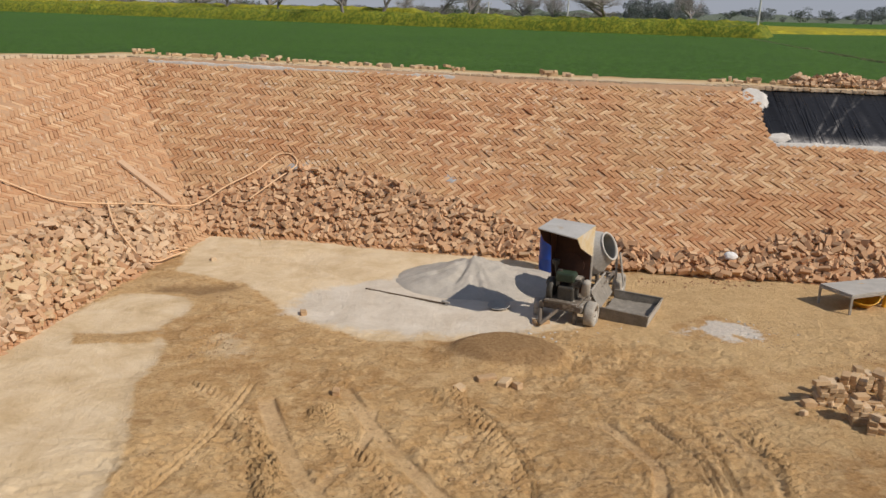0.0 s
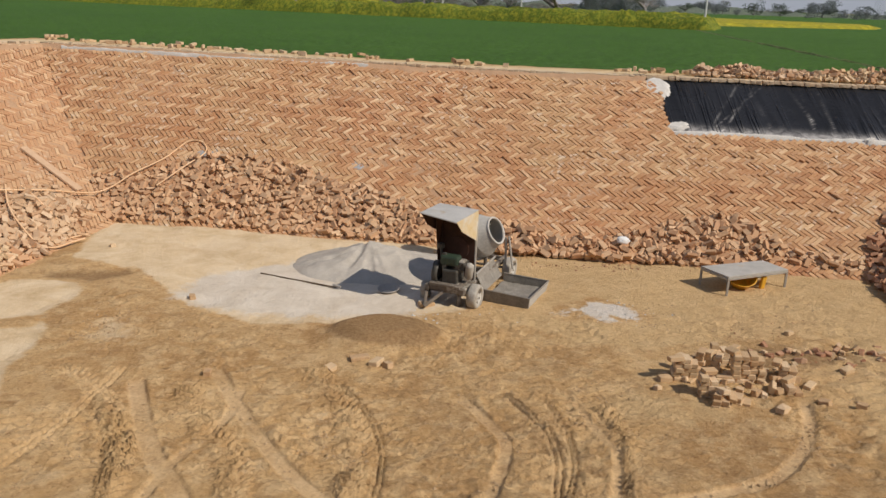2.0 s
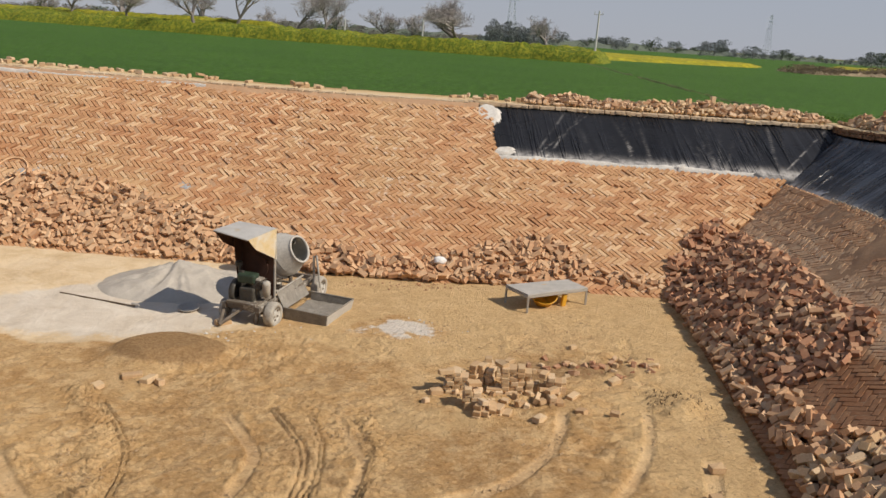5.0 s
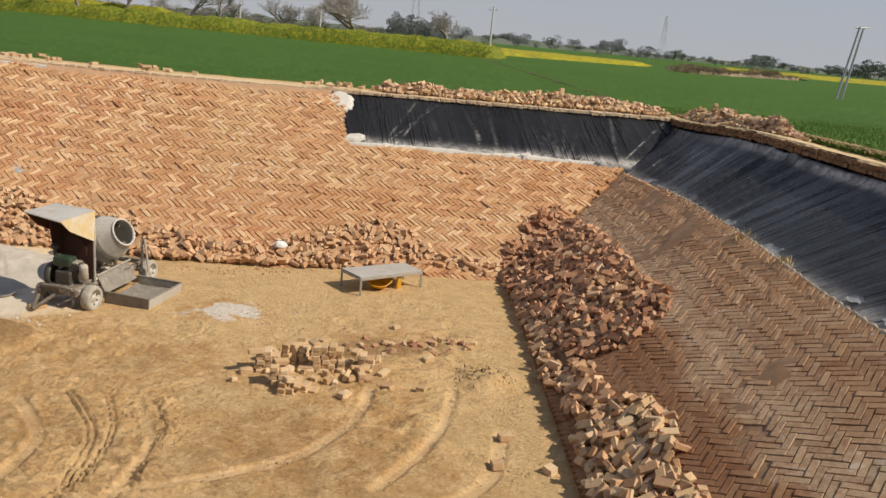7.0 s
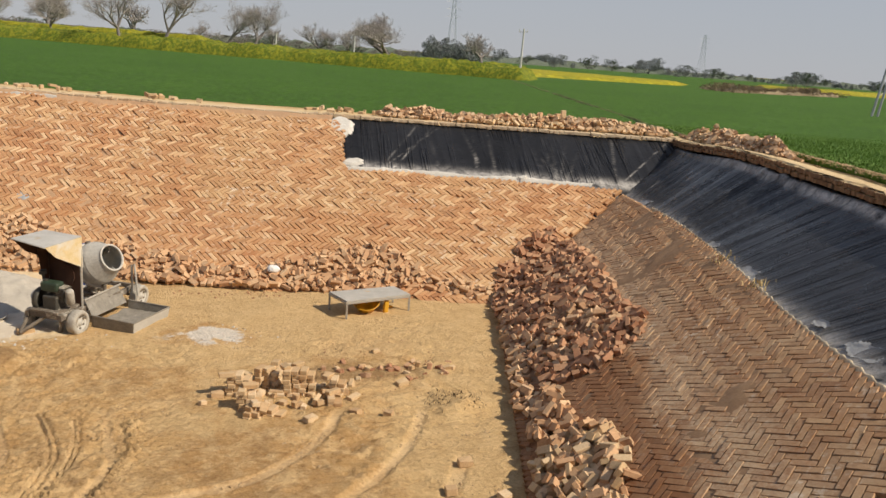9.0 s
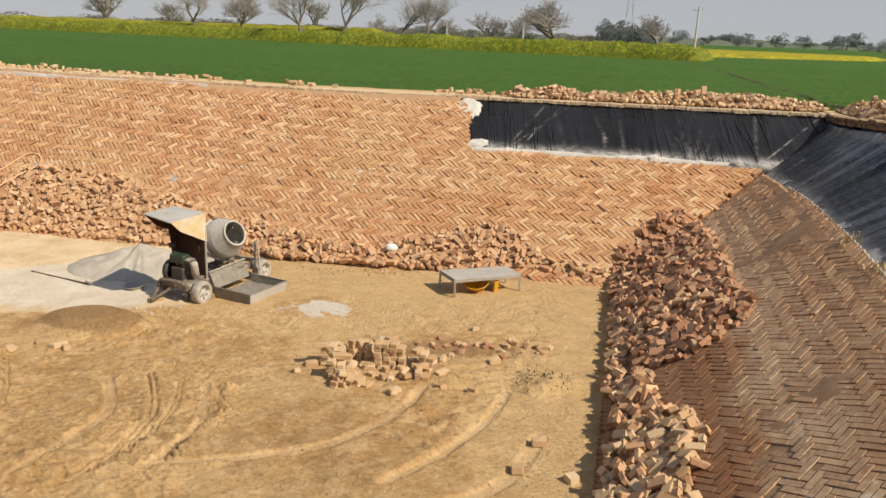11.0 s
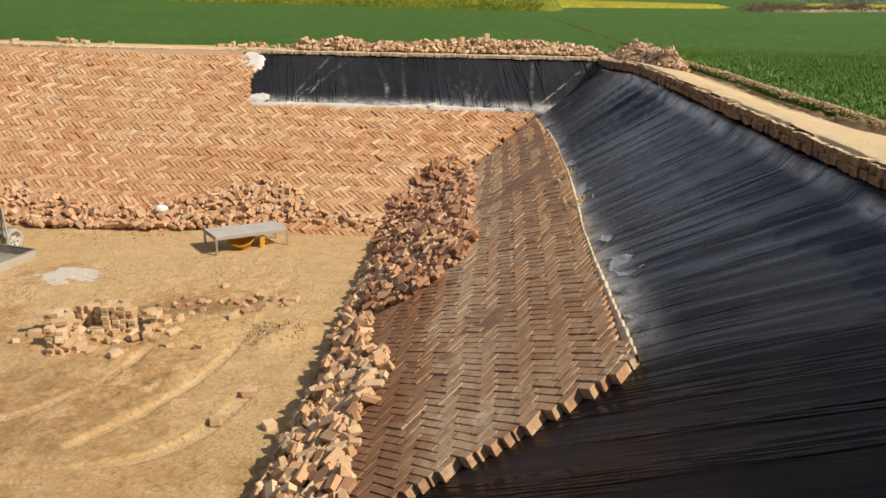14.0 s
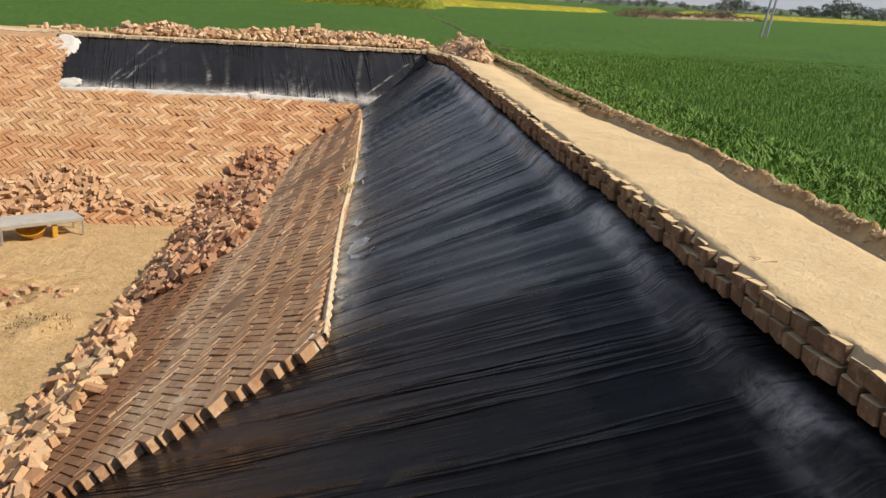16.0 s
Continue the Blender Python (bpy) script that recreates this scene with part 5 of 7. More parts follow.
crop_belt("scrub_strip", "strip of dry brown scrub between the fields", [(56, 90), (84, 108), (92, 122), (58, 104)], FIELD - 0.1, 0.55, M_FALLOW, 0.5, 0.9, 7)
M_BARK = plain("grey_bark", (0.17, 0.15, 0.14), (0.27, 0.245, 0.23), 0.95, scale=2, grain=12, depth=0.02)
# scrub, twigs and far foliage are paled: distance haze in their base colour
M_SCRUB = crop_material("haze_paled_scrub", (0.20, 0.185, 0.165), (0.29, 0.265, 0.24), bits=0.8)
M_TWIG = plain("haze_paled_twigs", (0.32, 0.285, 0.265), (0.43, 0.39, 0.365), 0.95, scale=1, grain=8)
M_LEAF = crop_material("far_foliage", (0.11, 0.135, 0.10), (0.18, 0.21, 0.155), bits=1.5)
M_HAZE_LEAF = crop_material("haze_paled_foliage", (0.19, 0.21, 0.205), (0.27, 0.29, 0.285), bits=0.6)


def bare_tree(x, y, tall, wide, seed, label, density=1.0, foot=0.25, last=5):
    r = random.Random(seed)
    root = tagged(new("bare_tree"), label, "tree", "trees behind the fields")
    root.location = (x, y, FIELD)
    tv, tf, wv, wf = [], [], [], []

    def grow(p, d, length, rad, depth):
        steps = 3
        q = p
        for i in range(steps):
            d = (d + Vector((r.gauss(0, 0.16), r.gauss(0, 0.16), r.gauss(0.03, 0.1)))).normalized()
            nq = q + d * length / steps
            ra, rb = rad * (1 - 0.4 * i / steps), rad * (1 - 0.4 * (i + 1) / steps)
            tube(*((tv, tf) if depth < 2 else (wv, wf)), q, nq, ra, rb, 6 if depth < 2 else 3)
            q = nq
            if depth > 0 and depth < last and r.random() < 0.62 * density:
                side = (d + Vector((r.gauss(0, 0.9), r.gauss(0, 0.9), r.gauss(0.25, 0.4)))).normalized()
                grow(q, side, length * r.uniform(0.45, 0.7), rb * 0.55, depth + 1)
        if depth == last:
            for k in range(6):
                tip = (d + Vector((r.gauss(0, 0.7), r.gauss(0, 0.7), r.gauss(0.2, 0.5)))).normalized()
                tube(wv, wf, q, q + tip * length * r.uniform(0.5, 1.1), rad * 0.55, rad * 0.3, 3)
        if depth < last:
            for k in range(4 if depth == 0 else (3 if depth == 1 else 2)):
                spread = 0.62 if depth else 0.75
                side = (d + Vector((r.gauss(0, spread) * wide, r.gauss(0, spread) * wide, r.gauss(0.2, 0.3)))).normalized()
                grow(q, side, length * r.uniform(0.62, 0.85), rad * 0.55, depth + 1)

    grow(Vector((0, 0, -0.2)), Vector((0, 0, 1)), tall * foot, tall * (0.022 if last > 5 else 0.03), 0)
    top = max(v[2] for v in wv)
    s = tall / top
    mesh_object("trunk", np.array(tv) * s, tf, M_BARK, root, True)
    mesh_object("crown", np.array(wv) * s, wf, M_TWIG, root)
    return root


for _x, _y, _h, _w, _s, _l in (
    (-16.0, 103, 9.5, 0.8, 1, "tall bare grey tree behind the mustard belt"), (-12.2, 111, 9.5, 0.8, 2, "tall bare grey tree behind the mustard belt"),
    (-4.3, 114, 7.8, 0.9, 3, "bare grey tree with slender limbs"), (-0.5, 111, 8.2, 1.0, 4, "spreading bare tree behind the mustard belt"),
    (15.9, 96, 6.3, 2.1, 5, "broad grey thicket of a tree with a rounded crown"), (-27, 118, 8.5, 0.9, 6, "bare grey tree in a far row"),
    (-37, 128, 9.0, 0.9, 7, "bare grey tree in a far row")):
    bare_tree(_x, _y, _h, _w, _s, _l, 0.85 if _s == 5 else 0.8, 0.12 if _s == 5 else 0.2, 6)


def leafy(x, y, tall, wide, seed, name, label, material, z=FIELD, trunk=True, cone=False, clumps=0):
    """A far tree: trunk, limbs and a ragged crown of many small leaf clumps with gaps."""
    r = random.Random(seed)
    root = tagged(new(name), label, "tree", "far trees")
    root.location = (x, y, z)
    v, f = [], []
    tube(v, f, Vector((0, 0, -0.3)), Vector((r.gauss(0, 0.1), 0, tall * 0.6)), tall * 0.03, tall * 0.012, 5)
    for k in range(4):
        tube(v, f, Vector((0, 0, tall * r.uniform(0.2, 0.45))), Vector((r.gauss(0, wide * 0.3), r.gauss(0, wide * 0.3), tall * r.uniform(0.6, 0.85))), tall * 0.014, tall * 0.005, 4)
    mesh_object("trunk", v, f, M_BARK, root)
    v, f = [], []
    lobes = [(r.gauss(0, wide * 0.22), r.gauss(0, wide * 0.22), tall * r.uniform(0.2, 0.8), r.uniform(0.16, 0.3)) for _ in range(13)]
    for i in range((clumps or 260) * 7):
        if cone:
            h = r.random() ** 0.8
            rad = wide * 0.5 * (1 - h) ** 0.7 * r.random() ** 0.5
            w = r.uniform(0, 6.3)
            c = Vector((rad * math.cos(w), rad * math.sin(w), tall * (0.08 + 0.92 * h)))
        else:
            lx, ly, lz, lr = r.choice(lobes)
            q = Vector((r.gauss(0, 1), r.gauss(0, 1), r.gauss(0, 1))).normalized() * r.uniform(0.6, 1.05)
            c = Vector((lx, ly, lz)) + Vector((q.x * wide * lr, q.y * wide * lr, q.z * tall * lr * 0.75))
            c.z = max(c.z, tall * 0.08)
        s = r.uniform(0.016, 0.040) * (tall + wide) * 0.5
        k = len(v)
        e = Euler((r.uniform(0, 6), r.uniform(0, 6), r.uniform(0, 6))).to_matrix()
        for p in ((1, 0, 0), (-0.6, 0.8, 0), (-0.5, -0.9, 0), (0, 0.1, 0.8)):
            v.append(tuple(c + e @ Vector(p) * s))
        f += [(k, k + 1, k + 2), (k, k + 1, k + 3), (k + 1, k + 2, k + 3)]
    mesh_object("crown", v, f, material, root)
    return root


def at(az, dist):
    return 3.85 + dist * math.sin(radians(az)), -1.38 + dist * math.cos(radians(az))


_r = random.Random(77)
for _az, _d, _h, _w, _n, _m in ((2.2, 150, 6.0, 9, "far_tree", M_TWIG), (4.0, 150, 5.0, 6, "far_tree", M_TWIG), (-14.5, 165, 7.5, 11, "far_tree", M_TWIG), (-19, 170, 6.0, 8, "far_tree", M_TWIG), (-23, 170, 8, 12, "far_tree", M_TWIG), (-5.5, 170, 5.0, 9, "far_tree", M_TWIG), (13.0, 170, 6.5, 6.5, "far_tree", M_TWIG), (-9.8, 165, 7, 9, "far_tree", M_TWIG), (-1.0, 175, 5, 8, "far_tree", M_TWIG)):
    bare_tree(*at(_az, _d), _h * 1.05, 1.5, _r.randint(0, 999), "hazy grey leafless tree in the distance", 1.0, 0.14)
for _k in range(9):
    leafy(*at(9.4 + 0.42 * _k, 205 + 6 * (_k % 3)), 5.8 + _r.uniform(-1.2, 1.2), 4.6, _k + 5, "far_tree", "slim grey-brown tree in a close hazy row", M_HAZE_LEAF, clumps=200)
_az = 14.2
while _az < 62:
    _h = _r.uniform(3.6, 7.5) if _r.random() < 0.4 else _r.uniform(2.2, 4.2)
    _d = _r.uniform(300, 430)
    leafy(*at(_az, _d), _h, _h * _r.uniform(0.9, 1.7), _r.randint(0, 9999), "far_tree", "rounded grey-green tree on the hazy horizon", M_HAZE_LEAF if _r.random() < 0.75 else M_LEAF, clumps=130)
    _az += _r.uniform(0.15, 0.6)
_az = -34.0
while _az < 8.5:
    _h = _r.uniform(1.9, 3.6)
    leafy(*at(_az, _r.uniform(185, 240)), _h, _h * _r.uniform(1.6, 3.2), _r.randint(0, 9999), "shrub", "low leafless grey-brown shrub behind the mustard", M_SCRUB if _r.random() < 0.7 else M_LEAF, clumps=90)
    _az += _r.uniform(0.5, 1.3)
for _k in range(26):
    _t = (_k + _r.uniform(-0.3, 0.3)) / 25
    leafy(57 + 30 * _t, 94 + 20 * _t + _r.uniform(-2, 4), _r.uniform(0.7, 1.5), _r.uniform(2.2, 4.6), _k + 300, "dry_bush", "low dry brown bush in the scrub strip", M_FALLOW, clumps=90)
crop_belt("far_hedge", "low hazy line of hedges on the horizon", [(-160, 330), (480, 330), (480, 350), (-160, 360)], FIELD - 0.5, 2.2, M_LEAF, 3.0, 1.1, 9)


# ---- poles and pylons ----
M_POLE = plain("pale_concrete_pole", (0.50, 0.49, 0.47), (0.66, 0.65, 0.62), 0.85, scale=2, grain=20)
M_STEEL = plain("grey_galvanised_steel", (0.30, 0.31, 0.33), (0.42, 0.43, 0.45), 0.5, 0.3, scale=2, grain=20)
# steel lightened towards the sky's tone to paint haze on the pylons
M_PYLON = plain("haze_paled_steel", (0.60, 0.62, 0.66), (0.68, 0.70, 0.74), 0.7, scale=0.3, grain=2)


def rod(name, a, b, ra, rb, material, parent, sides=8, label=""):
    v, f = [], []
    tube(v, f, Vector(a), Vector(b), ra, rb, sides)
    f.append(tuple(range(sides - 1, -1, -1)))
    f.append(tuple(range(sides, 2 * sides)))
    return tagged(mesh_object(name, v, f, material, parent), label)


def utility_pole(x, y, tall, label):
    root = tagged(new("utility_pole"), label, "pole")
    root.location = (x, y, FIELD)
    rod("shaft", (0, 0, -0.3), (0.05, 0, tall), 0.13, 0.08, M_POLE, root)
    rod("crossarm", (-0.45, 0, tall - 0.35), (0.45, 0, tall - 0.3), 0.04, 0.04, M_STEEL, root)
    for dx in (-0.4, 0.4):
        rod("insulator", (dx, 0, tall - 0.3), (dx, 0, tall - 0.08), 0.04, 0.03, M_POLE, root)
    return root


utility_pole(26.6, 79.3, 5.2, "slim white concrete pole at the far edge of the wheat")
utility_pole(12.2, 108.0, 4.0, "short white pole beside the mustard belt")
utility_pole(2.2, 112.0, 3.2, "short white pole among the bare trees")


def twin_pole(x, y, tall):
    root = tagged(new("twin_pole"), "pair of leaning grey poles joined by a crossarm", "pole")
    root.location = (x, y, FIELD)
    rod("shaft", (-0.25, 0, -0.3), (0.55, 0, tall), 0.09, 0.07, M_STEEL, root)
    rod("shaft", (0.3, 0.1, -0.3), (0.95, 0.1, tall - 0.05), 0.09, 0.07, M_STEEL, root)
    rod("crossarm", (0.3, 0.05, tall - 0.1), (1.3, 0.05, tall - 0.02), 0.05, 0.05, M_STEEL, root)
    for k in (0.3, 0.62):
        rod("brace", (-0.25 + 0.8 * k, 0, tall * k), (0.3 + 0.65 * k, 0.1, tall * k + 0.3), 0.025, 0.025, M_STEEL, root)
    return root


twin_pole(44.4, 50.2, 5.3)


def pylon(x, y, tall, label):
    """A lattice transmission tower."""
    root = tagged(new("pylon"), label, "pylon", "transmission towers")
    root.location = (x, y, FIELD)
    v, f = [], []
    w0, w1, th = tall * 0.09, tall * 0.018, tall * 0.0017
    prev = None
    for i in range(9):
        k = i / 8
        w = w0 + (w1 - w0) * k ** 0.75
        ring = [Vector((sx * w, sy * w, tall * k)) for sx, sy in ((-1, -1), (1, -1), (1, 1), (-1, 1))]
        if prev:
            for a in range(4):
                tube(v, f, prev[a], ring[a], th * 1.3, th * 1.3, 3)
                tube(v, f, prev[a], ring[(a + 1) % 4], th * 0.8, th * 0.8, 3)
                tube(v, f, prev[(a + 1) % 4], ring[a], th * 0.8, th * 0.8, 3)
        prev = ring
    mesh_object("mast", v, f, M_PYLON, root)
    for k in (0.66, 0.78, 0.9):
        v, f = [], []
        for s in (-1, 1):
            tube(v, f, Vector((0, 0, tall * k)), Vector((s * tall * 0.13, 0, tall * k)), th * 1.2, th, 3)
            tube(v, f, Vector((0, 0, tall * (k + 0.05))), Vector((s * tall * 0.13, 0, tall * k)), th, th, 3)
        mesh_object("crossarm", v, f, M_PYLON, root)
    return root


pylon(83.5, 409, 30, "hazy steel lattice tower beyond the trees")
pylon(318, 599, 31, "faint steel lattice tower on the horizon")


def field_ditch():
    """A low overgrown earth channel crossing the wheat towards the pole."""
    n = 220
    T, V = np.meshgrid(np.linspace(0, 1, n), np.linspace(-1, 1, 9))
    X = 15.6 + (25.6 - 15.6) * T + 0.25 * fractal(T * 30, V * 0 + 2, 3)
    Y = 17.0 + (79.0 - 17.0) * T
    X = X + V * (0.24 + 0.2 * fractal(T * 60, V * 0 + 5, 2))
    Z = CROP + 0.075 * (1 - np.abs(V) ** 2) * (0.7 + 1.6 * fractal(T * 90, V * 1.5, 3)) - 0.10 * np.abs(V) - 0.4 * (1 - smoothstep(0.0, 0.07, T))
    return tagged(grid_mesh("field_ditch", X, Y, Z, M_DITCH), "low overgrown earth channel through the wheat", "ditch", kind="stuff")


M_DITCH = crop_material("overgrown_earth", (0.075, 0.115, 0.03), (0.24, 0.23, 0.11), bits=4.0)
field_ditch()

M_STRAW = plain("dry_straw", (0.42, 0.31, 0.14), (0.66, 0.52, 0.27), 0.9, scale=3, grain=30, here=False)


def tuft_places(cx, cy):
    def place(r, n):
        x, y = r.normal(cx, 0.06, n), r.normal(cy, 0.10, n)
        return np.column_stack([x, y, side_height("right", x, y) + 0.01])
    return place


M_WEED = plain("dark_dry_weed", (0.13, 0.085, 0.04), (0.24, 0.165, 0.085), 0.9, scale=3, grain=30, here=False)


def weed_places(r, n):
    return np.column_stack([r.normal(5.72, 0.13, n), r.normal(6.68, 0.11, n), np.full(n, 0.04)])


blades("dry_weed", "low dark dry weed growing on the pit floor", 300, weed_places, (0.015, 0.06), M_WEED, 43, 0.006)
for _x, _y, _s in ((8.90, 7.20, 41), (8.72, 6.15, 42)):
    blades("straw_tuft", "small tuft of dry straw at the bricks' edge", 40, tuft_places(_x, _y), (0.03, 0.10), M_STRAW, _s, 0.006)


# ---- shaping helpers ----
def box(sx, sy, sz, m=None, cut=0.004, bm=None):
    """A box with softened edges, its middle at the origin of m."""
    bm = bm or bmesh.new()
    made = bmesh.ops.create_cube(bm, size=1.0, matrix=(m or Matrix()) @ Matrix.Diagonal((sx, sy, sz, 1)))
    if cut:
        edges = list({e for v in made["verts"] for e in v.link_edges})
        bmesh.ops.bevel(bm, geom=edges, offset=min(cut, 0.45 * min(sx, sy, sz)), segments=2, affect="EDGES", profile=0.5)
    return bm


def lathe(profile, sides=32, m=None, bm=None):
    """A turned shape about z from (radius, height) pairs."""
    bm = bm or bmesh.new()
    rings = []
    for rad, h in profile:
        rings.append([bm.verts.new((m or Matrix()) @ Vector((rad * math.cos(2 * math.pi * i / sides), rad * math.sin(2 * math.pi * i / sides), h))) for i in range(sides)])
    for a, b in zip(rings, rings[1:]):
        for i in range(sides):
            j = (i + 1) % sides
            bm.faces.new((a[i], a[j], b[j], b[i]))
    return bm


def bar(a, b, rad, sides=10, bm=None, flat=None):
    """A round bar between two places, or a square one of that half width."""
    bm = bm or bmesh.new()
    a, b = Vector(a), Vector(b)
    rot = (b - a).to_track_quat("Z", "Y").to_matrix().to_4x4()
    m = Matrix.Translation(a) @ rot
    if flat:
        return box(flat[0], flat[1], (b - a).length, m @ Matrix.Translation((0, 0, (b - a).length / 2)), 0.003, bm)
    bmesh.ops.create_cone(bm, cap_ends=True, segments=sides, radius1=rad, radius2=rad, depth=(b - a).length, matrix=m @ Matrix.Translation((0, 0, (b - a).length / 2)))
    return bm


def sheet(corners, thick, bm=None):
    """A thin plate through four corners."""
    bm = bm or bmesh.new()
    c = [Vector(p) for p in corners]
    n = (c[1] - c[0]).cross(c[2] - c[0]).normalized() * thick / 2
    lo, hi = [bm.verts.new(p - n) for p in c], [bm.verts.new(p + n) for p in c]
    k = len(c)
    bm.faces.new(lo[::-1])
    bm.faces.new(hi)
    for i in range(k):
        bm.faces.new((lo[i], lo[(i + 1) % k], hi[(i + 1) % k], hi[i]))
    return bm


def pipe(name, points, rad, material, parent=None, sides=8, res=8):
    """A bent round line through places, as a mesh."""
    p = [Vector(q) for q in points]
    p = [2 * p[0] - p[1]] + p + [2 * p[-1] - p[-2]]
    path = []
    for a, b, c, d in zip(p, p[1:], p[2:], p[3:]):
        for i in range(res):
            t = i / res
            path.append(0.5 * (2 * b + (c - a) * t + (2 * a - 5 * b + 4 * c - d) * t * t + (3 * b - a - 3 * c + d) * t ** 3))
    path.append(p[-2])
    v, f = [], []
    for i, q in enumerate(path):
        d = (path[min(i + 1, len(path) - 1)] - path[max(i - 1, 0)]).normalized()
        e = d.cross(Vector((0.1, 0.2, 1))).normalized()
        g = d.cross(e)
        for k in range(sides):
            w = 2 * math.pi * k / sides
            v.append(tuple(q + (e * math.cos(w) + g * math.sin(w)) * rad))
    for i in range(len(path) - 1):
        for k in range(sides):
            j = (k + 1) % sides
            f.append((i * sides + k, i * sides + j, (i + 1) * sides + j, (i + 1) * sides + k))
    return mesh_object(name, v, f, material, parent, True)


M_DRUM = plain("cement_coated_steel", (0.40, 0.38, 0.34), (0.56, 0.54, 0.49), 0.85, 0.0, 6, 0.35, (0.22, 0.20, 0.17), (0.6, 0.75), 50)
M_HOOD = plain("faded_pale_sheet_metal", (0.42, 0.41, 0.38), (0.56, 0.545, 0.51), 0.55, 0.1, 4, 0.2, (0.42, 0.34, 0.24), (0.6, 0.72))
M_YELLOW = plain("worn_yellow_paint", (0.62, 0.47, 0.22), (0.70, 0.59, 0.40), 0.5, 0.0, 7, 0.25, (0.66, 0.62, 0.53), (0.46, 0.62))
M_RUST = plain("dark_rusty_plate", (0.045, 0.022, 0.015), (0.11, 0.05, 0.03), 0.85, 0.2, 9, 0.35, (0.17, 0.10, 0.06), (0.62, 0.75))
M_FRAME = plain("cement_splashed_steel", (0.09, 0.07, 0.052), (0.22, 0.185, 0.145), 0.85, 0.1, 12, 0.4, (0.46, 0.43, 0.37), (0.52, 0.66))
M_GREEN = plain("dark_green_engine_paint", (0.018, 0.035, 0.022), (0.04, 0.065, 0.04), 0.55, 0.0, 12, 0.35, (0.10, 0.08, 0.06), (0.6, 0.74))
M_IRON = plain("oily_cast_iron", (0.04, 0.038, 0.033), (0.10, 0.095, 0.08), 0.6, 0.3, 14, 0.4, (0.24, 0.22, 0.18), (0.58, 0.72))
M_TYRE = plain("dusty_rubber", (0.26, 0.235, 0.20), (0.46, 0.43, 0.37), 0.95, 0.0, 12, 0.35, (0.44, 0.41, 0.35), (0.48, 0.65))
M_RIM = plain("cement_grey_wheel", (0.40, 0.38, 0.34), (0.56, 0.54, 0.49), 0.85, 0.0, 14, 0.3)
M_TRAY = plain("weathered_tray_steel", (0.16, 0.145, 0.12), (0.32, 0.29, 0.245), 0.8, 0.1, 9, 0.35, (0.34, 0.32, 0.28), (0.56, 0.70))
M_BLUE = plain("blue_plastic", (0.010, 0.045, 0.26), (0.016, 0.07, 0.36), 0.4, 0.0, 4, 0.15, (0.20, 0.22, 0.28), (0.66, 0.8))
M_WOOD = plain("weathered_wood", (0.09, 0.06, 0.04), (0.18, 0.13, 0.08), 0.9, 0.0, 10, 0.4)
M_BENCH = plain("pale_painted_board", (0.36, 0.35, 0.32), (0.50, 0.48, 0.44), 0.6, 0.0, 5, 0.2, (0.44, 0.38, 0.29), (0.6, 0.75))
M_LEG = plain("grey_painted_steel_leg", (0.30, 0.28, 0.24), (0.46, 0.43, 0.38), 0.6, 0.2, 12, 0.3, (0.24, 0.15, 0.09), (0.6, 0.72))
M_DUSTY = plain("dusty_timber", (0.50, 0.33, 0.20), (0.62, 0.43, 0.28), 0.95, 0.0, 8, 0.3)
M_TUB = plain("scuffed_yellow_plastic", (0.62, 0.31, 0.02), (0.74, 0.42, 0.04), 0.45, 0.0, 7, 0.2, (0.50, 0.38, 0.20), (0.6, 0.75))
M_HOSE = plain("dusty_orange_hose", (0.68, 0.42, 0.22), (0.80, 0.56, 0.34), 0.6, 0.0, 6, 0.2)
M_BAG = plain("white_woven_bag", (0.66, 0.66, 0.64), (0.80, 0.80, 0.78), 0.8, 0.0, 9, 0.2, grain=120)
M_PAN = plain("dull_sheet_steel", (0.30, 0.28, 0.25), (0.44, 0.41, 0.37), 0.7, 0.1, 9, 0.3, (0.40, 0.38, 0.34), (0.55, 0.7))


# ---- the concrete mixer ----
def wheel(parent, x, y, rad, wide, turn=0.0):
    w = part("wheel", lathe([(rad * 0.62, -wide / 2), (rad * 0.92, -wide / 2), (rad, -wide * 0.3), (rad, wide * 0.3), (rad * 0.92, wide / 2), (rad * 0.62, wide / 2), (rad * 0.62, -wide / 2)], 28), M_TYRE, parent, "dusty rubber tyre", True)
    w.matrix_local = pose(x, y, rad - 0.01, 0, 90, turn)
    bm = lathe([(0.0, wide * 0.34), (rad * 0.2, wide * 0.36), (rad * 0.24, wide * 0.2), (rad * 0.56, wide * 0.24), (rad * 0.64, wide * 0.46), (rad * 0.64, -wide * 0.46), (rad * 0.5, -wide * 0.3), (0.0, -wide * 0.3)], 24)
    part("rim", bm, M_RIM, w, "cement-grey steel rim", True)
    for k in range(6):
        a = k * math.pi / 3
        part("bolt", bar((0.14 * rad / 0.3 * math.cos(a), 0.14 * rad / 0.3 * math.sin(a), wide * 0.2), (0.14 * rad / 0.3 * math.cos(a), 0.14 * rad / 0.3 * math.sin(a), wide * 0.34), 0.012, 6), M_FRAME, w)
    return w


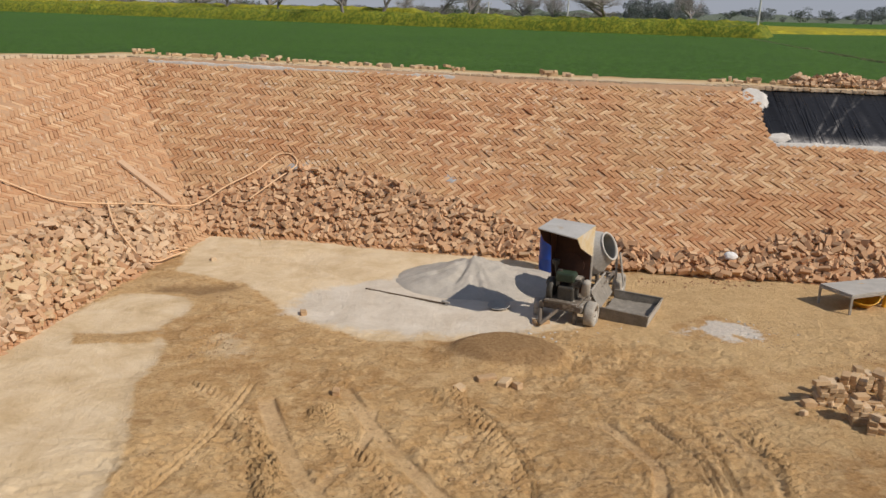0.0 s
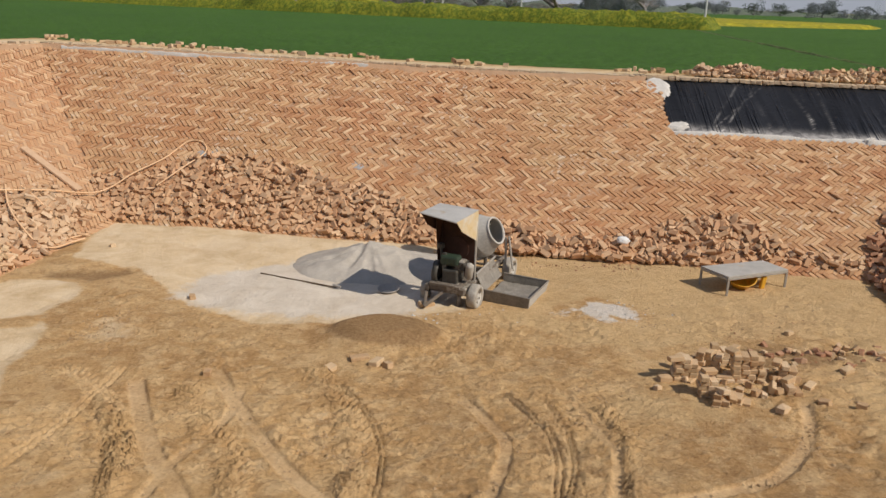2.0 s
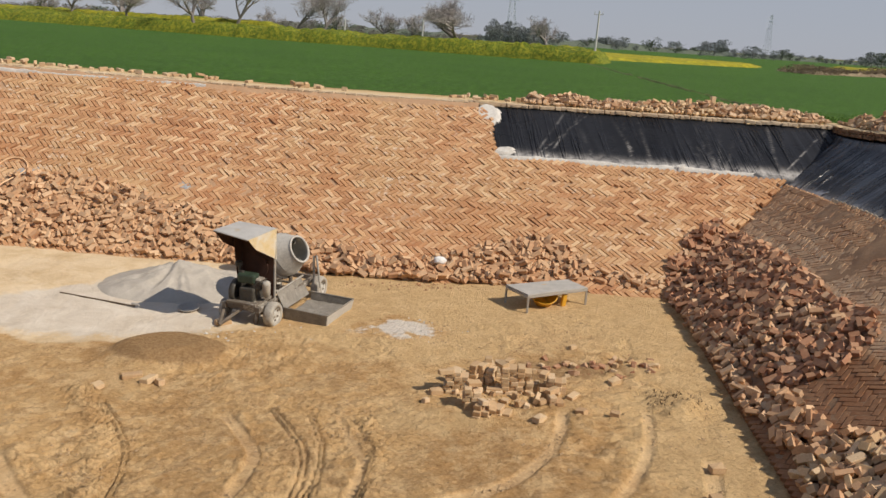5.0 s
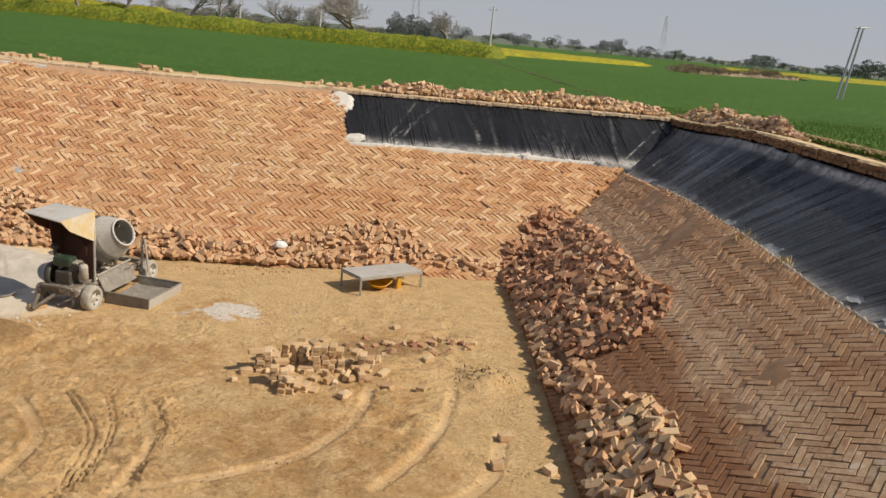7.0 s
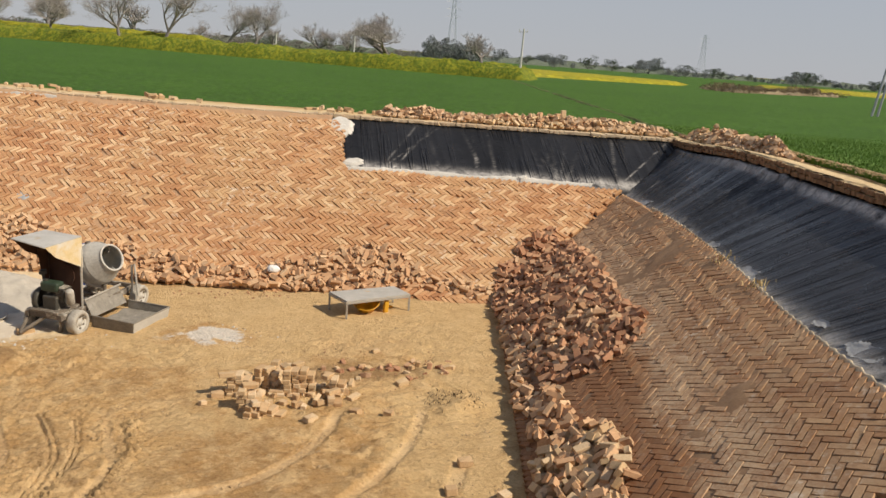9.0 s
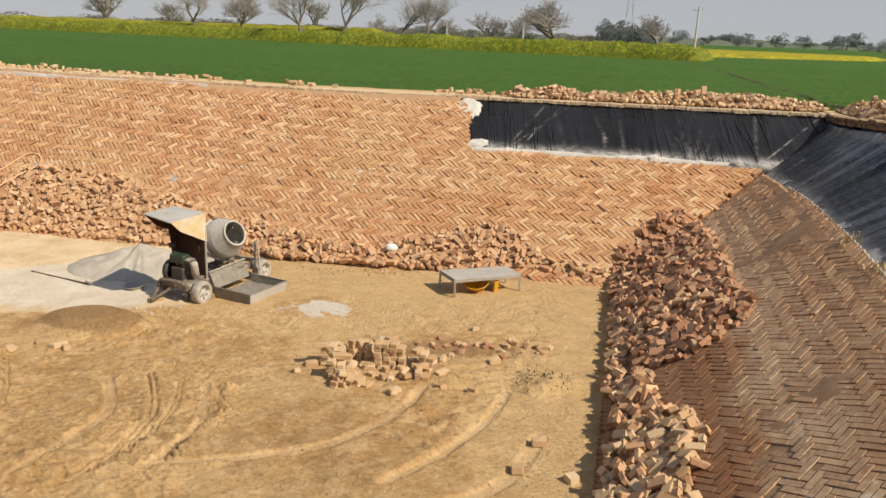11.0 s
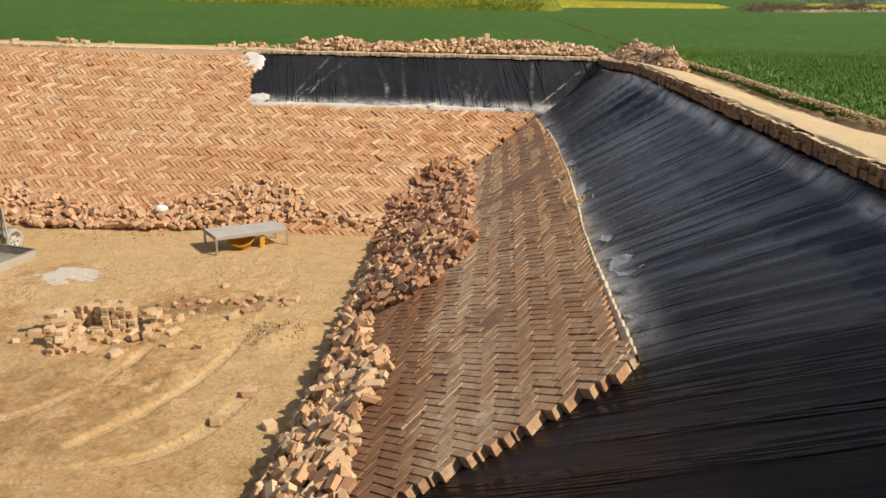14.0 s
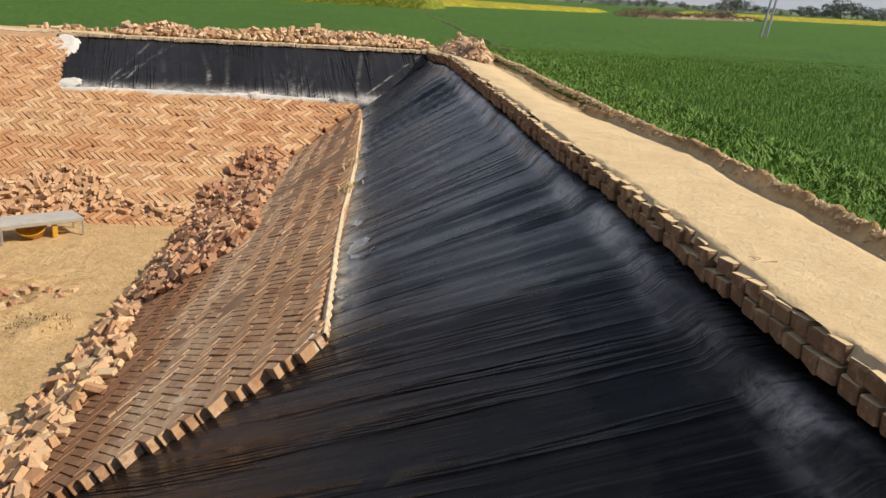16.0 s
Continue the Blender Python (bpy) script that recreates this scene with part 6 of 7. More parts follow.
def concrete_mixer():
    root = tagged(new("concrete_mixer"), "cement-caked mixer with a tilted drum, diesel engine and open hood", "concrete mixer")
    root.matrix_world = pose(1.40, 8.86, 0, 0, 0, -24)
    wheel(root, 0.0, -0.03, 0.155, 0.12)
    wheel(root, -0.66, -0.02, 0.125, 0.10, 14)
    wheel(root, 0.02, 1.22, 0.155, 0.12)
    wheel(root, -0.66, 1.22, 0.155, 0.12)
    for x in (-0.56, -0.10):
        part("rail", box(0.05, 1.62, 0.07, Matrix.Translation((x, 0.58, 0.235))), M_FRAME, root)
    for y in (-0.18, 0.24, 0.72, 1.32):
        part("crossbar", box(0.52, 0.05, 0.06, Matrix.Translation((-0.33, y, 0.235))), M_FRAME, root)
    for y in (-0.03, 1.22):
        part("axle", bar((-0.70, y, 0.145), (0.04, y, 0.145), 0.018), M_FRAME, root)
    part("prop_leg", bar((-0.17, -0.10, 0.24), (-0.17, -0.14, -0.02), 0.026), M_FRAME, root, "cement-splashed prop leg")
    part("drawbar", bar((-0.33, -0.16, 0.22), (-0.50, -0.42, 0.06), 0.022), M_FRAME, root)
    part("drawbar", bar((-0.60, -0.12, 0.22), (-0.50, -0.42, 0.06), 0.022), M_FRAME, root)
    # diesel engine on its bed
    engine = part("engine", box(0.20, 0.26, 0.20, Matrix.Translation((-0.30, -0.02, 0.37)), 0.02), M_IRON, root, "oily single-cylinder diesel engine")
    part("engine_bed", box(0.40, 0.42, 0.035, Matrix.Translation((-0.33, -0.02, 0.285))), M_FRAME, root)
    part("fuel_tank", box(0.24, 0.15, 0.125, Matrix.Translation((-0.32, -0.06, 0.575)), 0.03), M_GREEN, engine, "dark green fuel tank")
    part("filler_cap", lathe([(0.0, 0.03), (0.03, 0.028), (0.032, 0.0)], 14, Matrix.Translation((-0.40, -0.07, 0.625))), M_IRON, engine)
    part("cylinder_head", box(0.13, 0.14, 0.13, Matrix.Translation((-0.20, -0.03, 0.52)), 0.02), M_FRAME, engine, "grey cylinder head")
    for k in range(5):
        part("cooling_fin", box(0.15, 0.16, 0.006, Matrix.Translation((-0.20, -0.03, 0.475 + 0.022 * k)), 0), M_IRON, engine)
    fw = pose(-0.49, -0.03, 0.38, 0, 90, 0)
    part("flywheel", lathe([(0.0, -0.025), (0.05, -0.028), (0.06, -0.012), (0.125, -0.012), (0.13, -0.035), (0.15, -0.035), (0.15, 0.035), (0.13, 0.035), (0.125, 0.012), (0.05, 0.02), (0.0, 0.02)], 30, fw), M_IRON, engine, "dark iron flywheel", True)
    part("silencer", lathe([(0.0, -0.11), (0.035, -0.11), (0.05, -0.09), (0.05, 0.09), (0.035, 0.11), (0.0, 0.11)], 16, pose(-0.08, -0.05, 0.46, 20, 12, 0)), M_TYRE, engine, "dusty silencer", True)
    part("exhaust_pipe", bar((-0.46, -0.02, 0.60), (-0.47, -0.03, 0.72), 0.018), M_IRON, engine)
    part("exhaust_cap", lathe([(0.0, 0.06), (0.045, 0.05), (0.045, 0.0), (0.0, 0.0)], 14, Matrix.Translation((-0.47, -0.03, 0.70))), M_IRON, engine)
    part("air_filter", lathe([(0.0, 0.09), (0.05, 0.085), (0.055, 0.0), (0.0, 0.0)], 16, pose(-0.50, 0.05, 0.44, 0, -80, 0)), M_IRON, engine, "black air filter", True)
    # housing behind the engine and its hood
    part("back_plate", sheet([(-0.55, 0.19, 0.27), (-0.11, 0.19, 0.27), (-0.11, 0.19, 1.10), (-0.55, 0.19, 1.10)], 0.012), M_RUST, root, "dark rusty plate behind the engine")
    part("side_plate", sheet([(-0.555, 0.18, 0.40), (-0.555, 0.18, 1.08), (-0.555, -0.02, 1.08), (-0.555, 0.10, 0.40)], 0.008), M_RUST, root)
    part("belt_guard", lathe([(0.0, -0.008), (0.13, -0.008), (0.14, -0.004), (0.14, 0.008), (0.0, 0.008)], 28, pose(-0.32, 0.172, 0.66, 90, 0, 0)), M_RUST, root, "flat round belt guard")
    part("post", bar((-0.105, 0.20, 0.20), (-0.105, 0.20, 1.02), 0.017), M_LEG, root, "grey upright post")
    part("post", bar((-0.56, 0.20, 0.20), (-0.56, 0.20, 1.10), 0.017), M_FRAME, root)
    hood = part("hood", sheet([(-0.60, -0.37, 1.20), (-0.135, -0.39, 1.145), (-0.085, 0.20, 1.17), (-0.60, 0.20, 1.19)], 0.008), M_HOOD, root, "pale sheet-metal hood")
    part("hood_side", sheet([(-0.133, -0.385, 1.14), (-0.090, 0.20, 1.165), (-0.095, 0.22, 0.77), (-0.130, -0.22, 0.99)], 0.008), M_YELLOW, hood, "faded yellow side panel")
    part("hood_side", sheet([(-0.597, -0.365, 1.195), (-0.597, 0.20, 1.185), (-0.597, 0.22, 0.82), (-0.597, -0.16, 1.00)], 0.008), M_RUST, hood, "dark side panel")
    part("hood_rim", bar((-0.60, -0.372, 1.197), (-0.135, -0.392, 1.142), 0.010, 8), M_HOOD, hood)
    part("hood_back", sheet([(-0.59, 0.205, 0.86), (-0.10, 0.205, 0.82), (-0.095, 0.205, 1.16), (-0.59, 0.205, 1.18)], 0.008), M_HOOD, hood)
    # drum: its mouth looks to the tray's side and up
    dm = Matrix.Translation((-0.02, 0.70, 0.80)) @ Vector((0.887, -0.14, 0.438)).to_track_quat("Z", "Y").to_matrix().to_4x4() @ pose(0, 0, -0.50)
    drum = part("drum", lathe([(0.0, -0.03), (0.10, -0.02), (0.21, 0.02), (0.275, 0.10), (0.285, 0.13), (0.285, 0.27), (0.265, 0.31), (0.175, 0.49), (0.172, 0.50), (0.160, 0.50), (0.158, 0.485), (0.25, 0.30), (0.268, 0.26), (0.268, 0.13), (0.20, 0.04), (0.0, 0.0)], 44, dm), M_DRUM, root, "cement-coated steel drum", True)
    part("mouth_rim", lathe([(0.180, 0.482), (0.186, 0.50), (0.176, 0.512), (0.158, 0.505), (0.158, 0.485)], 40, dm), M_RIM, drum, "pale rolled rim", True)
    part("ring_gear", lathe([(0.284, 0.135), (0.305, 0.138), (0.305, 0.168), (0.284, 0.172)], 48, dm), M_RIM, drum, "pale cement-crusted ring gear")
    part("weld_band", lathe([(0.268, 0.30), (0.273, 0.308), (0.268, 0.318)], 44, dm), M_DRUM, drum)
    for k in range(3):
        a = 2.1 * k + 0.5
        part("paddle", sheet([dm @ Vector((0.255 * math.cos(a), 0.255 * math.sin(a), 0.12)), dm @ Vector((0.15 * math.cos(a), 0.15 * math.sin(a), 0.13)), dm @ Vector((0.11 * math.cos(a + 0.4), 0.11 * math.sin(a + 0.4), 0.40)), dm @ Vector((0.18 * math.cos(a + 0.4), 0.18 * math.sin(a + 0.4), 0.42))], 0.008), M_RIM, drum, "pale mixing paddle")
    # cradle
    for s in (-1, 1):
        top = dm @ Vector((0, 0.31 * s, 0.20))
        part("cradle_arm", bar((top.x, top.y, 0.24), top, 0.025, 10), M_FRAME, root)
        part("trunnion", bar(top, dm @ Vector((0, 0.26 * s, 0.20)), 0.035, 12), M_FRAME, root)
    part("brace", bar((0.0, 1.10, 0.24), (-0.02, 1.12, 0.60), 0.016), M_LEG, root)
    part("brace", bar((0.12, 1.05, 0.20), (0.02, 1.12, 0.62), 0.014), M_LEG, root)
    part("chute_plate", sheet([(-0.10, 0.24, 0.33), (0.04, 0.20, 0.14), (0.00, 0.96, 0.12), (-0.14, 0.98, 0.33)], 0.008), M_TRAY, root, "cement-smeared chute plate")
    part("rail_edge", bar((-0.09, 0.22, 0.34), (-0.13, 1.02, 0.34), 0.014), M_LEG, root)
    return root


concrete_mixer()


def mortar_tray():
    root = tagged(new("mortar_tray"), "shallow rectangular steel mortar tray beside the mixer", "tray")
    root.matrix_world = pose(1.40, 8.86, 0, 0, 0, -24)
    x0, x1, y0, y1, h = 0.03, 0.61, 0.20, 0.96, 0.155
    part("base", box(x1 - x0, y1 - y0, 0.012, Matrix.Translation(((x0 + x1) / 2, (y0 + y1) / 2, 0.03)), 0.002), M_TRAY, root)
    part("wall", sheet([(x0, y0, 0.0), (x1, y0, 0.0), (x1 + 0.02, y0 - 0.02, h), (x0, y0 - 0.02, h + 0.02)], 0.012), M_TRAY, root)
    part("wall", sheet([(x1, y0, 0.0), (x1, y1, 0.0), (x1 + 0.03, y1 + 0.01, h - 0.01), (x1 + 0.02, y0 - 0.02, h)], 0.012), M_HOOD, root, "pale cement-splashed outer wall")
    part("wall", sheet([(x0, y1, 0.0), (x1, y1, 0.0), (x1 + 0.03, y1 + 0.01, h - 0.01), (x0, y1 + 0.01, h)], 0.012), M_TRAY, root)
    for a, b in (((x0, y0 - 0.02, h + 0.02), (x1 + 0.02, y0 - 0.02, h)), ((x1 + 0.02, y0 - 0.02, h), (x1 + 0.03, y1 + 0.01, h - 0.01)), ((x0, y1 + 0.01, h), (x1 + 0.03, y1 + 0.01, h - 0.01))):
        part("rolled_edge", bar(a, b, 0.010, 8), M_TRAY, root)
    bm = bmesh.new()
    bmesh.ops.create_grid(bm, x_segments=24, y_segments=30, size=0.5, matrix=Matrix.Translation(((x0 + x1) / 2, (y0 + y1) / 2, 0.05)) @ Matrix.Diagonal((x1 - x0 - 0.02, y1 - y0 - 0.02, 1, 1)))
    for v in bm.verts:
        v.co.z += 0.05 * float(fractal(np.array(v.co.x * 6), np.array(v.co.y * 6), 3)) + 0.08 * max(0, 0.22 - v.co.x)
    part("dried_mortar", bm, M_TRAY, root, "dried grey mortar residue", True)
    return root


mortar_tray()


def barrel(x, y, rad, tall):
    root = tagged(new("plastic_barrel"), "blue plastic barrel standing behind the mixer", "barrel")
    root.location = (x, y, 0)
    prof = [(0.0, 0.0), (rad * 0.94, 0.0), (rad, 0.02), (rad, tall * 0.30), (rad * 1.03, tall * 0.32), (rad * 1.03, tall * 0.35), (rad, tall * 0.37), (rad, tall * 0.66), (rad * 1.03, tall * 0.68), (rad * 1.03, tall * 0.71), (rad, tall * 0.73), (rad * 0.98, tall * 0.96), (rad * 0.9, tall), (rad * 0.86, tall), (rad * 0.86, tall * 0.94), (0.0, tall * 0.93)]
    part("body", lathe(prof, 36), M_BLUE, root, smooth=True)
    part("rim", lathe([(rad * 0.98, tall * 0.95), (rad * 1.02, tall * 0.965), (rad * 1.02, tall * 0.985), (rad * 0.95, tall * 1.0)], 36), M_BLUE, root, smooth=True)
    return root


barrel(1.09, 10.95, 0.15, 0.60)


def sand_heap():
    X, Y = np.meshgrid(np.linspace(-1.7, 1.5, 130), np.linspace(9.1, 11.5, 110))
    r = np.sqrt(((X + 0.02 - 0.25 * (X > 0) * X) / 1.15) ** 2 + ((Y - 10.33) / 0.88) ** 2)
    turn = np.arctan2(Y - 10.33, X + 0.02)
    gully = np.abs(fractal(turn * 2.3 + 0.6 * r, turn * 0 + 4.4, 3)) * 2.2  # ridges running down from the top
    Z = 0.39 * np.clip(1 - r, 0, 1) ** 1.05 + 0.14 * np.clip(1.15 - r, 0, 1) * fractal(X * 2.4, Y * 2.4, 4) - 0.16 * gully * np.clip(r * 2.2, 0, 1) * np.clip(1 - r, 0, 1)
    Z -= 0.05 * np.exp(-((X + 0.16 - 0.35 * (Y - 10.1)) / 0.05) ** 2) * np.clip(1 - r, 0, 1)
    Z = Z + 0.012 * fractal(X * 16, Y * 16, 3) * np.clip(1.2 - r, 0, 1) * 2 - 0.06 * smoothstep(0.85, 1.15, r)
    ob = grid_mesh("sand_mound", X, Y, Z - 0.01, M_CEMENT)
    return tagged(ob, "low heap of grey sand and stone dust", "sand heap")


sand_heap()


def bench():
    root = tagged(new("bench"), "low bench with a pale board and thin steel legs", "bench")
    fl, fr, br, bl = (4.72, 9.47), (5.66, 9.86), (5.47, 10.24), (4.50, 9.90)
    z = 0.265
    part("board", sheet([(*fl, z), (*fr, z), (*br, z), (*bl, z)], 0.018), M_BENCH, root)
    for x, y in (fl, fr, br, bl):
        part("leg", bar((x * 0.985 + 5.09 * 0.015, y * 0.985 + 9.87 * 0.015, -0.02), (x * 0.985 + 5.09 * 0.015, y * 0.985 + 9.87 * 0.015, z - 0.008), 0.014, 8, flat=(0.028, 0.028)), M_LEG, root)
    for a, b in ((fl, fr), (fr, br), (br, bl), (bl, fl)):
        part("apron", bar((*a, z - 0.028), (*b, z - 0.028), 0.012, 8, flat=(0.022, 0.03)), M_LEG, root)
    return root


bench()


def basin():
    root = tagged(new("plastic_basin"), "yellow plastic basin tipped on its side under the bench", "basin")
    root.matrix_world = pose(5.14, 9.80, 0.075, 0, 0, 20)
    part("bowl", lathe([(0.0, -0.10), (0.10, -0.10), (0.13, -0.07), (0.18, 0.05), (0.195, 0.06), (0.195, 0.07), (0.175, 0.06), (0.12, -0.06), (0.09, -0.085), (0.0, -0.085)], 36, pose(-0.10, 0.05, 0.05, 24, -14, 0)), M_TUB, root, smooth=True)
    part("stand", box(0.07, 0.05, 0.21, pose(0.15, -0.08, 0.02, 8, 0, 0), 0.012), M_TUB, root, "upright yellow foot")
    part("rim_strip", bar((0.12, -0.06, 0.05), (0.30, 0.02, -0.02), 0.012, 8), M_TUB, root)
    return root


basin()


def cloth_bag():
    bm = bmesh.new()
    bmesh.ops.create_uvsphere(bm, u_segments=28, v_segments=18, radius=1.0)
    for v in bm.verts:
        k = 1 + 0.5 * float(fractal(np.array(v.co.x * 1.6 + 3), np.array(v.co.y * 1.6 + v.co.z), 4))
        v.co = Vector((v.co.x * 0.17 * k, v.co.y * 0.12 * k, max(v.co.z, -0.5) * 0.10 * k))
    me = bpy.data.meshes.new("cement_bag")
    bm.to_mesh(me)
    bm.free()
    me.materials.append(M_BAG)
    me.polygons.foreach_set("use_smooth", [True] * len(me.polygons))
    ob = tagged(new("cement_bag", me), "crumpled empty white woven bag on the bricks", "bag")
    ob.matrix_world = pose(3.70, 11.08, 0.26, 22, 0, 10) @ Matrix.Diagonal((0.62, 0.6, 0.55, 1))


cloth_bag()


def pan(x, y, z):
    ob = part("mortar_pan", lathe([(0.0, 0.0), (0.06, 0.004), (0.105, 0.025), (0.135, 0.062), (0.142, 0.064), (0.142, 0.07), (0.13, 0.067), (0.10, 0.032), (0.058, 0.012), (0.0, 0.01)], 36), M_PAN, None, smooth=True)
    tagged(ob, "dull steel mortar pan lying by the gravel", "pan")
    ob.matrix_world = pose(x, y, z, 6, -4, 0)


pan(0.32, 9.28, 0.0)


def shovel():
    root = tagged(new("long_pole"), "thin dark wooden pole lying on the dust", "pole")
    part("shaft", bar((-1.42, 9.86, 0.015), (-0.36, 9.34, 0.03), 0.011, 10), M_WOOD, root)
    part("ferrule", bar((-0.40, 9.36, 0.06), (-0.30, 9.31, 0.05), 0.015, 10), M_PAN, root, "dull steel ferrule")
    return root


shovel()


def on_slope(x, y, lift=0.08):
    return (x, y, surface(x, y) + lift)


def hoses():
    runs = [
        ([(-7.6, 9.9), (-6.43, 10.45), (-5.93, 10.65), (-5.47, 10.98), (-5.06, 11.75), (-4.6, 12.6), (-4.14, 13.05), (-3.75, 13.42), (-3.43, 13.72), (-3.17, 13.69), (-3.06, 13.47), (-3.3, 13.1), (-3.7, 12.75)], "long orange hose snaking over the brick slope"),
        ([(-5.42, 11.3), (-5.21, 10.9), (-4.95, 10.6), (-4.63, 10.55), (-4.5, 11.0), (-4.3, 11.35)], "orange hose looped over loose bricks"),
        ([(-5.3, 11.5), (-5.01, 11.4), (-4.58, 11.3), (-4.22, 11.22)], "orange hose end lying on the floor"),
        ([(-4.62, 10.5), (-4.45, 10.62), (-4.35, 10.9), (-4.25, 11.1)], "orange hose end lying on the floor"),
    ]
    for pts, label in runs:
        q = [(x, y, surface(x, y) + (0.08 if surface(x, y) > 0.75 else (0.19 if surface(x, y) > 0.12 else 0.05))) for x, y in pts]
        tagged(pipe("garden_hose", q, 0.013, M_HOSE), label, "hose", "hoses on the bricks")


hoses()


def plank_on_slope(a, b, wide, thick):
    """A board lying flat on the bricks from a to b."""
    a, b = Vector(on_slope(*a, 0.075)), Vector(on_slope(*b, 0.075))
    x = (b - a).normalized()
    e = 0.1
    n = Vector((surface(a.x - e, a.y) - surface(a.x + e, a.y), surface(a.x, a.y - e) - surface(a.x, a.y + e), 2 * e)).normalized()
    y = n.cross(x).normalized()
    m = Matrix((x, y, x.cross(y))).transposed().to_4x4()
    m.translation = (a + b) / 2
    ob = part("timber_plank", box((b - a).length, wide, thick, None, 0.006), M_DUSTY, None)
    ob.matrix_world = m
    return tagged(ob, "dusty brown timber plank lying up the brick slope", "plank")


plank_on_slope((-5.80, 12.72), (-4.86, 12.50), 0.15, 0.04)


M_SMEAR = plain("dried_mortar_smear", (0.24, 0.25, 0.26), (0.44, 0.45, 0.46), 0.9, scale=7, grain=45, depth=0.006, here=False)
# this cream also stands for sun on the mortared brick ends
M_CREAM = plain("sunlit_mortar_edge", (0.46, 0.36, 0.235), (0.70, 0.59, 0.42), 0.95, scale=9, grain=45, depth=0.01, here=False)


# ---- spilled mortar along the sheet's lower edge ----
def mortar_band(side, u0, u1, f0, wide, lift, seed, label, material=M_LIME):
    a, b, c, d = [Vector((*p, 0)) for p in SIDES[side]]
    U, V = np.meshgrid(np.linspace(u0, u1, int(600 * abs(u1 - u0)) + 40), np.linspace(-1, 1, 12))
    s = U * 12
    edge = 0.6 + 1.3 * fractal(s * 1.7, np.full_like(s, seed), 4)
    F = f0 + 0.012 * fractal(s * 1.1, np.full_like(s, seed + 7.0), 3) + V * wide * np.clip(edge, 0.12, 1.6)
    tx, ty = a.x + (b.x - a.x) * U, a.y + (b.y - a.y) * U
    X, Y = tx + (c.x + (d.x - c.x) * U - tx) * F, ty + (c.y + (d.y - c.y) * U - ty) * F
    Z = F * rise_at(side, X, Y) + lift + 0.05 * (1 - V ** 2) * np.clip(edge, 0, 1.4) + 0.05 * fractal(X * 8, Y * 8, 3) * (1 - V ** 2) - 0.03 * np.abs(V) ** 3
    ob = grid_mesh("spilled_mortar", X, Y, Z, material)
    return tagged(ob, label, "mortar", "mortar along the sheet")




def paving_trim(y0, y1, label):
    """Small cream points sticking out atop the shaded paving: mortared brick ends painted sunlit."""
    ys = np.linspace(y0, y1, 900)
    lo, hi = np.full(ys.shape, 6.0), np.full(ys.shape, 11.5)
    for _ in range(30):
        m = (lo + hi) / 2
        below = frac("right", m, ys) < edge_right(ys)
        lo, hi = np.where(below, m, lo), np.where(below, hi, m)
    V = np.linspace(-1, 1, 9)[:, None]
    Y = np.repeat(ys[None], 9, 0)
    point = 0.35 + 0.65 * np.abs(((Y * 7.1 + 0.8 * fractal(Y * 3, Y * 0 + 1.1, 2)) % 1.0) - 0.5) * 2
    wide = (0.042 - 0.018 * smoothstep(5.5, 8.0, Y)) * point * np.clip(0.9 + 1.5 * fractal(Y * 1.1, Y * 0 + 6.2, 3), 0.25, 1.5)
    X = hi[None] + 0.008 + V * wide
    Z = side_height("right", X, Y) + 0.012 + 0.022 * (1 - V ** 2) * point + 0.02 * fractal(X * 11, Y * 11, 3) - 0.05 * np.abs(V) ** 3
    return tagged(grid_mesh("spilled_mortar", X, Y, Z, M_CREAM), label, "mortar", "mortar along the sheet")


paving_trim(2.72, 10.6, "thin cream edge of mortar and sunlit brick ends along the paving")
mortar_band("far", 0.64, 0.965, 0.668, 0.027, 0.0, 2.2, "strip of pale spilled mortar above the brickwork")


mortar_band("far", 0.02, 0.36, 0.968, 0.011, 0.045, 9.4, "ragged strip of pale mortar below the bank's edge")


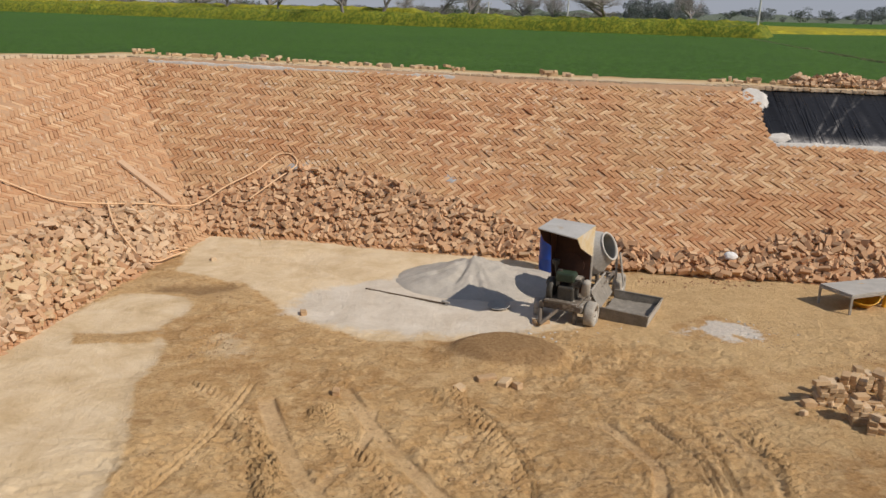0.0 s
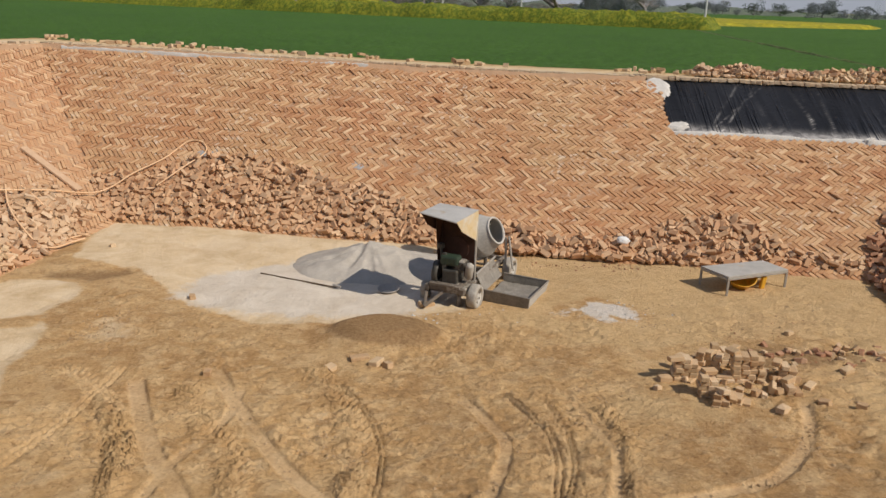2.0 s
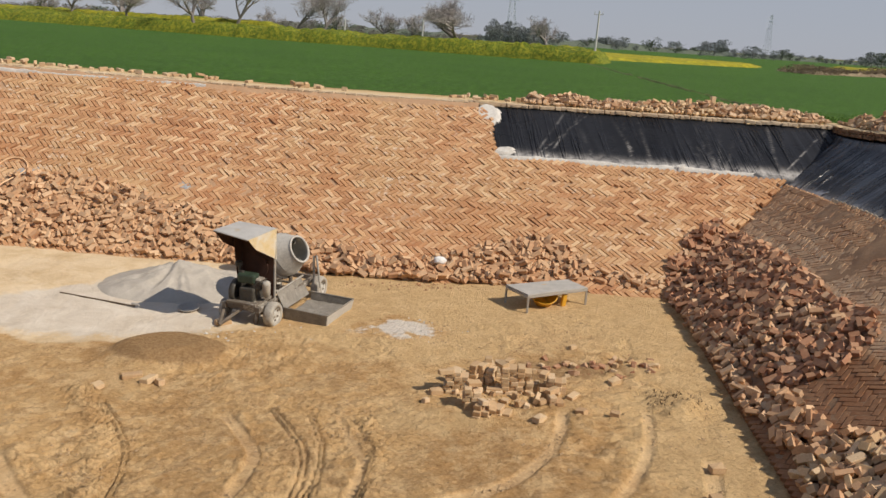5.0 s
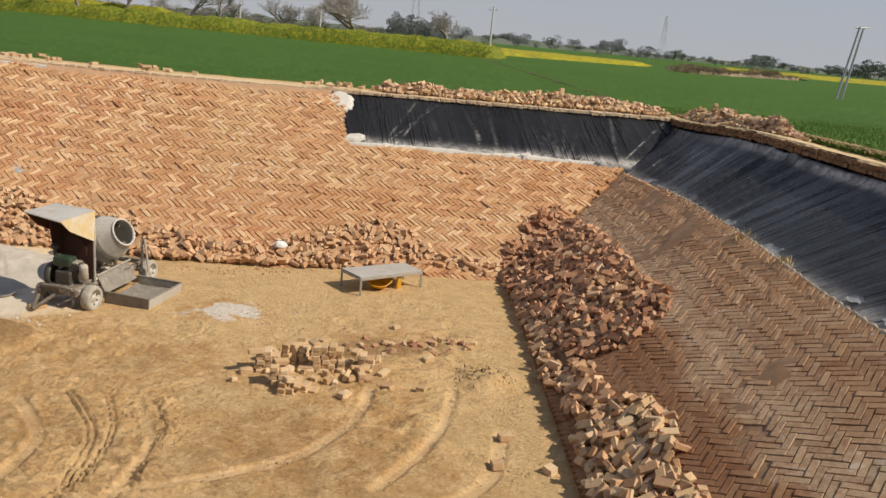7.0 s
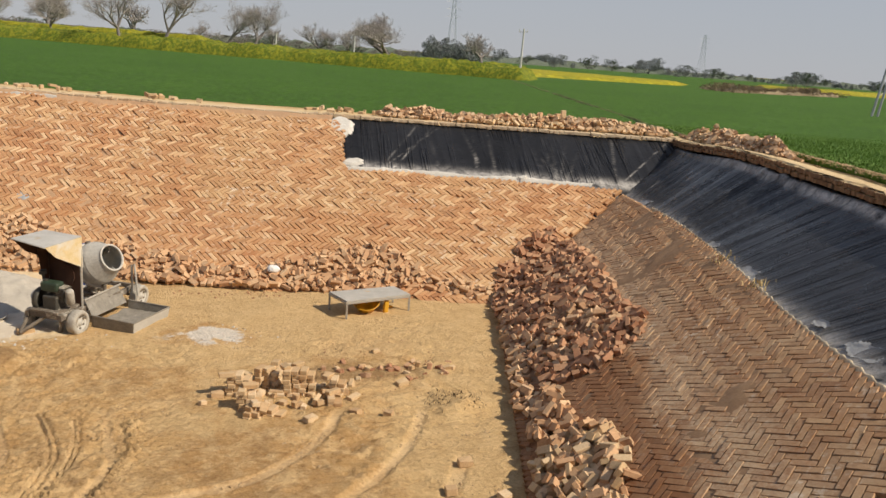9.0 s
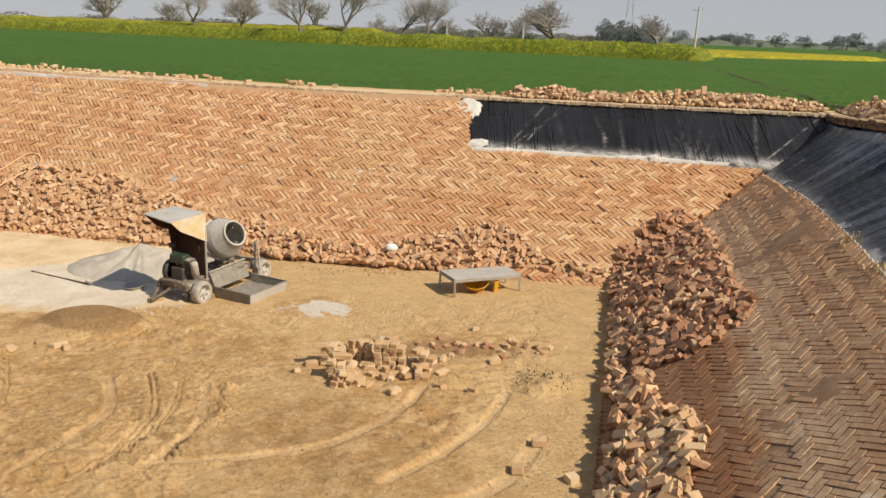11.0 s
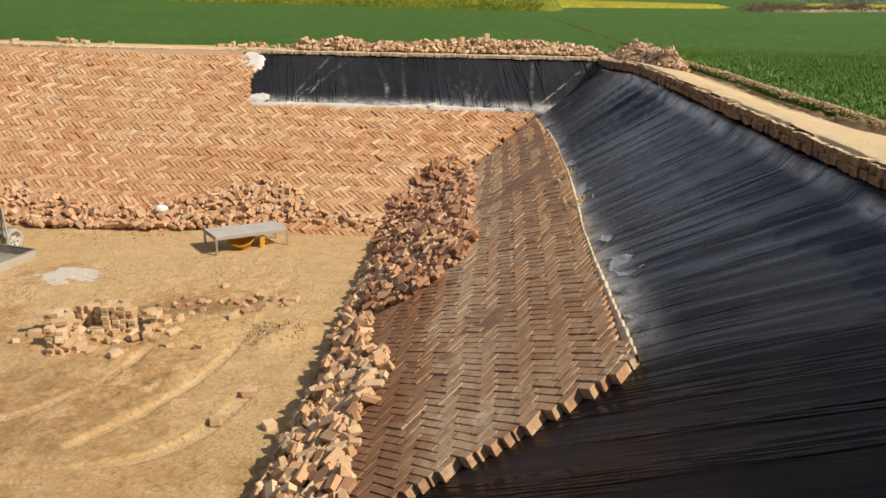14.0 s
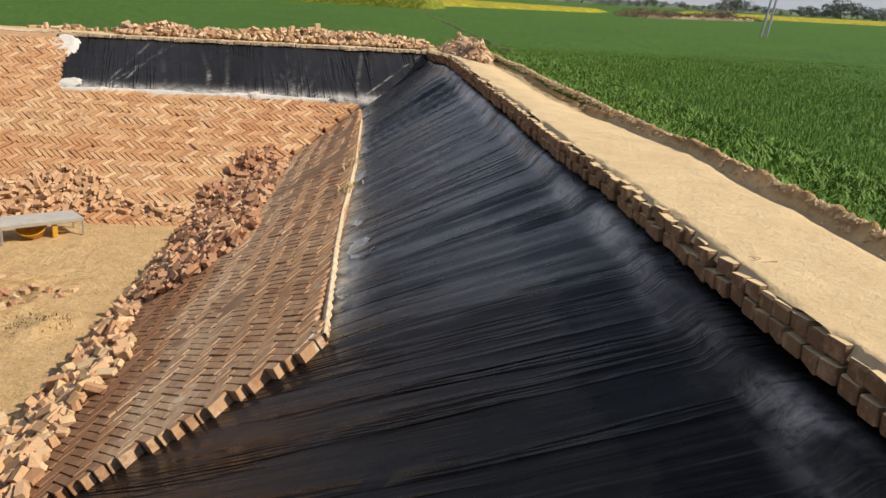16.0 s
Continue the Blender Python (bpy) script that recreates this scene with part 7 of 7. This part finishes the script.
def mortar_dab(x, y, rx, ry, high, seed, label, material=M_LIME, ragged_=1.0):
    bm = bmesh.new()
    bmesh.ops.create_grid(bm, x_segments=22, y_segments=22, size=1.0)
    bare = set()
    for v in bm.verts:
        a, b = v.co.x, v.co.y
        k = max(0.0, 1 - math.hypot(a, b) * (1 + ragged_ * float(fractal(np.array(a * 2.4 + seed), np.array(b * 2.4), 3))))
        px, py = x + a * rx, y + b * ry
        if k < 0.04:
            bare.add(v)
        v.co = Vector((px, py, surface(px, py) - 0.04 + (high + 0.06) * min(1, k * 2.5) + 0.02 * float(fractal(np.array(px * 9), np.array(py * 9), 3))))
    bmesh.ops.delete(bm, geom=[v for v in bm.verts if v in bare], context="VERTS")
    ob = part("spilled_mortar", bm, material, None, smooth=True)
    return tagged(ob, label, "mortar", "mortar along the sheet")


mortar_dab(4.84, 14.34, 0.30, 0.30, 0.04, 1, "pale mortar patch where brickwork meets sheet", ragged_=0.35)
mortar_dab(5.02, 13.42, 0.26, 0.10, 0.015, 2, "lump of pale mortar at the brickwork's corner")
mortar_dab(8.05, 12.78, 0.10, 0.05, 0.05, 3, "white lump of mortar on the brickwork's edge")
for _x, _y, _a, _b, _s in ((-3.0, 13.50, 0.34, 0.10, 11), (-2.65, 13.84, 0.16, 0.13, 12), (-2.35, 13.25, 0.30, 0.09, 13), (-0.43, 13.0, 0.14, 0.12, 14)):
    mortar_dab(_x, _y, _a, _b, 0.032, _s, "thin grey mortar splash on the laid bricks", M_SMEAR)
for _x, _y, _a, _b, _s in ((8.53, 4.20, 0.15, 0.36, 5), (8.30, 3.45, 0.07, 0.20, 6), (8.64, 4.95, 0.07, 0.16, 7), (8.90, 6.70, 0.15, 0.36, 8), (9.74, 11.3, 0.14, 0.35, 9), (9.16, 7.9, 0.08, 0.2, 10)):
    mortar_dab(_x, _y, _a * 0.7, _b * 0.75, -0.072, _s, "thin grey mortar smear on the black sheet", M_SMEAR)


# ---- the site plan to metres ----
bpy.context.view_layer.update()
for _ob in [o for o in scene.objects if o.parent is None and o.type in ("MESH", "EMPTY")]:
    _ob.matrix_world = Matrix.Scale(SITE, 4) @ _ob.matrix_world
